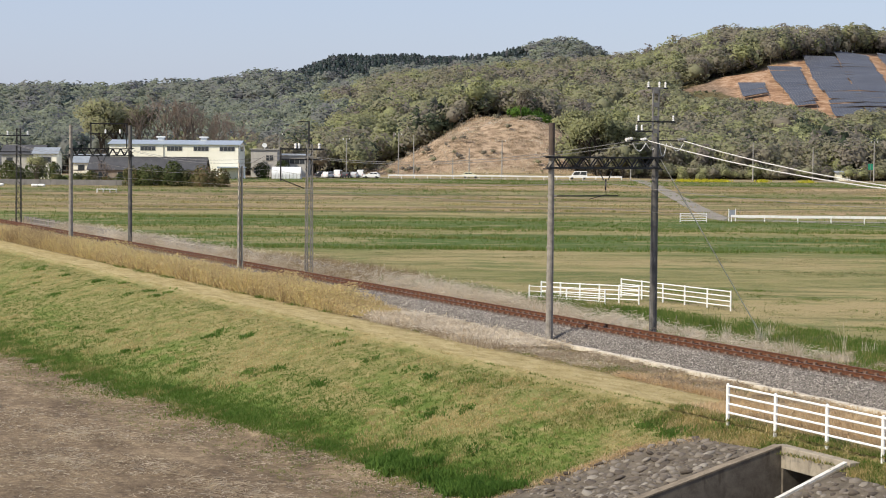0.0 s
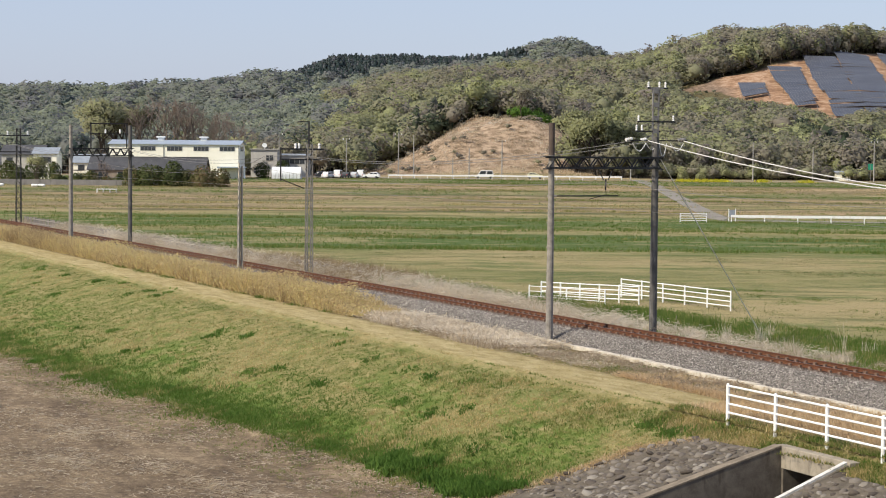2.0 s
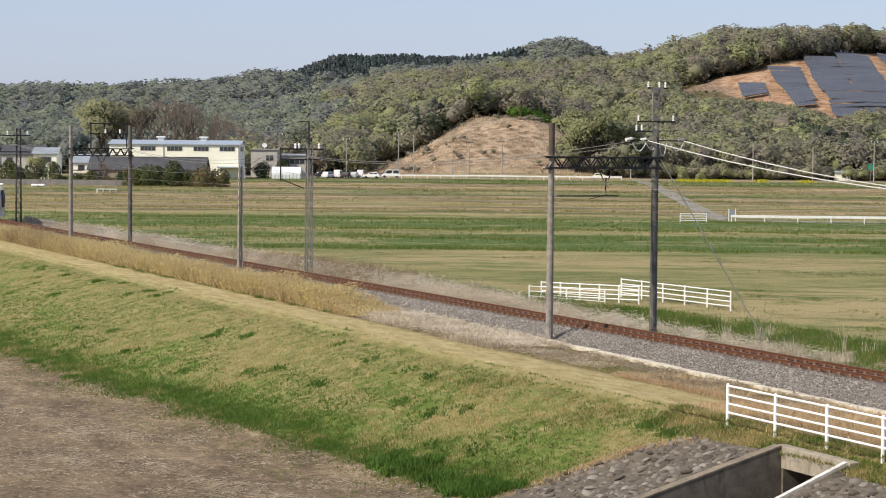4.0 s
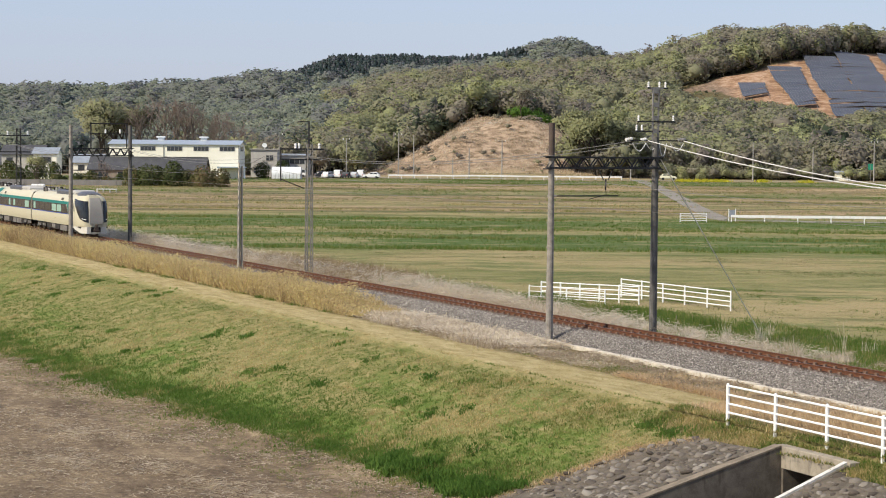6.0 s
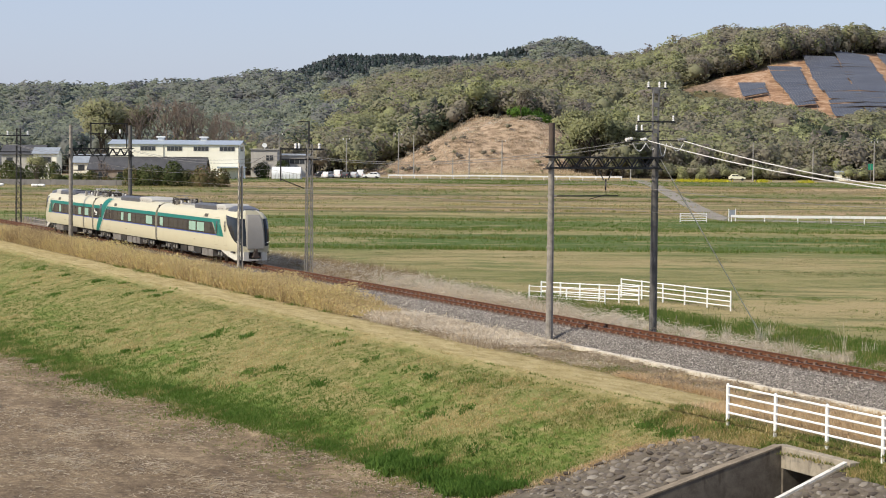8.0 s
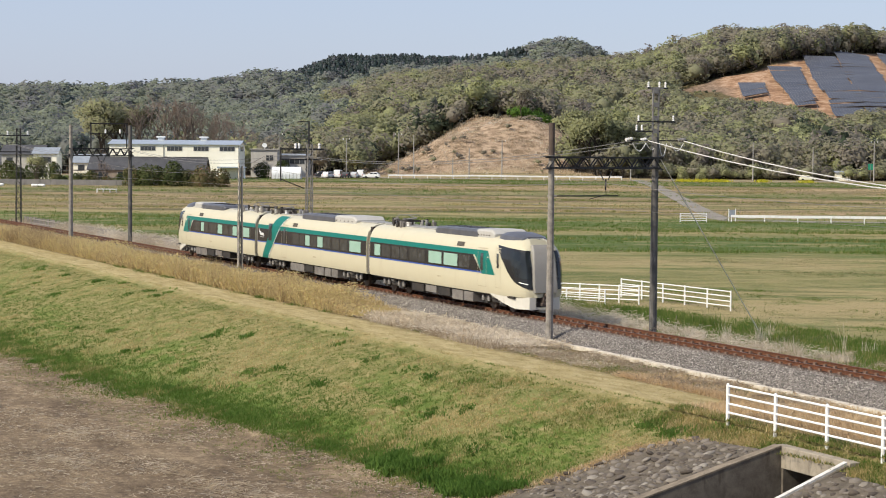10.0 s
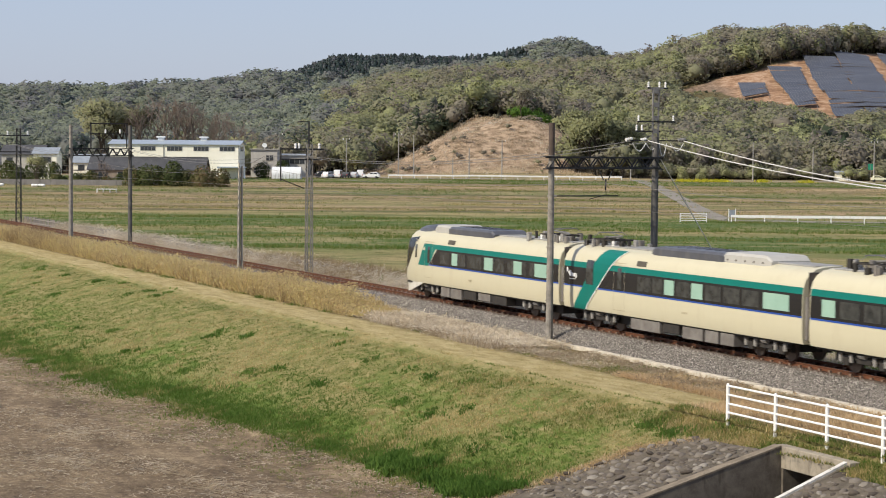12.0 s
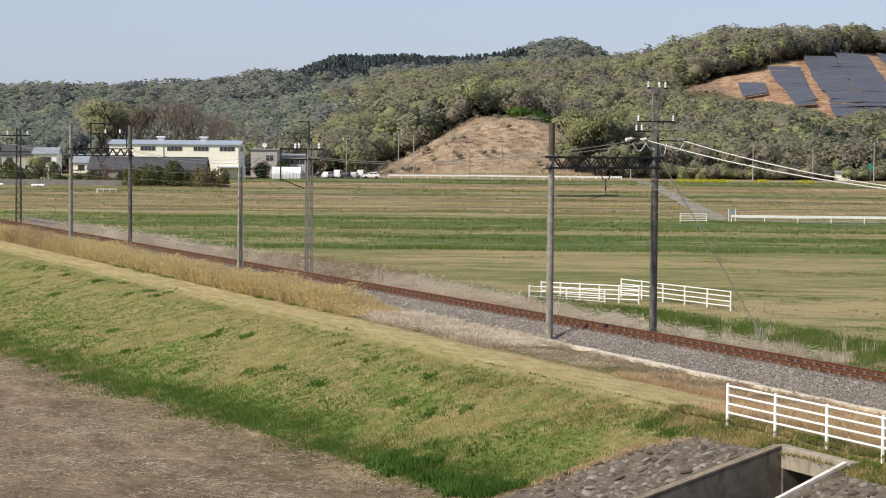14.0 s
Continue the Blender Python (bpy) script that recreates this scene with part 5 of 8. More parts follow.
def build_culvert():
    o = Vector((-50.4, -10.3, -0.85))
    c = empty("culvert", pose(*o), "concrete box culvert with splayed stained wing walls", "culvert")

    def wall(name, x0, x1, prof, mat, label):
        bm = bmesh.new()
        rings = [[bm.verts.new(Vector((x, y, z)) - o) for y, z in prof] for x in (x0, x1)]
        for k in range(len(prof)):
            j = (k + 1) % len(prof)
            bm.faces.new((rings[0][k], rings[0][j], rings[1][j], rings[1][k]))
        bm.faces.new(rings[0][::-1]), bm.faces.new(rings[1])
        bmesh.ops.recalc_face_normals(bm, faces=bm.faces[:])
        part(name, bm, mat, c, label, bevel=0.015)

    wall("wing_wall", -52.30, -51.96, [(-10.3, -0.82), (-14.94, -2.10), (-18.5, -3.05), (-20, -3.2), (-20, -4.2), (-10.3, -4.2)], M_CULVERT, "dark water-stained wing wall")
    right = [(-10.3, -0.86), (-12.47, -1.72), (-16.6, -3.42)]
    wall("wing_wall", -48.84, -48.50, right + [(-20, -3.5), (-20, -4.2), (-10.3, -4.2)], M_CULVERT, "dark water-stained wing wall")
    bm = bmesh.new()
    for (y0, z0), (y1, z1) in zip(right, right[1:]):
        bar(bm, Vector((-48.67, y0, z0 + 0.03)) - o, Vector((-48.67, y1, z1 + 0.03)) - o, 0.17, 0.07)
    part("coping", bm, M_COPING, c, "pale coping along the wing wall")
    # Left wall top: lighter strip added, its lit edge put into the colour.
    bm = bmesh.new()
    left = [(-10.33, -0.80), (-14.94, -2.08), (-18.5, -3.03), (-20.0, -3.18)]
    for (y0, z0), (y1, z1) in zip(left, left[1:]):
        bar(bm, Vector((-52.13, y0, z0)) - o, Vector((-52.13, y1, z1)) - o, 0.37, 0.05)
    part("coping", bm, worn("lit_wall_top", (0.250, 0.205, 0.150), (0.150, 0.122, 0.090), 2.5, 0.92, 0, 0.01, (0.08, 0.065, 0.05)), c, "grey-brown top of the wing wall, coloured lighter as if sunlit")
    bm = bmesh.new()
    box(bm, -1.95, 1.95, -0.02, 0.35, -0.62, 0.05)
    part("headwall", bm, M_HEAD, c, "streaked grey concrete headwall", bevel=0.02)
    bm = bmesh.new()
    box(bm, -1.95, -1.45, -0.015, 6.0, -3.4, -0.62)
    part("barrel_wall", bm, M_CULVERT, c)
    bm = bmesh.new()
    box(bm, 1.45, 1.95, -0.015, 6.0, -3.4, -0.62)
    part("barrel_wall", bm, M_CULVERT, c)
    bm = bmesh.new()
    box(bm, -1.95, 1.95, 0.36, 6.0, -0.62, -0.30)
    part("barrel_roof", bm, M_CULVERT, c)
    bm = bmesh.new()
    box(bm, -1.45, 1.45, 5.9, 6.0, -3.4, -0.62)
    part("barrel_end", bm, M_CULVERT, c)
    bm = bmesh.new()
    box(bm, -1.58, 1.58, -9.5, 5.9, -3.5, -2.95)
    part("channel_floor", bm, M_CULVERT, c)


build_culvert()


def cobble_mesh(seed):
    rng = random.Random(seed)
    bm = bmesh.new()
    bmesh.ops.create_icosphere(bm, subdivisions=1, radius=1.0)
    for v in bm.verts:
        v.co *= rng.uniform(0.72, 1.12)
    me = bpy.data.meshes.new("stone")
    bm.to_mesh(me)
    bm.free()
    me.polygons.foreach_set("use_smooth", np.ones(len(me.polygons), bool))
    me.materials.append(M_COBBLE)
    return me


def build_pitching():
    """Stone pitching on the bank either side of the culvert."""
    shapes = [cobble_mesh(k) for k in range(9)]
    rng = random.Random(11)
    for x_in, outer, lab in ((-52.30, ((10.75, -56.0), (12.0, -57.6), (14.5, -58.6), (17.5, -59.6)), "rough stone pitching on the slope beside the wing wall"),
                             (-48.50, ((10.75, -45.5), (12.0, -44.5), (14.5, -43.5), (17.5, -42.5)), "rough stone pitching on the slope beside the wing wall")):
        th = tagged(new("stone_pitching"), lab, "stone pitching", kind="structure")
        left = x_in < -50

        def top(x, y):
            g = gz(min(x, -52.35) if left else max(x, -48.4), y)
            return g + max(0.0, wing_top(y) - g - 0.05) * math.exp(-((x - x_in) / 2.2) ** 2) if left else g

        def rim(y):
            return float(np.interp(-y, [q[0] for q in outer], [q[1] for q in outer]))

        bm = bmesh.new()
        rows = []
        for i in range(15):
            y = -10.75 - 6.75 * i / 14
            rows.append([bm.verts.new((x_in + (rim(y) - x_in) * k / 10, y, top(x_in + (rim(y) - x_in) * k / 10, y) + 0.05)) for k in range(11)])
        for c, d in zip(rows, rows[1:]):
            for k in range(10):
                bm.faces.new((c[k], c[k + 1], d[k + 1], d[k]))
        bmesh.ops.recalc_face_normals(bm, faces=bm.faces[:])
        part("bed", bm, M_MORTAR, th, "earthy mortar between the stones")
        count, y = 0, -10.9
        while y > -17.4:
            x = min(x_in, rim(y)) + 0.12
            while x < max(x_in, rim(y)) - 0.08 and count < 298:
                s = rng.choice((rng.uniform(0.08, 0.13), rng.uniform(0.13, 0.21)))
                xx, yy = x + rng.uniform(-0.06, 0.06), y + rng.uniform(-0.10, 0.10)
                if rng.random() < 0.93:
                    ob = new("stone", rng.choice(shapes))
                    ob.parent = th
                    ob.location = (xx, yy, top(xx, yy) + 0.035)
                    ob.scale = (s * rng.uniform(0.9, 1.5), s * rng.uniform(0.7, 1.1), s * rng.uniform(0.45, 0.70))
                    ob.rotation_euler = (0.4, rng.uniform(-0.3, 0.3), rng.uniform(0, 6.28))
                    count += 1
                x += s * 2.1
            y -= 0.30


build_pitching()


# ---------------------------------------------------------------- far side: placed by camera-aligned axes to fit the view
TURN = math.degrees(math.atan2(CA, SA))


def fp(a, b, z=None, dz=0.0, rz=0.0):
    """A pose in the fields: its x runs along breadth, its y away along depth."""
    x, y = xy(a, b)
    return pose(x, y, (gz(x, y) if z is None else z) + dz, 0, 0, TURN + rz)


M_WALLW = worn("cream_white_cladding", (0.86, 0.83, 0.70), (0.83, 0.80, 0.67), 0.6, 0.6, 0, 0, (0.74, 0.71, 0.59))
M_METALROOF = worn("blue_grey_sheet_roof", (0.42, 0.47, 0.53), (0.36, 0.41, 0.46), 0.5, 0.4, 0.3, 0, (0.30, 0.32, 0.34))
M_GLASS = worn("dark_window_glass", (0.030, 0.034, 0.038), (0.050, 0.055, 0.060), 1.0, 0.08, 0, 0, None, 0.6)
M_TILE = worn("dark_grey_roof", (0.075, 0.075, 0.078), (0.055, 0.055, 0.058), 0.7, 0.6, 0, 0.02, (0.11, 0.105, 0.10))
M_TILE2 = worn("pale_grey_roof", (0.28, 0.31, 0.35), (0.22, 0.25, 0.28), 0.7, 0.6, 0, 0.02, (0.18, 0.18, 0.18))
M_BEIGE = worn("grey_beige_render", (0.46, 0.44, 0.40), (0.38, 0.36, 0.33), 0.7, 0.85, 0, 0, (0.30, 0.28, 0.25))
M_WOODWALL = worn("weathered_house_wall", (0.30, 0.25, 0.20), (0.22, 0.18, 0.14), 0.8, 0.85, 0, 0, (0.14, 0.12, 0.10))
M_SHEET = worn("white_greenhouse_film", (0.72, 0.74, 0.74), (0.64, 0.66, 0.66), 0.8, 0.4, 0, 0, (0.5, 0.5, 0.5))
M_ROADS = worn("grey_asphalt", (0.265, 0.240, 0.200), (0.215, 0.195, 0.165), 0.4, 0.9, 0, 0.01, (0.17, 0.15, 0.12))
M_BLOCK = worn("concrete_block_wall", (0.23, 0.22, 0.205), (0.17, 0.165, 0.155), 0.9, 0.9, 0, 0.01, (0.12, 0.11, 0.10))


def gable_roof(bm, w, d, z, rise, over=0.4, t=0.12):
    """Ridge along x."""
    for s in (0, 1):
        y0, y1 = (-over, d / 2) if s == 0 else (d + over, d / 2)
        z0 = z - rise * over / (d / 2)
        q = [(-over, y0, z0), (w + over, y0, z0), (w + over, y1, z + rise), (-over, y1, z + rise)]
        lo = [bm.verts.new(p) for p in q]
        hi = [bm.verts.new((p[0], p[1], p[2] + t)) for p in q]
        bm.faces.new(lo[::-1]), bm.faces.new(hi)
        for k in range(4):
            j = (k + 1) % 4
            bm.faces.new((lo[k], lo[j], hi[j], hi[k]))
    bmesh.ops.recalc_face_normals(bm, faces=bm.faces[:])


def gable_walls(bm, w, d, z, rise):
    f = [bm.verts.new(p) for p in ((0, 0, -0.5), (w, 0, -0.5), (w, d, -0.5), (0, d, -0.5), (0, 0, z), (w, 0, z), (w, d, z), (0, d, z), (0, d / 2, z + rise), (w, d / 2, z + rise))]
    for k in ((0, 1, 5, 4), (2, 3, 7, 6), (1, 2, 6, 9, 5), (3, 0, 4, 8, 7), (0, 3, 2, 1)):
        bm.faces.new([f[i] for i in k])
    bmesh.ops.recalc_face_normals(bm, faces=bm.faces[:])


def window(parent, x0, x1, z0, z1, n=1, y=0.0, sidewall=None):
    bm = bmesh.new()
    if sidewall is None:
        box(bm, x0 - 0.06, x1 + 0.06, y - 0.06, y + 0.05, z0 - 0.06, z1 + 0.06)
    else:
        box(bm, sidewall - 0.05, sidewall + 0.06, x0 - 0.06, x1 + 0.06, z0 - 0.06, z1 + 0.06)
    win = part("window", bm, M_BEIGE, parent)
    for k in range(n):
        u0, u1 = x0 + (x1 - x0) * k / n + 0.05, x0 + (x1 - x0) * (k + 1) / n - 0.05
        bm = bmesh.new()
        if sidewall is None:
            box(bm, u0, u1, y - 0.09, y - 0.04, z0, z1)
        else:
            box(bm, sidewall + 0.04, sidewall + 0.09, u0, u1, z0, z1)
        part("pane", bm, M_GLASS, win)


def house(name, a, b, w, d, z, rise, wall_m, roof_m, label, wins=(), base=None, rz=0.0, cat="house"):
    h = empty(name, fp(a, b, base, rz=rz), label, cat)
    bm = bmesh.new()
    gable_walls(bm, w, d, z, rise)
    part("wall", bm, wall_m, h)
    bm = bmesh.new()
    gable_roof(bm, w, d, z, rise)
    part("roof", bm, roof_m, h)
    for q in wins:
        window(h, *q)
    return h


def build_buildings():
    hall = house("factory_hall", 466, -75.5, 29.3, 13.0, 7.7, 0.9, M_WALLW, M_METALROOF, "long cream-white factory hall with low metal roof",
                 [(7.0, 10.4, 6.3, 7.2, 4), (13.0, 16.4, 6.3, 7.2, 4), (19.0, 22.4, 6.3, 7.2, 4), (24.9, 28.3, 6.3, 7.2, 4), (14.5, 16.2, 1.0, 2.6, 2)], 0.7, cat="building")
    for y0 in (3.0, 5.4, 7.8):
        window(hall, y0, y0 + 1.6, 6.3, 7.3, 1, sidewall=29.3)
    for x in (10.8, 20.6):
        bm = bmesh.new()
        box(bm, x - 0.7, x + 0.7, 5.9, 7.1, 8.4, 9.2)
        box(bm, x - 1.0, x + 1.0, 5.6, 7.4, 9.2, 9.55)
        part("roof_vent", bm, M_SHEET, hall, "pale box roof ventilator", bevel=0.05)
    for x in (12.2, 29.15):
        bm = bmesh.new()
        rod(bm, (x, -0.1, 0), (x, -0.1, 7.6), 0.08, seg=8)
        part("downpipe", bm, M_BEIGE, hall)
    bm = bmesh.new()
    box(bm, 24.6, 31.0, -3.2, 0.0, 2.5, 2.8)
    for x in (24.8, 30.8):
        box(bm, x, x + 0.2, -3.1, -2.9, -0.4, 2.5)
    part("canopy", bm, M_METALROOF, hall, "lean-to canopy by the hall")
    for x in (1.0, 2.7, 4.4):
        bm = bmesh.new()
        box(bm, x, x + 1.1, -0.05, -0.01, 5.05, 5.2)
        box(bm, x + 0.45, x + 0.6, -0.05, -0.01, 5.2, 5.85)
        box(bm, x + 0.1, x + 1.0, -0.05, -0.01, 5.75, 5.88)
        part("sign_bars", bm, M_IRON, hall, "dark wall lettering shown as bars")
    sh = house("long_farmhouse", 430, -74.0, 24.0, 9.0, 2.6, 2.5, M_WOODWALL, M_TILE, "long low house with dark grey roof", [(2, 4, .6, 2), (6, 9, .6, 2, 2), (12, 14, .6, 2), (17, 20, .6, 2, 2)], 0.5)
    bm = bmesh.new()
    box(bm, -0.3, 24.3, 4.2, 4.8, 5.0, 5.25)
    part("ridge", bm, M_TILE, sh)
    house("annex_house", 440, -79.0, 6.0, 7.0, 3.9, 1.6, M_WALLW, M_TILE2, "small white-walled house with pale grey roof", [(1, 2.4, 2.2, 3.3), (3.5, 5, 2.2, 3.3)], 0.5)
    off = house("office_block", 492, -46.0, 6.3, 8.0, 6.6, 0.05, M_BEIGE, M_BEIGE, "grey-beige two-storey block beside the hall", [(0.8, 2.0, 1.0, 2.2), (3.6, 5.4, 4.0, 5.2, 2)], 0.8, cat="building")
    bm = bmesh.new()
    for k in range(7):
        box(bm, -0.2 + k * 0.5, 0.35 + k * 0.5, -1.2, -0.1, 2.0 + k * 0.3, 2.15 + k * 0.3)
    bar(bm, (-0.2, -1.2, 3.0), (3.4, -1.2, 5.0), 0.08, 0.08)
    part("outside_stair", bm, M_IRON, off, "dark steel outside stair")
    bm = bmesh.new()
    rod(bm, (3.2, 1.0, 6.5), (3.2, 1.0, 7.6), 0.05, seg=6)
    rod(bm, (3.2, 0.75, 7.6), (3.25, 0.95, 7.65), 0.62, 0.25, 14)
    part("dish_aerial", bm, M_SHEET, off, "white dish aerial on the roof")
    house("low_workshop", 500, -41.5, 8.6, 9.0, 5.2, 0.3, M_BEIGE, M_TILE2, "low grey workshop with ribbon windows", [(0.6, 7.8, 3.2, 4.3, 6)], 0.8, cat="building")
    # barrel greenhouse
    gh = empty("greenhouse", fp(470, -39.2, 0.7), "white film-covered barrel greenhouse beside the hall", "greenhouse")
    bm = bmesh.new()
    rings = []
    for x in np.linspace(0, 6.6, 9):
        rings.append([bm.verts.new((x, 2.6 - 2.6 * math.cos(math.pi * k / 10), 0.9 + 1.9 * math.sin(math.pi * k / 10))) for k in range(11)])
        rings[-1] = [bm.verts.new((x, 0, -0.4))] + rings[-1] + [bm.verts.new((x, 5.2, -0.4))]
    for c, d in zip(rings, rings[1:]):
        for k in range(12):
            bm.faces.new((c[k], d[k], d[k + 1], c[k + 1]))
    bm.faces.new(rings[0]), bm.faces.new(rings[-1][::-1])
    bmesh.ops.recalc_face_normals(bm, faces=bm.faces[:])
    part("film", bm, M_SHEET, gh, "white plastic film cover")
    for k in range(9):
        bm = bmesh.new()
        rod(bm, (0.82 * k, -0.05, -0.4), (0.82 * k, -0.05, 1.3), 0.04, seg=6)
        part("hoop", bm, M_POLE, gh)
    # houses at the far end of the line
    for a_, b_, w, d, z, r, wm, rm, lab in ((455, -97.5, 9.0, 8, 5.4, 1.9, M_BEIGE, M_TILE, "two-storey house with dark hipped roof"), (470, -108.0, 10.0, 8, 3.0, 1.9, M_WOODWALL, M_TILE, "low brown house among trees"), (445, -88.5, 5.0, 6, 5.6, 1.2, M_WALLW, M_TILE2, "narrow white two-storey house")):
        house("house", a_, b_, w, d, z, r, wm, rm, lab, [(1, 2.5, z - 1.9, z - .8), (w - 3, w - 1.2, z - 1.9, z - .8), (1, 3, .6, 1.9)], 0.6)
    sh = empty("open_shed", fp(418, -78.5, 0.45), "open carport shed with rusty sheet roof", "shed")
    for x in (0.1, 4.4):
        for y in (0.1, 3.4):
            bm = bmesh.new()
            rod(bm, (x, y, -0.4), (x, y, 2.4), 0.07, seg=6)
            part("post", bm, M_WOODWALL, sh)
    bm = bmesh.new()
    box(bm, -0.3, 4.8, -0.3, 3.8, 2.4, 2.5)
    part("roof", bm, M_TILE, sh)
    house("old_house", 560, 104, 5.5, 6, 3.2, 2.0, M_WOODWALL, M_TILE, "old dark house below the wood", [(1, 2, 1, 2)], None)
    hut = house("field_hut", 515, 98.0, 3.6, 3.0, 2.1, 0.25, M_WALLW, M_TILE2, "small white hut by the far road", [(1.5, 2.5, 0.9, 1.7)], None, cat="hut")
    # block wall in front of the houses
    wl = tagged(new("block_wall"), "low grey block wall along the farmstead", "wall", kind="structure")
    bm = bmesh.new()
    box(bm, 0, 34.0, 0, 0.2, -0.6, 0.95)
    for k in range(12):
        box(bm, k * 3.0, k * 3.0 + 0.25, -0.05, 0.25, -0.6, 1.02)
    part("wall_run", bm, M_BLOCK, wl)
    wl.matrix_world = fp(402, -88.0, 0.35)


build_buildings()


# ---------------------------------------------------------------- far road, lane, rails, cars
def ribbon(name, pts, w, mat, label, cat, lift=0.05):
    """A paved strip along field points (a, b), lying on the ground."""
    bm = bmesh.new()
    rows = []
    for k in range(len(pts) - 1):
        n = 24
        for i in range(n + (k == len(pts) - 2)):
            f = i / n
            a_, b_ = pts[k][0] + (pts[k + 1][0] - pts[k][0]) * f, pts[k][1] + (pts[k + 1][1] - pts[k][1]) * f
            da, db = pts[k + 1][0] - pts[k][0], pts[k + 1][1] - pts[k][1]
            L = math.hypot(da, db)
            na, nb = -db / L * w / 2, da / L * w / 2
            row = []
            for s in (-1, 1):
                x, y = xy(a_ + s * na, b_ + s * nb)
                row += [bm.verts.new((x, y, gz(x, y) + lift)), bm.verts.new((x, y, gz(x, y) - 0.2))]
            rows.append(row)
    for c, d in zip(rows, rows[1:]):
        bm.faces.new((c[0], c[2], d[2], d[0])), bm.faces.new((c[1], c[0], d[0], d[1])), bm.faces.new((c[2], c[3], d[3], d[2]))
    bmesh.ops.recalc_face_normals(bm, faces=bm.faces[:])
    return tagged(part(name, bm, mat), label, cat, kind="structure")


def guard_rail(pts, h, label, post_every=4.0, n_rail=1, bw=0.35):
    """White guard rail along field points."""
    (a0, b0), (a1, b1) = pts
    x0, y0 = xy(a0, b0)
    g = empty("guard_rail", pose(x0, y0, gz(x0, y0)), label, "guard rail", "white guard rails")
    o = Vector((x0, y0, gz(x0, y0)))
    L = math.hypot(a1 - a0, b1 - b0)
    n = int(L / post_every)
    tops = []
    for k in range(n + 1):
        f = k / n
        x, y = xy(a0 + (a1 - a0) * f, b0 + (b1 - b0) * f)
        p = Vector((x, y, gz(x, y))) - o
        tops.append(p)
        bm = bmesh.new()
        rod(bm, p - Vector((0, 0, 0.2)), p + Vector((0, 0, h)), 0.07, seg=8)
        part("post", bm, M_FENCE, g)
    for r in range(n_rail):
        bm = bmesh.new()
        z = h - bw / 2 - r * 0.45
        for p, q in zip(tops, tops[1:]):
            bar(bm, p + Vector((0, 0, z)), q + Vector((0, 0, z)), 0.06, bw)
        part("beam", bm, M_FENCE, g)


ribbon("far_road", [(497, -420), (497, 420)], 7.0, M_ROADS, "grey asphalt road along the foot of the hills", "road")
ribbon("farm_lane", [(488, 45.5), (440, 44.5), (272, 37.0), (262, 120.0)], 2.8, M_ROADS, "narrow grey farm lane crossing the fields", "road", 0.08)
guard_rail([(488, -13.0), (486, 42.0)], 1.0, "white guard rail along the far road", 3.0)
guard_rail([(266, 37.2), (262, 118.0)], 1.0, "white guard rail along the farm lane", 4.2, 1, 0.34)


def build_gate():
    x0, y0 = xy(266, 30.6)
    x1, y1 = xy(266, 34.0)
    pipe_fence([(x0, y0, gz(x0, y0)), (x1, y1, gz(x1, y1))], 1.1, 4, "short white pipe barrier at the lane corner", "white pipe fences by the track", 0.06, 0.045)
    b = empty("barrier_box", fp(267, 37.0), "white framed notice stand at the lane corner", "sign")
    bm = bmesh.new()
    for x in (0, 0.85):
        rod(bm, (x, 0, -0.1), (x, 0, 1.75), 0.05, seg=8)
    part("frame", bm, M_FENCE, b)
    bm = bmesh.new()
    box(bm, 0.08, 0.78, -0.03, 0.03, 0.7, 1.6)
    part("board", bm, M_TILE2, b, "grey blank board")


build_gate()

M_PAINTS = {k: worn(k + "_car_paint", c, tuple(v * 0.92 for v in c), 1.0, 0.25, 0, 0, None, 0.5) for k, c in
            (("white", (0.78, 0.78, 0.77)), ("silver", (0.45, 0.46, 0.47)), ("dark", (0.045, 0.048, 0.055)), ("cream", (0.74, 0.72, 0.52)))}
M_TYRE = worn("tyre_rubber", (0.022, 0.022, 0.022), (0.034, 0.033, 0.032), 5.0, 0.85)
M_TAIL = worn("red_lamp_glass", (0.40, 0.02, 0.02), (0.34, 0.02, 0.02), 5.0, 0.2)


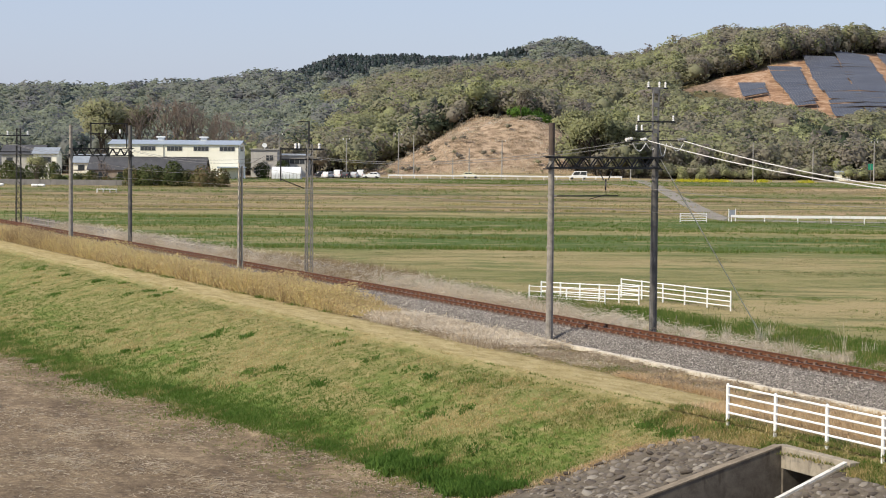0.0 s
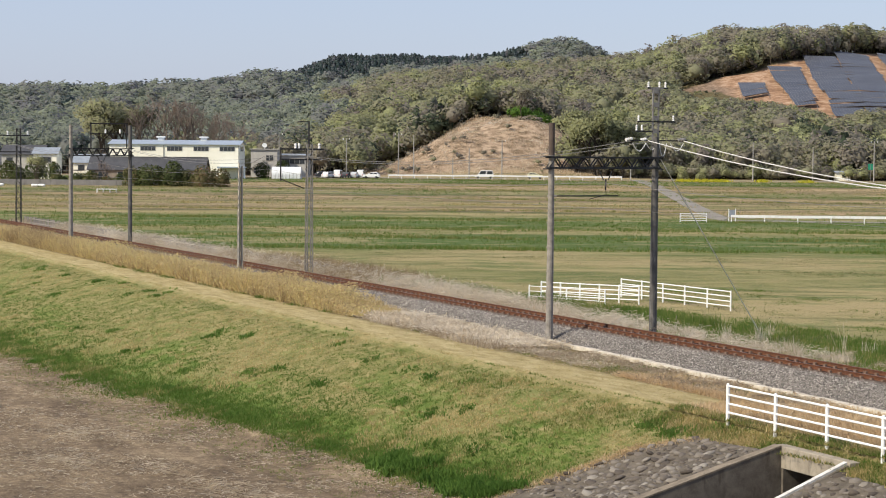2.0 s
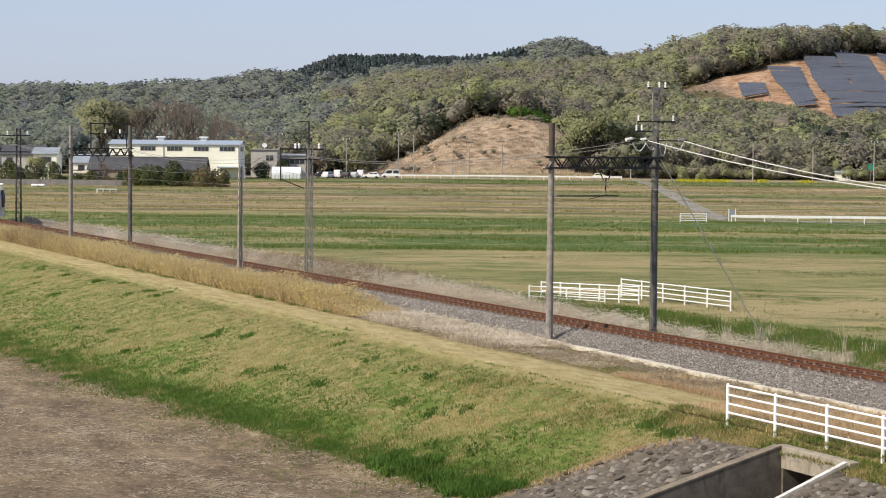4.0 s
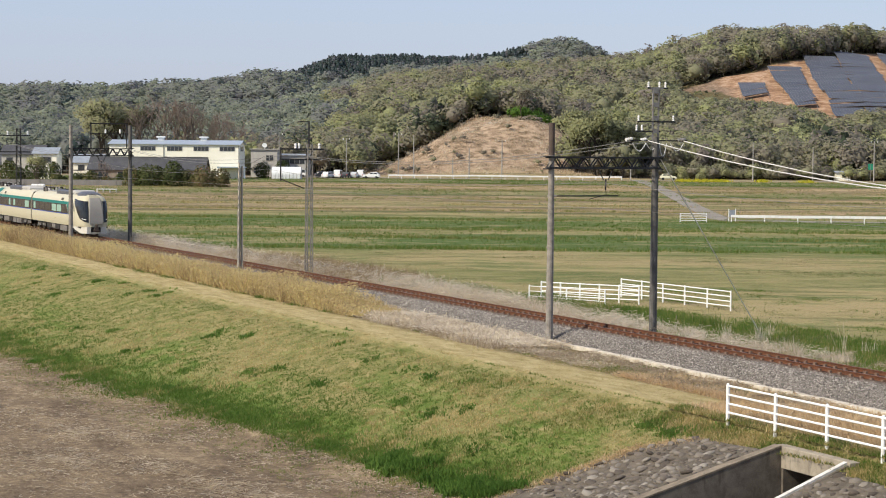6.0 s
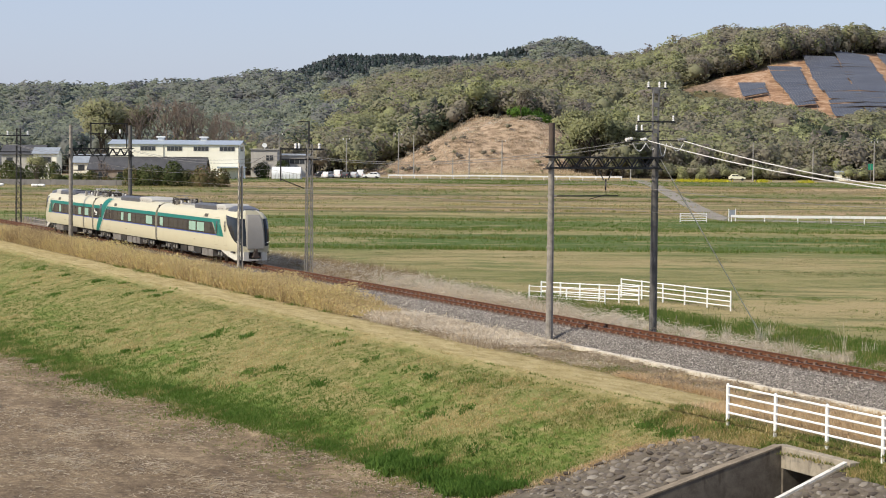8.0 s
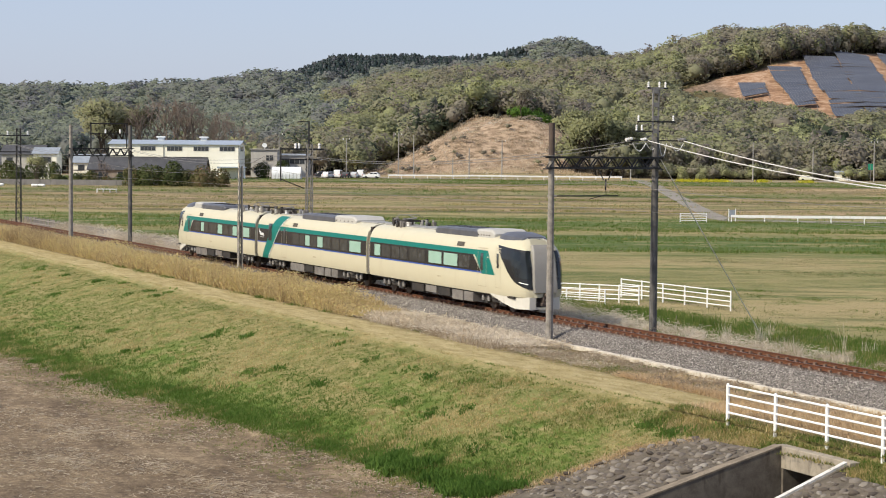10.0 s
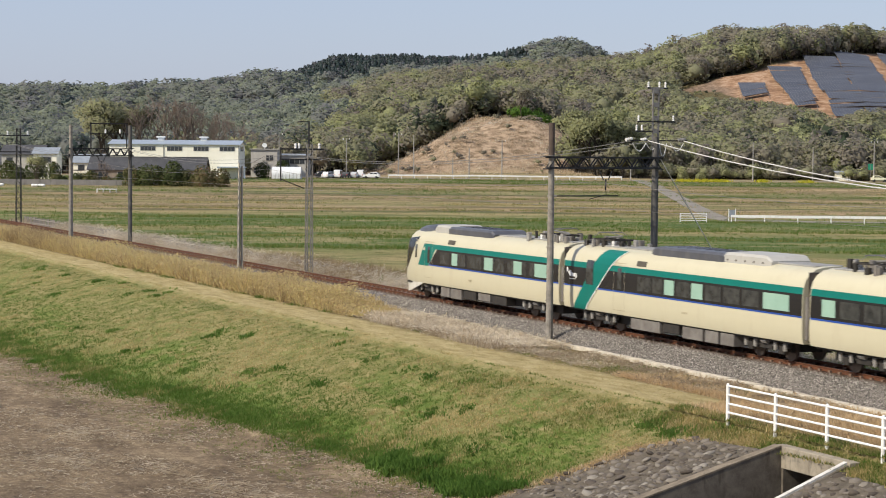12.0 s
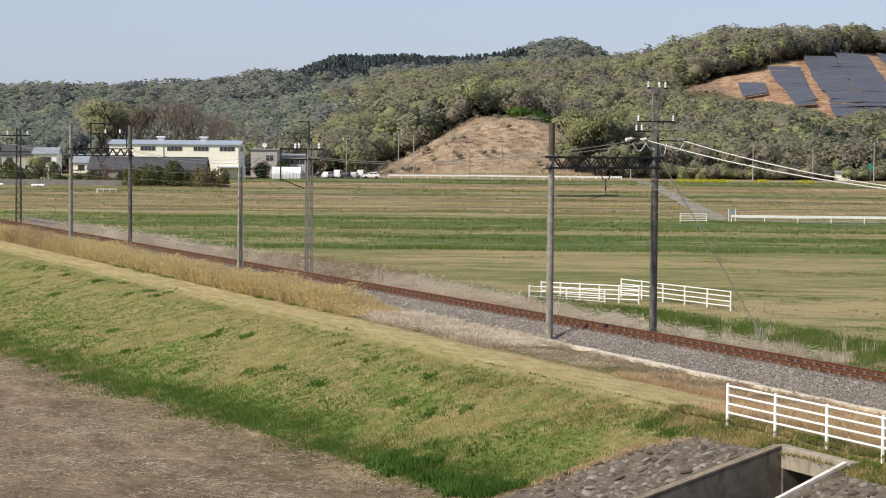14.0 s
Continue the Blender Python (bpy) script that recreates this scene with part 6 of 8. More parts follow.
def car(m, paint, label, van=False, group="parked cars by the hall"):
    """A small road vehicle, length along x, front at +x, origin on the ground."""
    c = empty("van" if van else "car", m, label, "van" if van else "car", group)
    L, W, H = (4.4, 1.7, 1.95) if van else (4.0, 1.62, 1.5)
    hood = 0.75 if van else 1.15
    prof = [(-L / 2, 0.35), (-L / 2, 0.95), (-L / 2 + 0.12, 1.02), (L / 2 - hood, 1.0), (L / 2 - 0.1, 0.82), (L / 2, 0.6), (L / 2, 0.35)]
    top = [(-L / 2 + (0.06 if van else 0.35), 1.0), (-L / 2 + (0.15 if van else 0.65), H), (L / 2 - hood - (0.55 if van else 0.85), H), (L / 2 - hood + 0.1, 1.0)]
    for name, pr, hw, mat in (("body", prof, W / 2, paint), ("cabin", top, W / 2 - 0.10, paint)):
        bm = bmesh.new()
        rings = [[bm.verts.new((x, s * hw, z)) for x, z in pr] for s in (-1, 1)]
        for k in range(len(pr)):
            j = (k + 1) % len(pr)
            bm.faces.new((rings[0][k], rings[0][j], rings[1][j], rings[1][k]))
        bm.faces.new(rings[0][::-1]), bm.faces.new(rings[1])
        bmesh.ops.recalc_face_normals(bm, faces=bm.faces[:])
        part(name, bm, mat, c, bevel=0.05)
    x0, x1, x2, x3 = top[0][0] + 0.18, top[1][0] + 0.12, top[2][0] - 0.05, top[3][0] - 0.25
    for s in (-1, 1):
        for f0, f1 in ((0.0, 0.46), (0.52, 1.0)):
            bm = bmesh.new()
            y = s * (W / 2 - 0.09)
            q = [(x0 + (x3 - x0) * f0, 1.05), (x0 + (x3 - x0) * f1, 1.05), (x1 + (x2 - x1) * f1, H - 0.14), (x1 + (x2 - x1) * f0, H - 0.14)]
            bm.faces.new([bm.verts.new((x, y, z)) for x, z in (q if s < 0 else q[::-1])])
            part("side_window", bm, M_GLASS, c)
    bm = bmesh.new()
    bm.faces.new([bm.verts.new(p) for p in ((top[3][0] + 0.012, -W / 2 + 0.2, 1.05), (top[3][0] + 0.012, W / 2 - 0.2, 1.05), (top[2][0] + 0.06, W / 2 - 0.25, H - 0.1), (top[2][0] + 0.06, -W / 2 + 0.25, H - 0.1))])
    part("windscreen", bm, M_GLASS, c)
    for x in (-L / 2 + 0.75, L / 2 - 0.75):
        for s in (-1, 1):
            bm = bmesh.new()
            rod(bm, (0, -0.09, 0), (0, 0.09, 0), 0.30, seg=14)
            wh = part("wheel", bm, M_TYRE, c)
            wh.location = (x, s * (W / 2 - 0.08), 0.30)
    for s in (-1, 1):
        bm = bmesh.new()
        box(bm, L / 2 - 0.02, L / 2 + 0.015, s * 0.55 - 0.14, s * 0.55 + 0.14, 0.60, 0.74)
        part("headlight", bm, M_SILVER, c)
        bm = bmesh.new()
        box(bm, -L / 2 - 0.015, -L / 2 + 0.02, s * 0.6 - 0.09, s * 0.6 + 0.09, 0.72, 0.92)
        part("tail_lamp", bm, M_TAIL, c)
    return c


for b_, a_, pk, vn, lab, rz in ((-28.6, 489, "dark", 0, "small dark car parked by the hall", 20), (-27.2, 485, "white", 0, "white car parked nose-on by the hall", 70), (-24.9, 490, "white", 1, "white van parked by the hall", 80), (-22.8, 487, "dark", 0, "dark car parked by the hall", 75), (-21.0, 488, "silver", 0, "silver car parked by the hall", 80),
                                (-26.8, 494, "dark", 0, "dark car parked behind the others", 85), (-19.6, 491, "white", 1, "tall white van parked behind the cars", 85), (-16.9, 485, "white", 0, "white hatchback parked at the road edge", 172)):
    car(fp(a_, b_, None, 0.02, rz), M_PAINTS[pk], lab, bool(vn))

Z_ROAD = gz(*xy(497, 40)) + 0.055
VAN_LEFT = car(fp(496, 32, Z_ROAD, 0, 180), M_PAINTS["white"], "white van driving along the far road", True, "cars on the far road")
CAR_RIGHT = car(fp(498.5, 8, Z_ROAD), M_PAINTS["cream"], "small cream car driving along the far road", False, "cars on the far road")


def utility_pole(a, b, h, label="slim grey concrete utility pole beside the road", arms=1):
    p = empty("utility_pole", fp(a, b), label, "utility pole", "utility poles along the far road")
    bm = bmesh.new()
    rod(bm, (0, 0, -0.3), (0, 0, h), 0.17, 0.11, 10)
    part("pole", bm, M_CONC, p)
    for k in range(arms):
        bm = bmesh.new()
        bar(bm, (-0.9, 0, h - 0.4 - 0.7 * k), (0.9, 0, h - 0.4 - 0.7 * k), 0.09, 0.09)
        part("crossarm", bm, M_IRON, p)
        for x in (-0.8, 0.8):
            bm = bmesh.new()
            insulator(bm, (x, 0, h - 0.36 - 0.7 * k), (x, 0, h - 0.05 - 0.7 * k), 0.09)
            part("insulator", bm, M_PORC, p)


for px_, top_, a_, arms in ((612, 245, 505, 1), (704, 236, 503, 1), (731, 240, 503, 0), (800, 280, 490, 0), (829, 262, 500, 0), (887, 248, 503, 1), (1331, 252, 503, 0), (1437, 262, 512, 0), (1545, 250, 503, 1), (493, 236, 520, 1), (1115, 296, 500, 0)):
    b_ = (px_ - 784) * a_ / 3648
    x_, y_ = xy(a_, b_)
    utility_pole(a_, b_, 7.96 + (263.4 + (px_ - 784) * 0.0087 - top_) * a_ / 3648 - gz(x_, y_), arms=arms)


def build_oddments():
    """White bags, a pale table and a green road sign in the fields."""
    for a_, b_, n in ((392, -86.5, 5), (392, -78.0, 4)):
        s = empty("sheeted_heap", fp(a_, b_), "heap of white plastic sheeting on the field", "plastic sheet")
        for k in range(n):
            bm = bmesh.new()
            ball(bm, (k * 0.62, random.uniform(-0.2, 0.2), 0.26), 0.45, 2, (1, 0.8, 0.65))
            part("sack", bm, M_FENCE, s, smooth_shade=True)
    t = empty("seedling_bench", fp(362, -61.0), "low white seedling bench in the field", "bench")
    bm = bmesh.new()
    box(bm, 0, 3.6, 0, 1.0, 0.55, 0.66)
    part("top", bm, M_FENCE, t)
    for x in (0.1, 1.2, 2.4, 3.5):
        for y in (0.1, 0.9):
            bm = bmesh.new()
            rod(bm, (x, y, -0.1), (x, y, 0.56), 0.05, seg=6)
            part("leg", bm, M_FENCE, t)
    g = empty("road_sign", fp(505, 104.5), "small green road sign on a post", "sign")
    bm = bmesh.new()
    rod(bm, (0, 0, -0.2), (0, 0, 4.2), 0.06, seg=8)
    part("post", bm, M_POLE, g)
    bm = bmesh.new()
    box(bm, -0.6, 0.6, -0.05, -0.01, 2.9, 4.4)
    part("board", bm, worn("green_sign_enamel", (0.02, 0.22, 0.13), (0.02, 0.20, 0.12), 2.0, 0.5), g)


build_oddments()


# ---------------------------------------------------------------- solar farm on the hill
def panel_material():
    n = Nodes("solar_panel")
    x, y, z = n.xyz(n.ob)
    fx = n.math("FRACT", n.math("DIVIDE", x, 1.0))
    fy = n.math("FRACT", n.math("DIVIDE", y, 1.65))
    edge = n.math("MAXIMUM", n.math("GREATER_THAN", n.math("ABSOLUTE", n.math("SUBTRACT", fx, 0.5)), 0.455), n.math("GREATER_THAN", n.math("ABSOLUTE", n.math("SUBTRACT", fy, 0.5)), 0.465))
    col = n.mix(n.rnd(), (0.050, 0.056, 0.074), (0.066, 0.072, 0.090))
    return n.done(n.mix(edge, col, (0.17, 0.175, 0.18)), 0.5, 0.0, 0.3)


M_PANEL = panel_material()


def build_solar():
    tables = {}

    def table(w):
        w = round(w)
        if w not in tables:
            bm = bmesh.new()
            box(bm, 0, w, 0, 3.3, -0.03, 0.03)
            me = bpy.data.meshes.new("panel_table")
            bm.to_mesh(me)
            bm.free()
            me.materials.append(M_PANEL)
            tables[w] = me
        return tables[w]

    spec = [(731, 762, (106.5, 108.5), (115.5, 118.3), "small sloping solar array on bare orange soil"), (704, 796, (120.5, 124.5), (127.5, 137.5), "solar array on a hillside of bare orange soil"),
            (688, 846, (130.5, 145.0), (153.5, 173.0), "large solar array covering the hillside"), (690, 850, (157.5, 178), (200, 205), "large solar array covering the hillside")]
    for a0, a1, left, right, lab in spec:
        ar = empty("solar_array", fp(a0, left[0]), lab, "solar array", "solar arrays on the hill")
        inv = ar.matrix_world.inverted()
        a_ = a0
        while a_ < a1:
            f = (a_ - a0) / (a1 - a0)
            b0, b1 = left[0] + (left[1] - left[0]) * f, right[0] + (right[1] - right[0]) * f
            n = max(1, round((b1 - b0) / 12.0))
            for k in range(n):
                w = (b1 - b0) / n - 0.25
                bb = b0 + (b1 - b0) * k / n
                if not (on_site(a_ - 3.0, bb + w / 2) and on_site(a_ + 7.0, bb + w / 2)):
                    continue
                x0, y0 = xy(a_, bb + w / 2)
                x1, y1 = xy(a_ + 3.0, bb + w / 2)
                tilt = math.degrees(math.atan2(gz(x1, y1) - gz(x0, y0), 3.0))
                xq, yq = xy(a_, bb)
                ob = new("solar_panel", table(w))
                ob.parent = ar
                xe, ye = xy(a_, bb + w)
                cant = math.degrees(math.atan2(gz(xe, ye) - gz(xq, yq), w))
                ob.matrix_local = inv @ (pose(xq, yq, gz(xq, yq) + 1.3, 0, 0, TURN) @ pose(0, 0, 0, 0, -cant) @ pose(0, 0, 0, 12 + tilt * 0.45))
            a_ += 4.3
        bm = bmesh.new()
        for k in range(8):
            f = k / 7
            aa = a0 + (a1 - a0) * f
            for s in (0, 1):
                bb = (left, right)[s][0] + ((left, right)[s][1] - (left, right)[s][0]) * f
                x0, y0 = xy(aa + 1.5, bb)
                q = inv @ Vector((x0, y0, gz(x0, y0)))
                rod(bm, q - Vector((0, 0, 0.4)), q + Vector((0, 0, 1.5)), 0.07, seg=5)
        part("support", bm, M_POLE, ar)


build_solar()


# ---------------------------------------------------------------- vegetation
M_GRASS = leafy("bank_grass", [(0.0, (0.070, 0.145, 0.022)), (0.35, (0.140, 0.200, 0.043)), (0.6, (0.265, 0.245, 0.088)), (0.8, (0.450, 0.360, 0.165)), (1.0, (0.620, 0.495, 0.260))])
M_STUBBLE = leafy("field_stubble", [(0.0, (0.050, 0.085, 0.020)), (0.3, (0.125, 0.140, 0.048)), (0.55, (0.240, 0.200, 0.098)), (0.8, (0.350, 0.275, 0.150)), (1.0, (0.470, 0.375, 0.230))])
M_WEED = leafy("dark_green_weed", [(0.0, (0.062, 0.130, 0.022)), (0.6, (0.125, 0.215, 0.042)), (1.0, (0.200, 0.270, 0.070))])
M_REED = leafy("dry_reeds", [(0.0, (0.190, 0.135, 0.082)), (0.4, (0.410, 0.310, 0.165)), (0.75, (0.660, 0.530, 0.270)), (1.0, (0.540, 0.490, 0.205))])
M_STRAW = leafy("pale_dead_grass", [(0.0, (0.240, 0.175, 0.110)), (0.45, (0.500, 0.415, 0.300)), (0.8, (0.740, 0.650, 0.510)), (1.0, (0.860, 0.790, 0.660))])
M_GOLD = leafy("golden_dry_grass", [(0.0, (0.380, 0.265, 0.140)), (0.5, (0.600, 0.445, 0.265)), (1.0, (0.740, 0.590, 0.390))])
# Greyed and blued foliage: some of the distance haze sits in these colours.
WOOD = [(0.0, (0.052, 0.078, 0.050)), (0.14, (0.092, 0.118, 0.074)), (0.2, (0.255, 0.228, 0.205)), (0.42, (0.318, 0.292, 0.228)), (0.6, (0.328, 0.335, 0.198)), (0.8, (0.380, 0.402, 0.200)), (0.94, (0.450, 0.460, 0.245)), (0.97, (0.591, 0.517, 0.580)), (1.0, (0.695, 0.600, 0.690))]
M_CROWN = crown_leaves("spring_woodland", WOOD, 1.7)
# Lighter, bluer and greyer than WOOD: aerial haze is put into these colours.
HAZED_WOOD = [(0.0, (0.062, 0.090, 0.092)), (0.14, (0.085, 0.120, 0.112)), (0.2, (0.215, 0.218, 0.232)), (0.42, (0.255, 0.262, 0.255)), (0.6, (0.268, 0.295, 0.240)), (0.8, (0.300, 0.340, 0.245)), (0.94, (0.350, 0.380, 0.275)), (1.0, (0.540, 0.520, 0.580))]
M_HAZED_CROWN = crown_leaves("hazed_woodland", HAZED_WOOD, 1.0)
M_TWIG = leafy("bare_twigs", [(0.0, (0.230, 0.185, 0.155)), (1.0, (0.390, 0.325, 0.275))], 0.9, 0.4)
M_SHRUB = leafy("garden_shrub", [(0.0, (0.035, 0.055, 0.020)), (0.5, (0.085, 0.100, 0.036)), (0.8, (0.190, 0.145, 0.075)), (1.0, (0.300, 0.125, 0.105))], 0.8, 0.35)
M_FLOWER = leafy("rape_flowers", [(0.0, (0.30, 0.30, 0.03)), (1.0, (0.62, 0.55, 0.04))], 0.8, 0.3)
M_BARK = worn("tree_bark", (0.085, 0.068, 0.052), (0.055, 0.045, 0.036), 2.0, 0.95, 0, 0.02)


def blades(name, P, h, w, bend, tint, mat, label, cat, rng, per=5, spread=0.06, two=False):
    """Tufts of tapering blades at points P; h, w, tint per tuft."""
    n = len(P)
    N = n * per
    base = np.repeat(P, per, 0) + np.concatenate([rng.normal(0, 1, (N, 2)) * np.repeat(np.broadcast_to(spread, n), per)[:, None], np.zeros((N, 1))], 1)
    hh = np.repeat(np.broadcast_to(h, n), per) * rng.uniform(0.55, 1.2, N)
    ww = np.repeat(np.broadcast_to(w, n), per) * rng.uniform(0.7, 1.3, N)
    ang = rng.uniform(0, 2 * np.pi, N)
    bd = np.repeat(np.broadcast_to(bend, n), per) * rng.uniform(0.2, 1.6, N)
    la = rng.uniform(0, 2 * np.pi, N)
    side = np.stack([np.cos(ang), np.sin(ang), np.zeros(N)], 1) * (ww / 2)[:, None]
    tip = np.stack([np.cos(la) * bd * hh, np.sin(la) * bd * hh, hh * np.sqrt(np.maximum(0.05, 1 - np.minimum(bd, 0.97) ** 2))], 1)
    tv = np.repeat(tint, per) + rng.normal(0, 0.16, N)
    if two:
        midp = tip * np.array([0.35, 0.35, 0.62])
        V = np.stack([base - side, base + side, base + midp + side * 0.8, base + midp - side * 0.8, base + tip], 1).reshape(-1, 3)
        i = 5 * np.arange(N)[:, None]
        F = np.concatenate([i + np.array([[0, 1, 2]]), i + np.array([[0, 2, 3]]), i + np.array([[3, 2, 4]])], 1).reshape(-1, 3)
        tn = np.repeat(tv, 5)
    else:
        V = np.stack([base - side, base + side, base + tip], 1).reshape(-1, 3)
        F = np.arange(3 * N).reshape(-1, 3)
        tn = np.repeat(tv, 3)
    ob = new(name, mesh_from(name, V, F, (mat,), tint=np.clip(tn, 0, 1)))
    return tagged(ob, label, cat, kind="stuff")


def tangle(name, P, top, length, width, tint, mat, label, cat, rng, per=6, rise=0.35, spread=0.15):
    """Fallen and leaning stalks or leaves at random heights up to top over the points P."""
    n = len(P)
    N = n * per
    c = np.repeat(P, per, 0) + np.concatenate([rng.normal(0, spread, (N, 2)), (rng.random(N) * np.repeat(np.broadcast_to(top, n), per))[:, None]], 1)
    d = rng.normal(0, 1, (N, 3)) * np.array([1, 1, rise])
    d /= np.linalg.norm(d, axis=1)[:, None]
    L = np.broadcast_to(length, n).repeat(per) * rng.uniform(0.4, 1.3, N)
    s = np.cross(d, rng.normal(0, 1, (N, 3)))
    s /= np.linalg.norm(s, axis=1)[:, None]
    w = width * rng.uniform(0.6, 1.4, N)
    a, b = c - d * (L / 2)[:, None], c + d * (L / 2)[:, None]
    a[:, 2] = np.maximum(a[:, 2], np.repeat(P[:, 2], per))
    b[:, 2] = np.maximum(b[:, 2], np.repeat(P[:, 2], per))
    V = np.stack([a - s * w[:, None], a + s * w[:, None], b], 1).reshape(-1, 3)
    tv = np.repeat(np.clip(np.repeat(tint, per) + rng.normal(0, 0.15, N), 0, 1), 3)
    return tagged(new(name, mesh_from(name, V, np.arange(3 * N).reshape(-1, 3), (mat,), tint=tv)), label, cat, kind="stuff")


def on_ground(x, y, dz=0.0):
    return np.stack([x, y, ground_z(x, y) + dz], 1)


def clear(x, y):
    """Away from the culvert and its stone slopes."""
    return ~((x > np.interp(-y, [10.7, 12.0, 17.5], [-56.0, -57.6, -59.6])) & (x < -42.4) & (y < -10.65))


def build_grass():
    rng = np.random.default_rng(7)
    # bank
    n = 56000
    x = -44 - 150 * rng.random(n) ** 1.5
    t = toe(x)
    y = t - 0.3 + (-9.5 - t + 0.3) * rng.random(n)
    k = clear(x, y)
    x, y, t = x[k], y[k], t[k]
    up = (y - t) / (-9.5 - t)
    patch = bumps(x * 0.7, y, 2.2, 0.5) * 0.5 + bumps(x, y, 0.6, 2.0) * 0.5
    tint = np.clip(0.22 + 0.46 * up + 2.3 * patch + rng.normal(0, 0.12, len(x)), 0.02, 0.97)
    tan = np.exp(-((x + 68) / 8) ** 2 - ((y + 11.0) / 1.9) ** 2) * np.clip(0.8 + 1.6 * bumps(x, y, 1.6, 5.0), 0, 1.2)
    tint = np.clip(tint + 0.85 * tan * (rng.random(len(x)) < 0.85), 0.02, 1.0)
    h = 0.075 + 0.11 * np.clip(1 - up * 1.6, 0, 1) + 0.05 * np.clip(patch, 0, 1) + 0.10 * tan
    blades("bank_grass", on_ground(x, y, -0.01), h, 0.033, 0.7, tint, M_GRASS, "short green and yellowing grass on the railway bank", "grass", rng, 5, 0.07)
    # tall green growth along the toe and dark weeds
    n = 9000
    x = -50 - 75 * rng.random(n) ** 1.2
    y = toe(x) + rng.normal(0.7, 0.8, n) + 0.9 * bumps(x, x, 2.5)
    k = clear(x, y)
    blades("toe_grass", on_ground(x[k], y[k], -0.02), 0.10 + 0.10 * rng.random(k.sum()) + 0.12 * np.clip(bumps(x[k], y[k], 1.0, 2.0), 0, 1), 0.044, 0.75, np.clip(0.22 + 0.5 * bumps(x[k], y[k], 0.7), 0, 1), M_GRASS, "lush green grass along the foot of the bank", "grass", rng, 6, 0.09)
    c = 110
    cx = -46 - 110 * rng.random(c) ** 1.3
    cy = toe(cx) + (-9.7 - toe(cx)) * rng.random(c)
    near_toe = rng.random(c) < 0.3
    cy = np.where(near_toe, toe(cx) + rng.normal(0.2, 0.4, c), cy)
    m = rng.integers(10, 60, c)
    x = np.repeat(cx, m) + rng.normal(0, 0.28, m.sum())
    y = np.repeat(cy, m) + rng.normal(0, 0.22, m.sum())
    k = clear(x, y)
    blades("weed_clumps", on_ground(x[k], y[k], -0.02), 0.17, 0.05, 0.8, np.repeat(rng.random(c), m)[k], M_WEED, "dark green weed clumps dotted over the bank", "weeds", rng, 5, 0.06, True)
    # mown path
    n = 16000
    x = -46 - 150 * rng.random(n) ** 1.3
    y = -8.15 + rng.normal(0, 0.75, n)
    blades("path_stubble", on_ground(x, y, -0.01), 0.045, 0.03, 0.95, np.clip(0.84 + 0.14 * rng.normal(0, 1, n), 0.4, 1), M_GRASS, "mown yellow grass on the bank-top path", "grass", rng, 3, 0.08)
    # reeds
    n = 15000
    x = -98 - 165 * rng.random(n) ** 1.1
    y = rng.uniform(-6.5, -3.7, n)
    edge = np.clip((-98 - x) / 9, 0, 1)
    hgt = (0.62 + 0.75 * rng.random(n) + 0.40 * bumps(x, y, 2.2)) * (0.35 + 0.65 * edge)
    tint = np.clip(0.60 + 0.35 * bumps(x, y, 2.5) + rng.normal(0, 0.20, n) - 0.35 * np.clip((-165 - x) / 40, 0, 1), 0, 1)
    blades("reeds", on_ground(x, y, -0.05), hgt, 0.056, 0.55, tint, M_REED, "dense golden-brown dry reeds beside the track", "reeds", rng, 7, 0.16)
    n = 12000
    x = -97 - 165 * rng.random(n) ** 1.15
    y = rng.uniform(-6.6, -3.6, n)
    top = (0.95 + 0.45 * bumps(x, y, 1.8, 3.0)) * np.clip((-96 - x) / 8, 0.15, 1)
    tint = np.clip(0.72 + 0.4 * bumps(x, y, 2.5, 1.0) - 0.45 * np.clip((-160 - x) / 40, 0, 1), 0, 1)
    tangle("reed_leaves", on_ground(x, y, 0.1), top, 0.22, 0.030, tint, M_REED, "yellow-brown leaves among the reeds", "reeds", rng, 9, 0.8, 0.2)
    # tangled pale stalks on both sides of the line
    n = 11000
    x = rng.uniform(-118, -80, n)
    y = rng.uniform(-6.0, -3.1, n) + np.interp(x, [-116, -82], [0.6, -0.3])
    k = rng.random(n) < np.clip(0.40 + 1.8 * bumps(x, y, 1.5, 7.0), 0.03, 1)
    tangle("fallen_stalks", on_ground(x[k], y[k]), 0.30, 0.55, 0.017, np.clip(0.85 + 0.4 * bumps(x[k], y[k], 1.0, 2.0), 0, 1), M_STRAW, "tangle of pale fallen stalks beside the ballast", "dead grass", rng, 9, 0.35, 0.25)
    n = 11000
    x = -60 - 150 * rng.random(n) ** 1.15
    y = 3.2 + 4.6 * rng.random(n)
    k = rng.random(n) < np.clip(np.interp(x, [-160, -115, -98, -60], [0.7, 0.8, 0.35, 0.0]) + 1.0 * bumps(x, y, 2.2, 4.0), 0.02, 1)
    tangle("fallen_stalks", on_ground(x[k], y[k]), np.interp(x[k], [-160, -115, -60], [0.85, 0.8, 0.3]) * (0.5 + rng.random(k.sum())), np.interp(x[k], [-130, -85], [0.75, 0.40]), 0.012, np.clip(0.72 + 0.5 * bumps(x[k], y[k], 1.2, 3.0), 0, 1), M_STRAW, "tangle of pale dead stalks beyond the track", "dead grass", rng, 9, 0.5, 0.3)
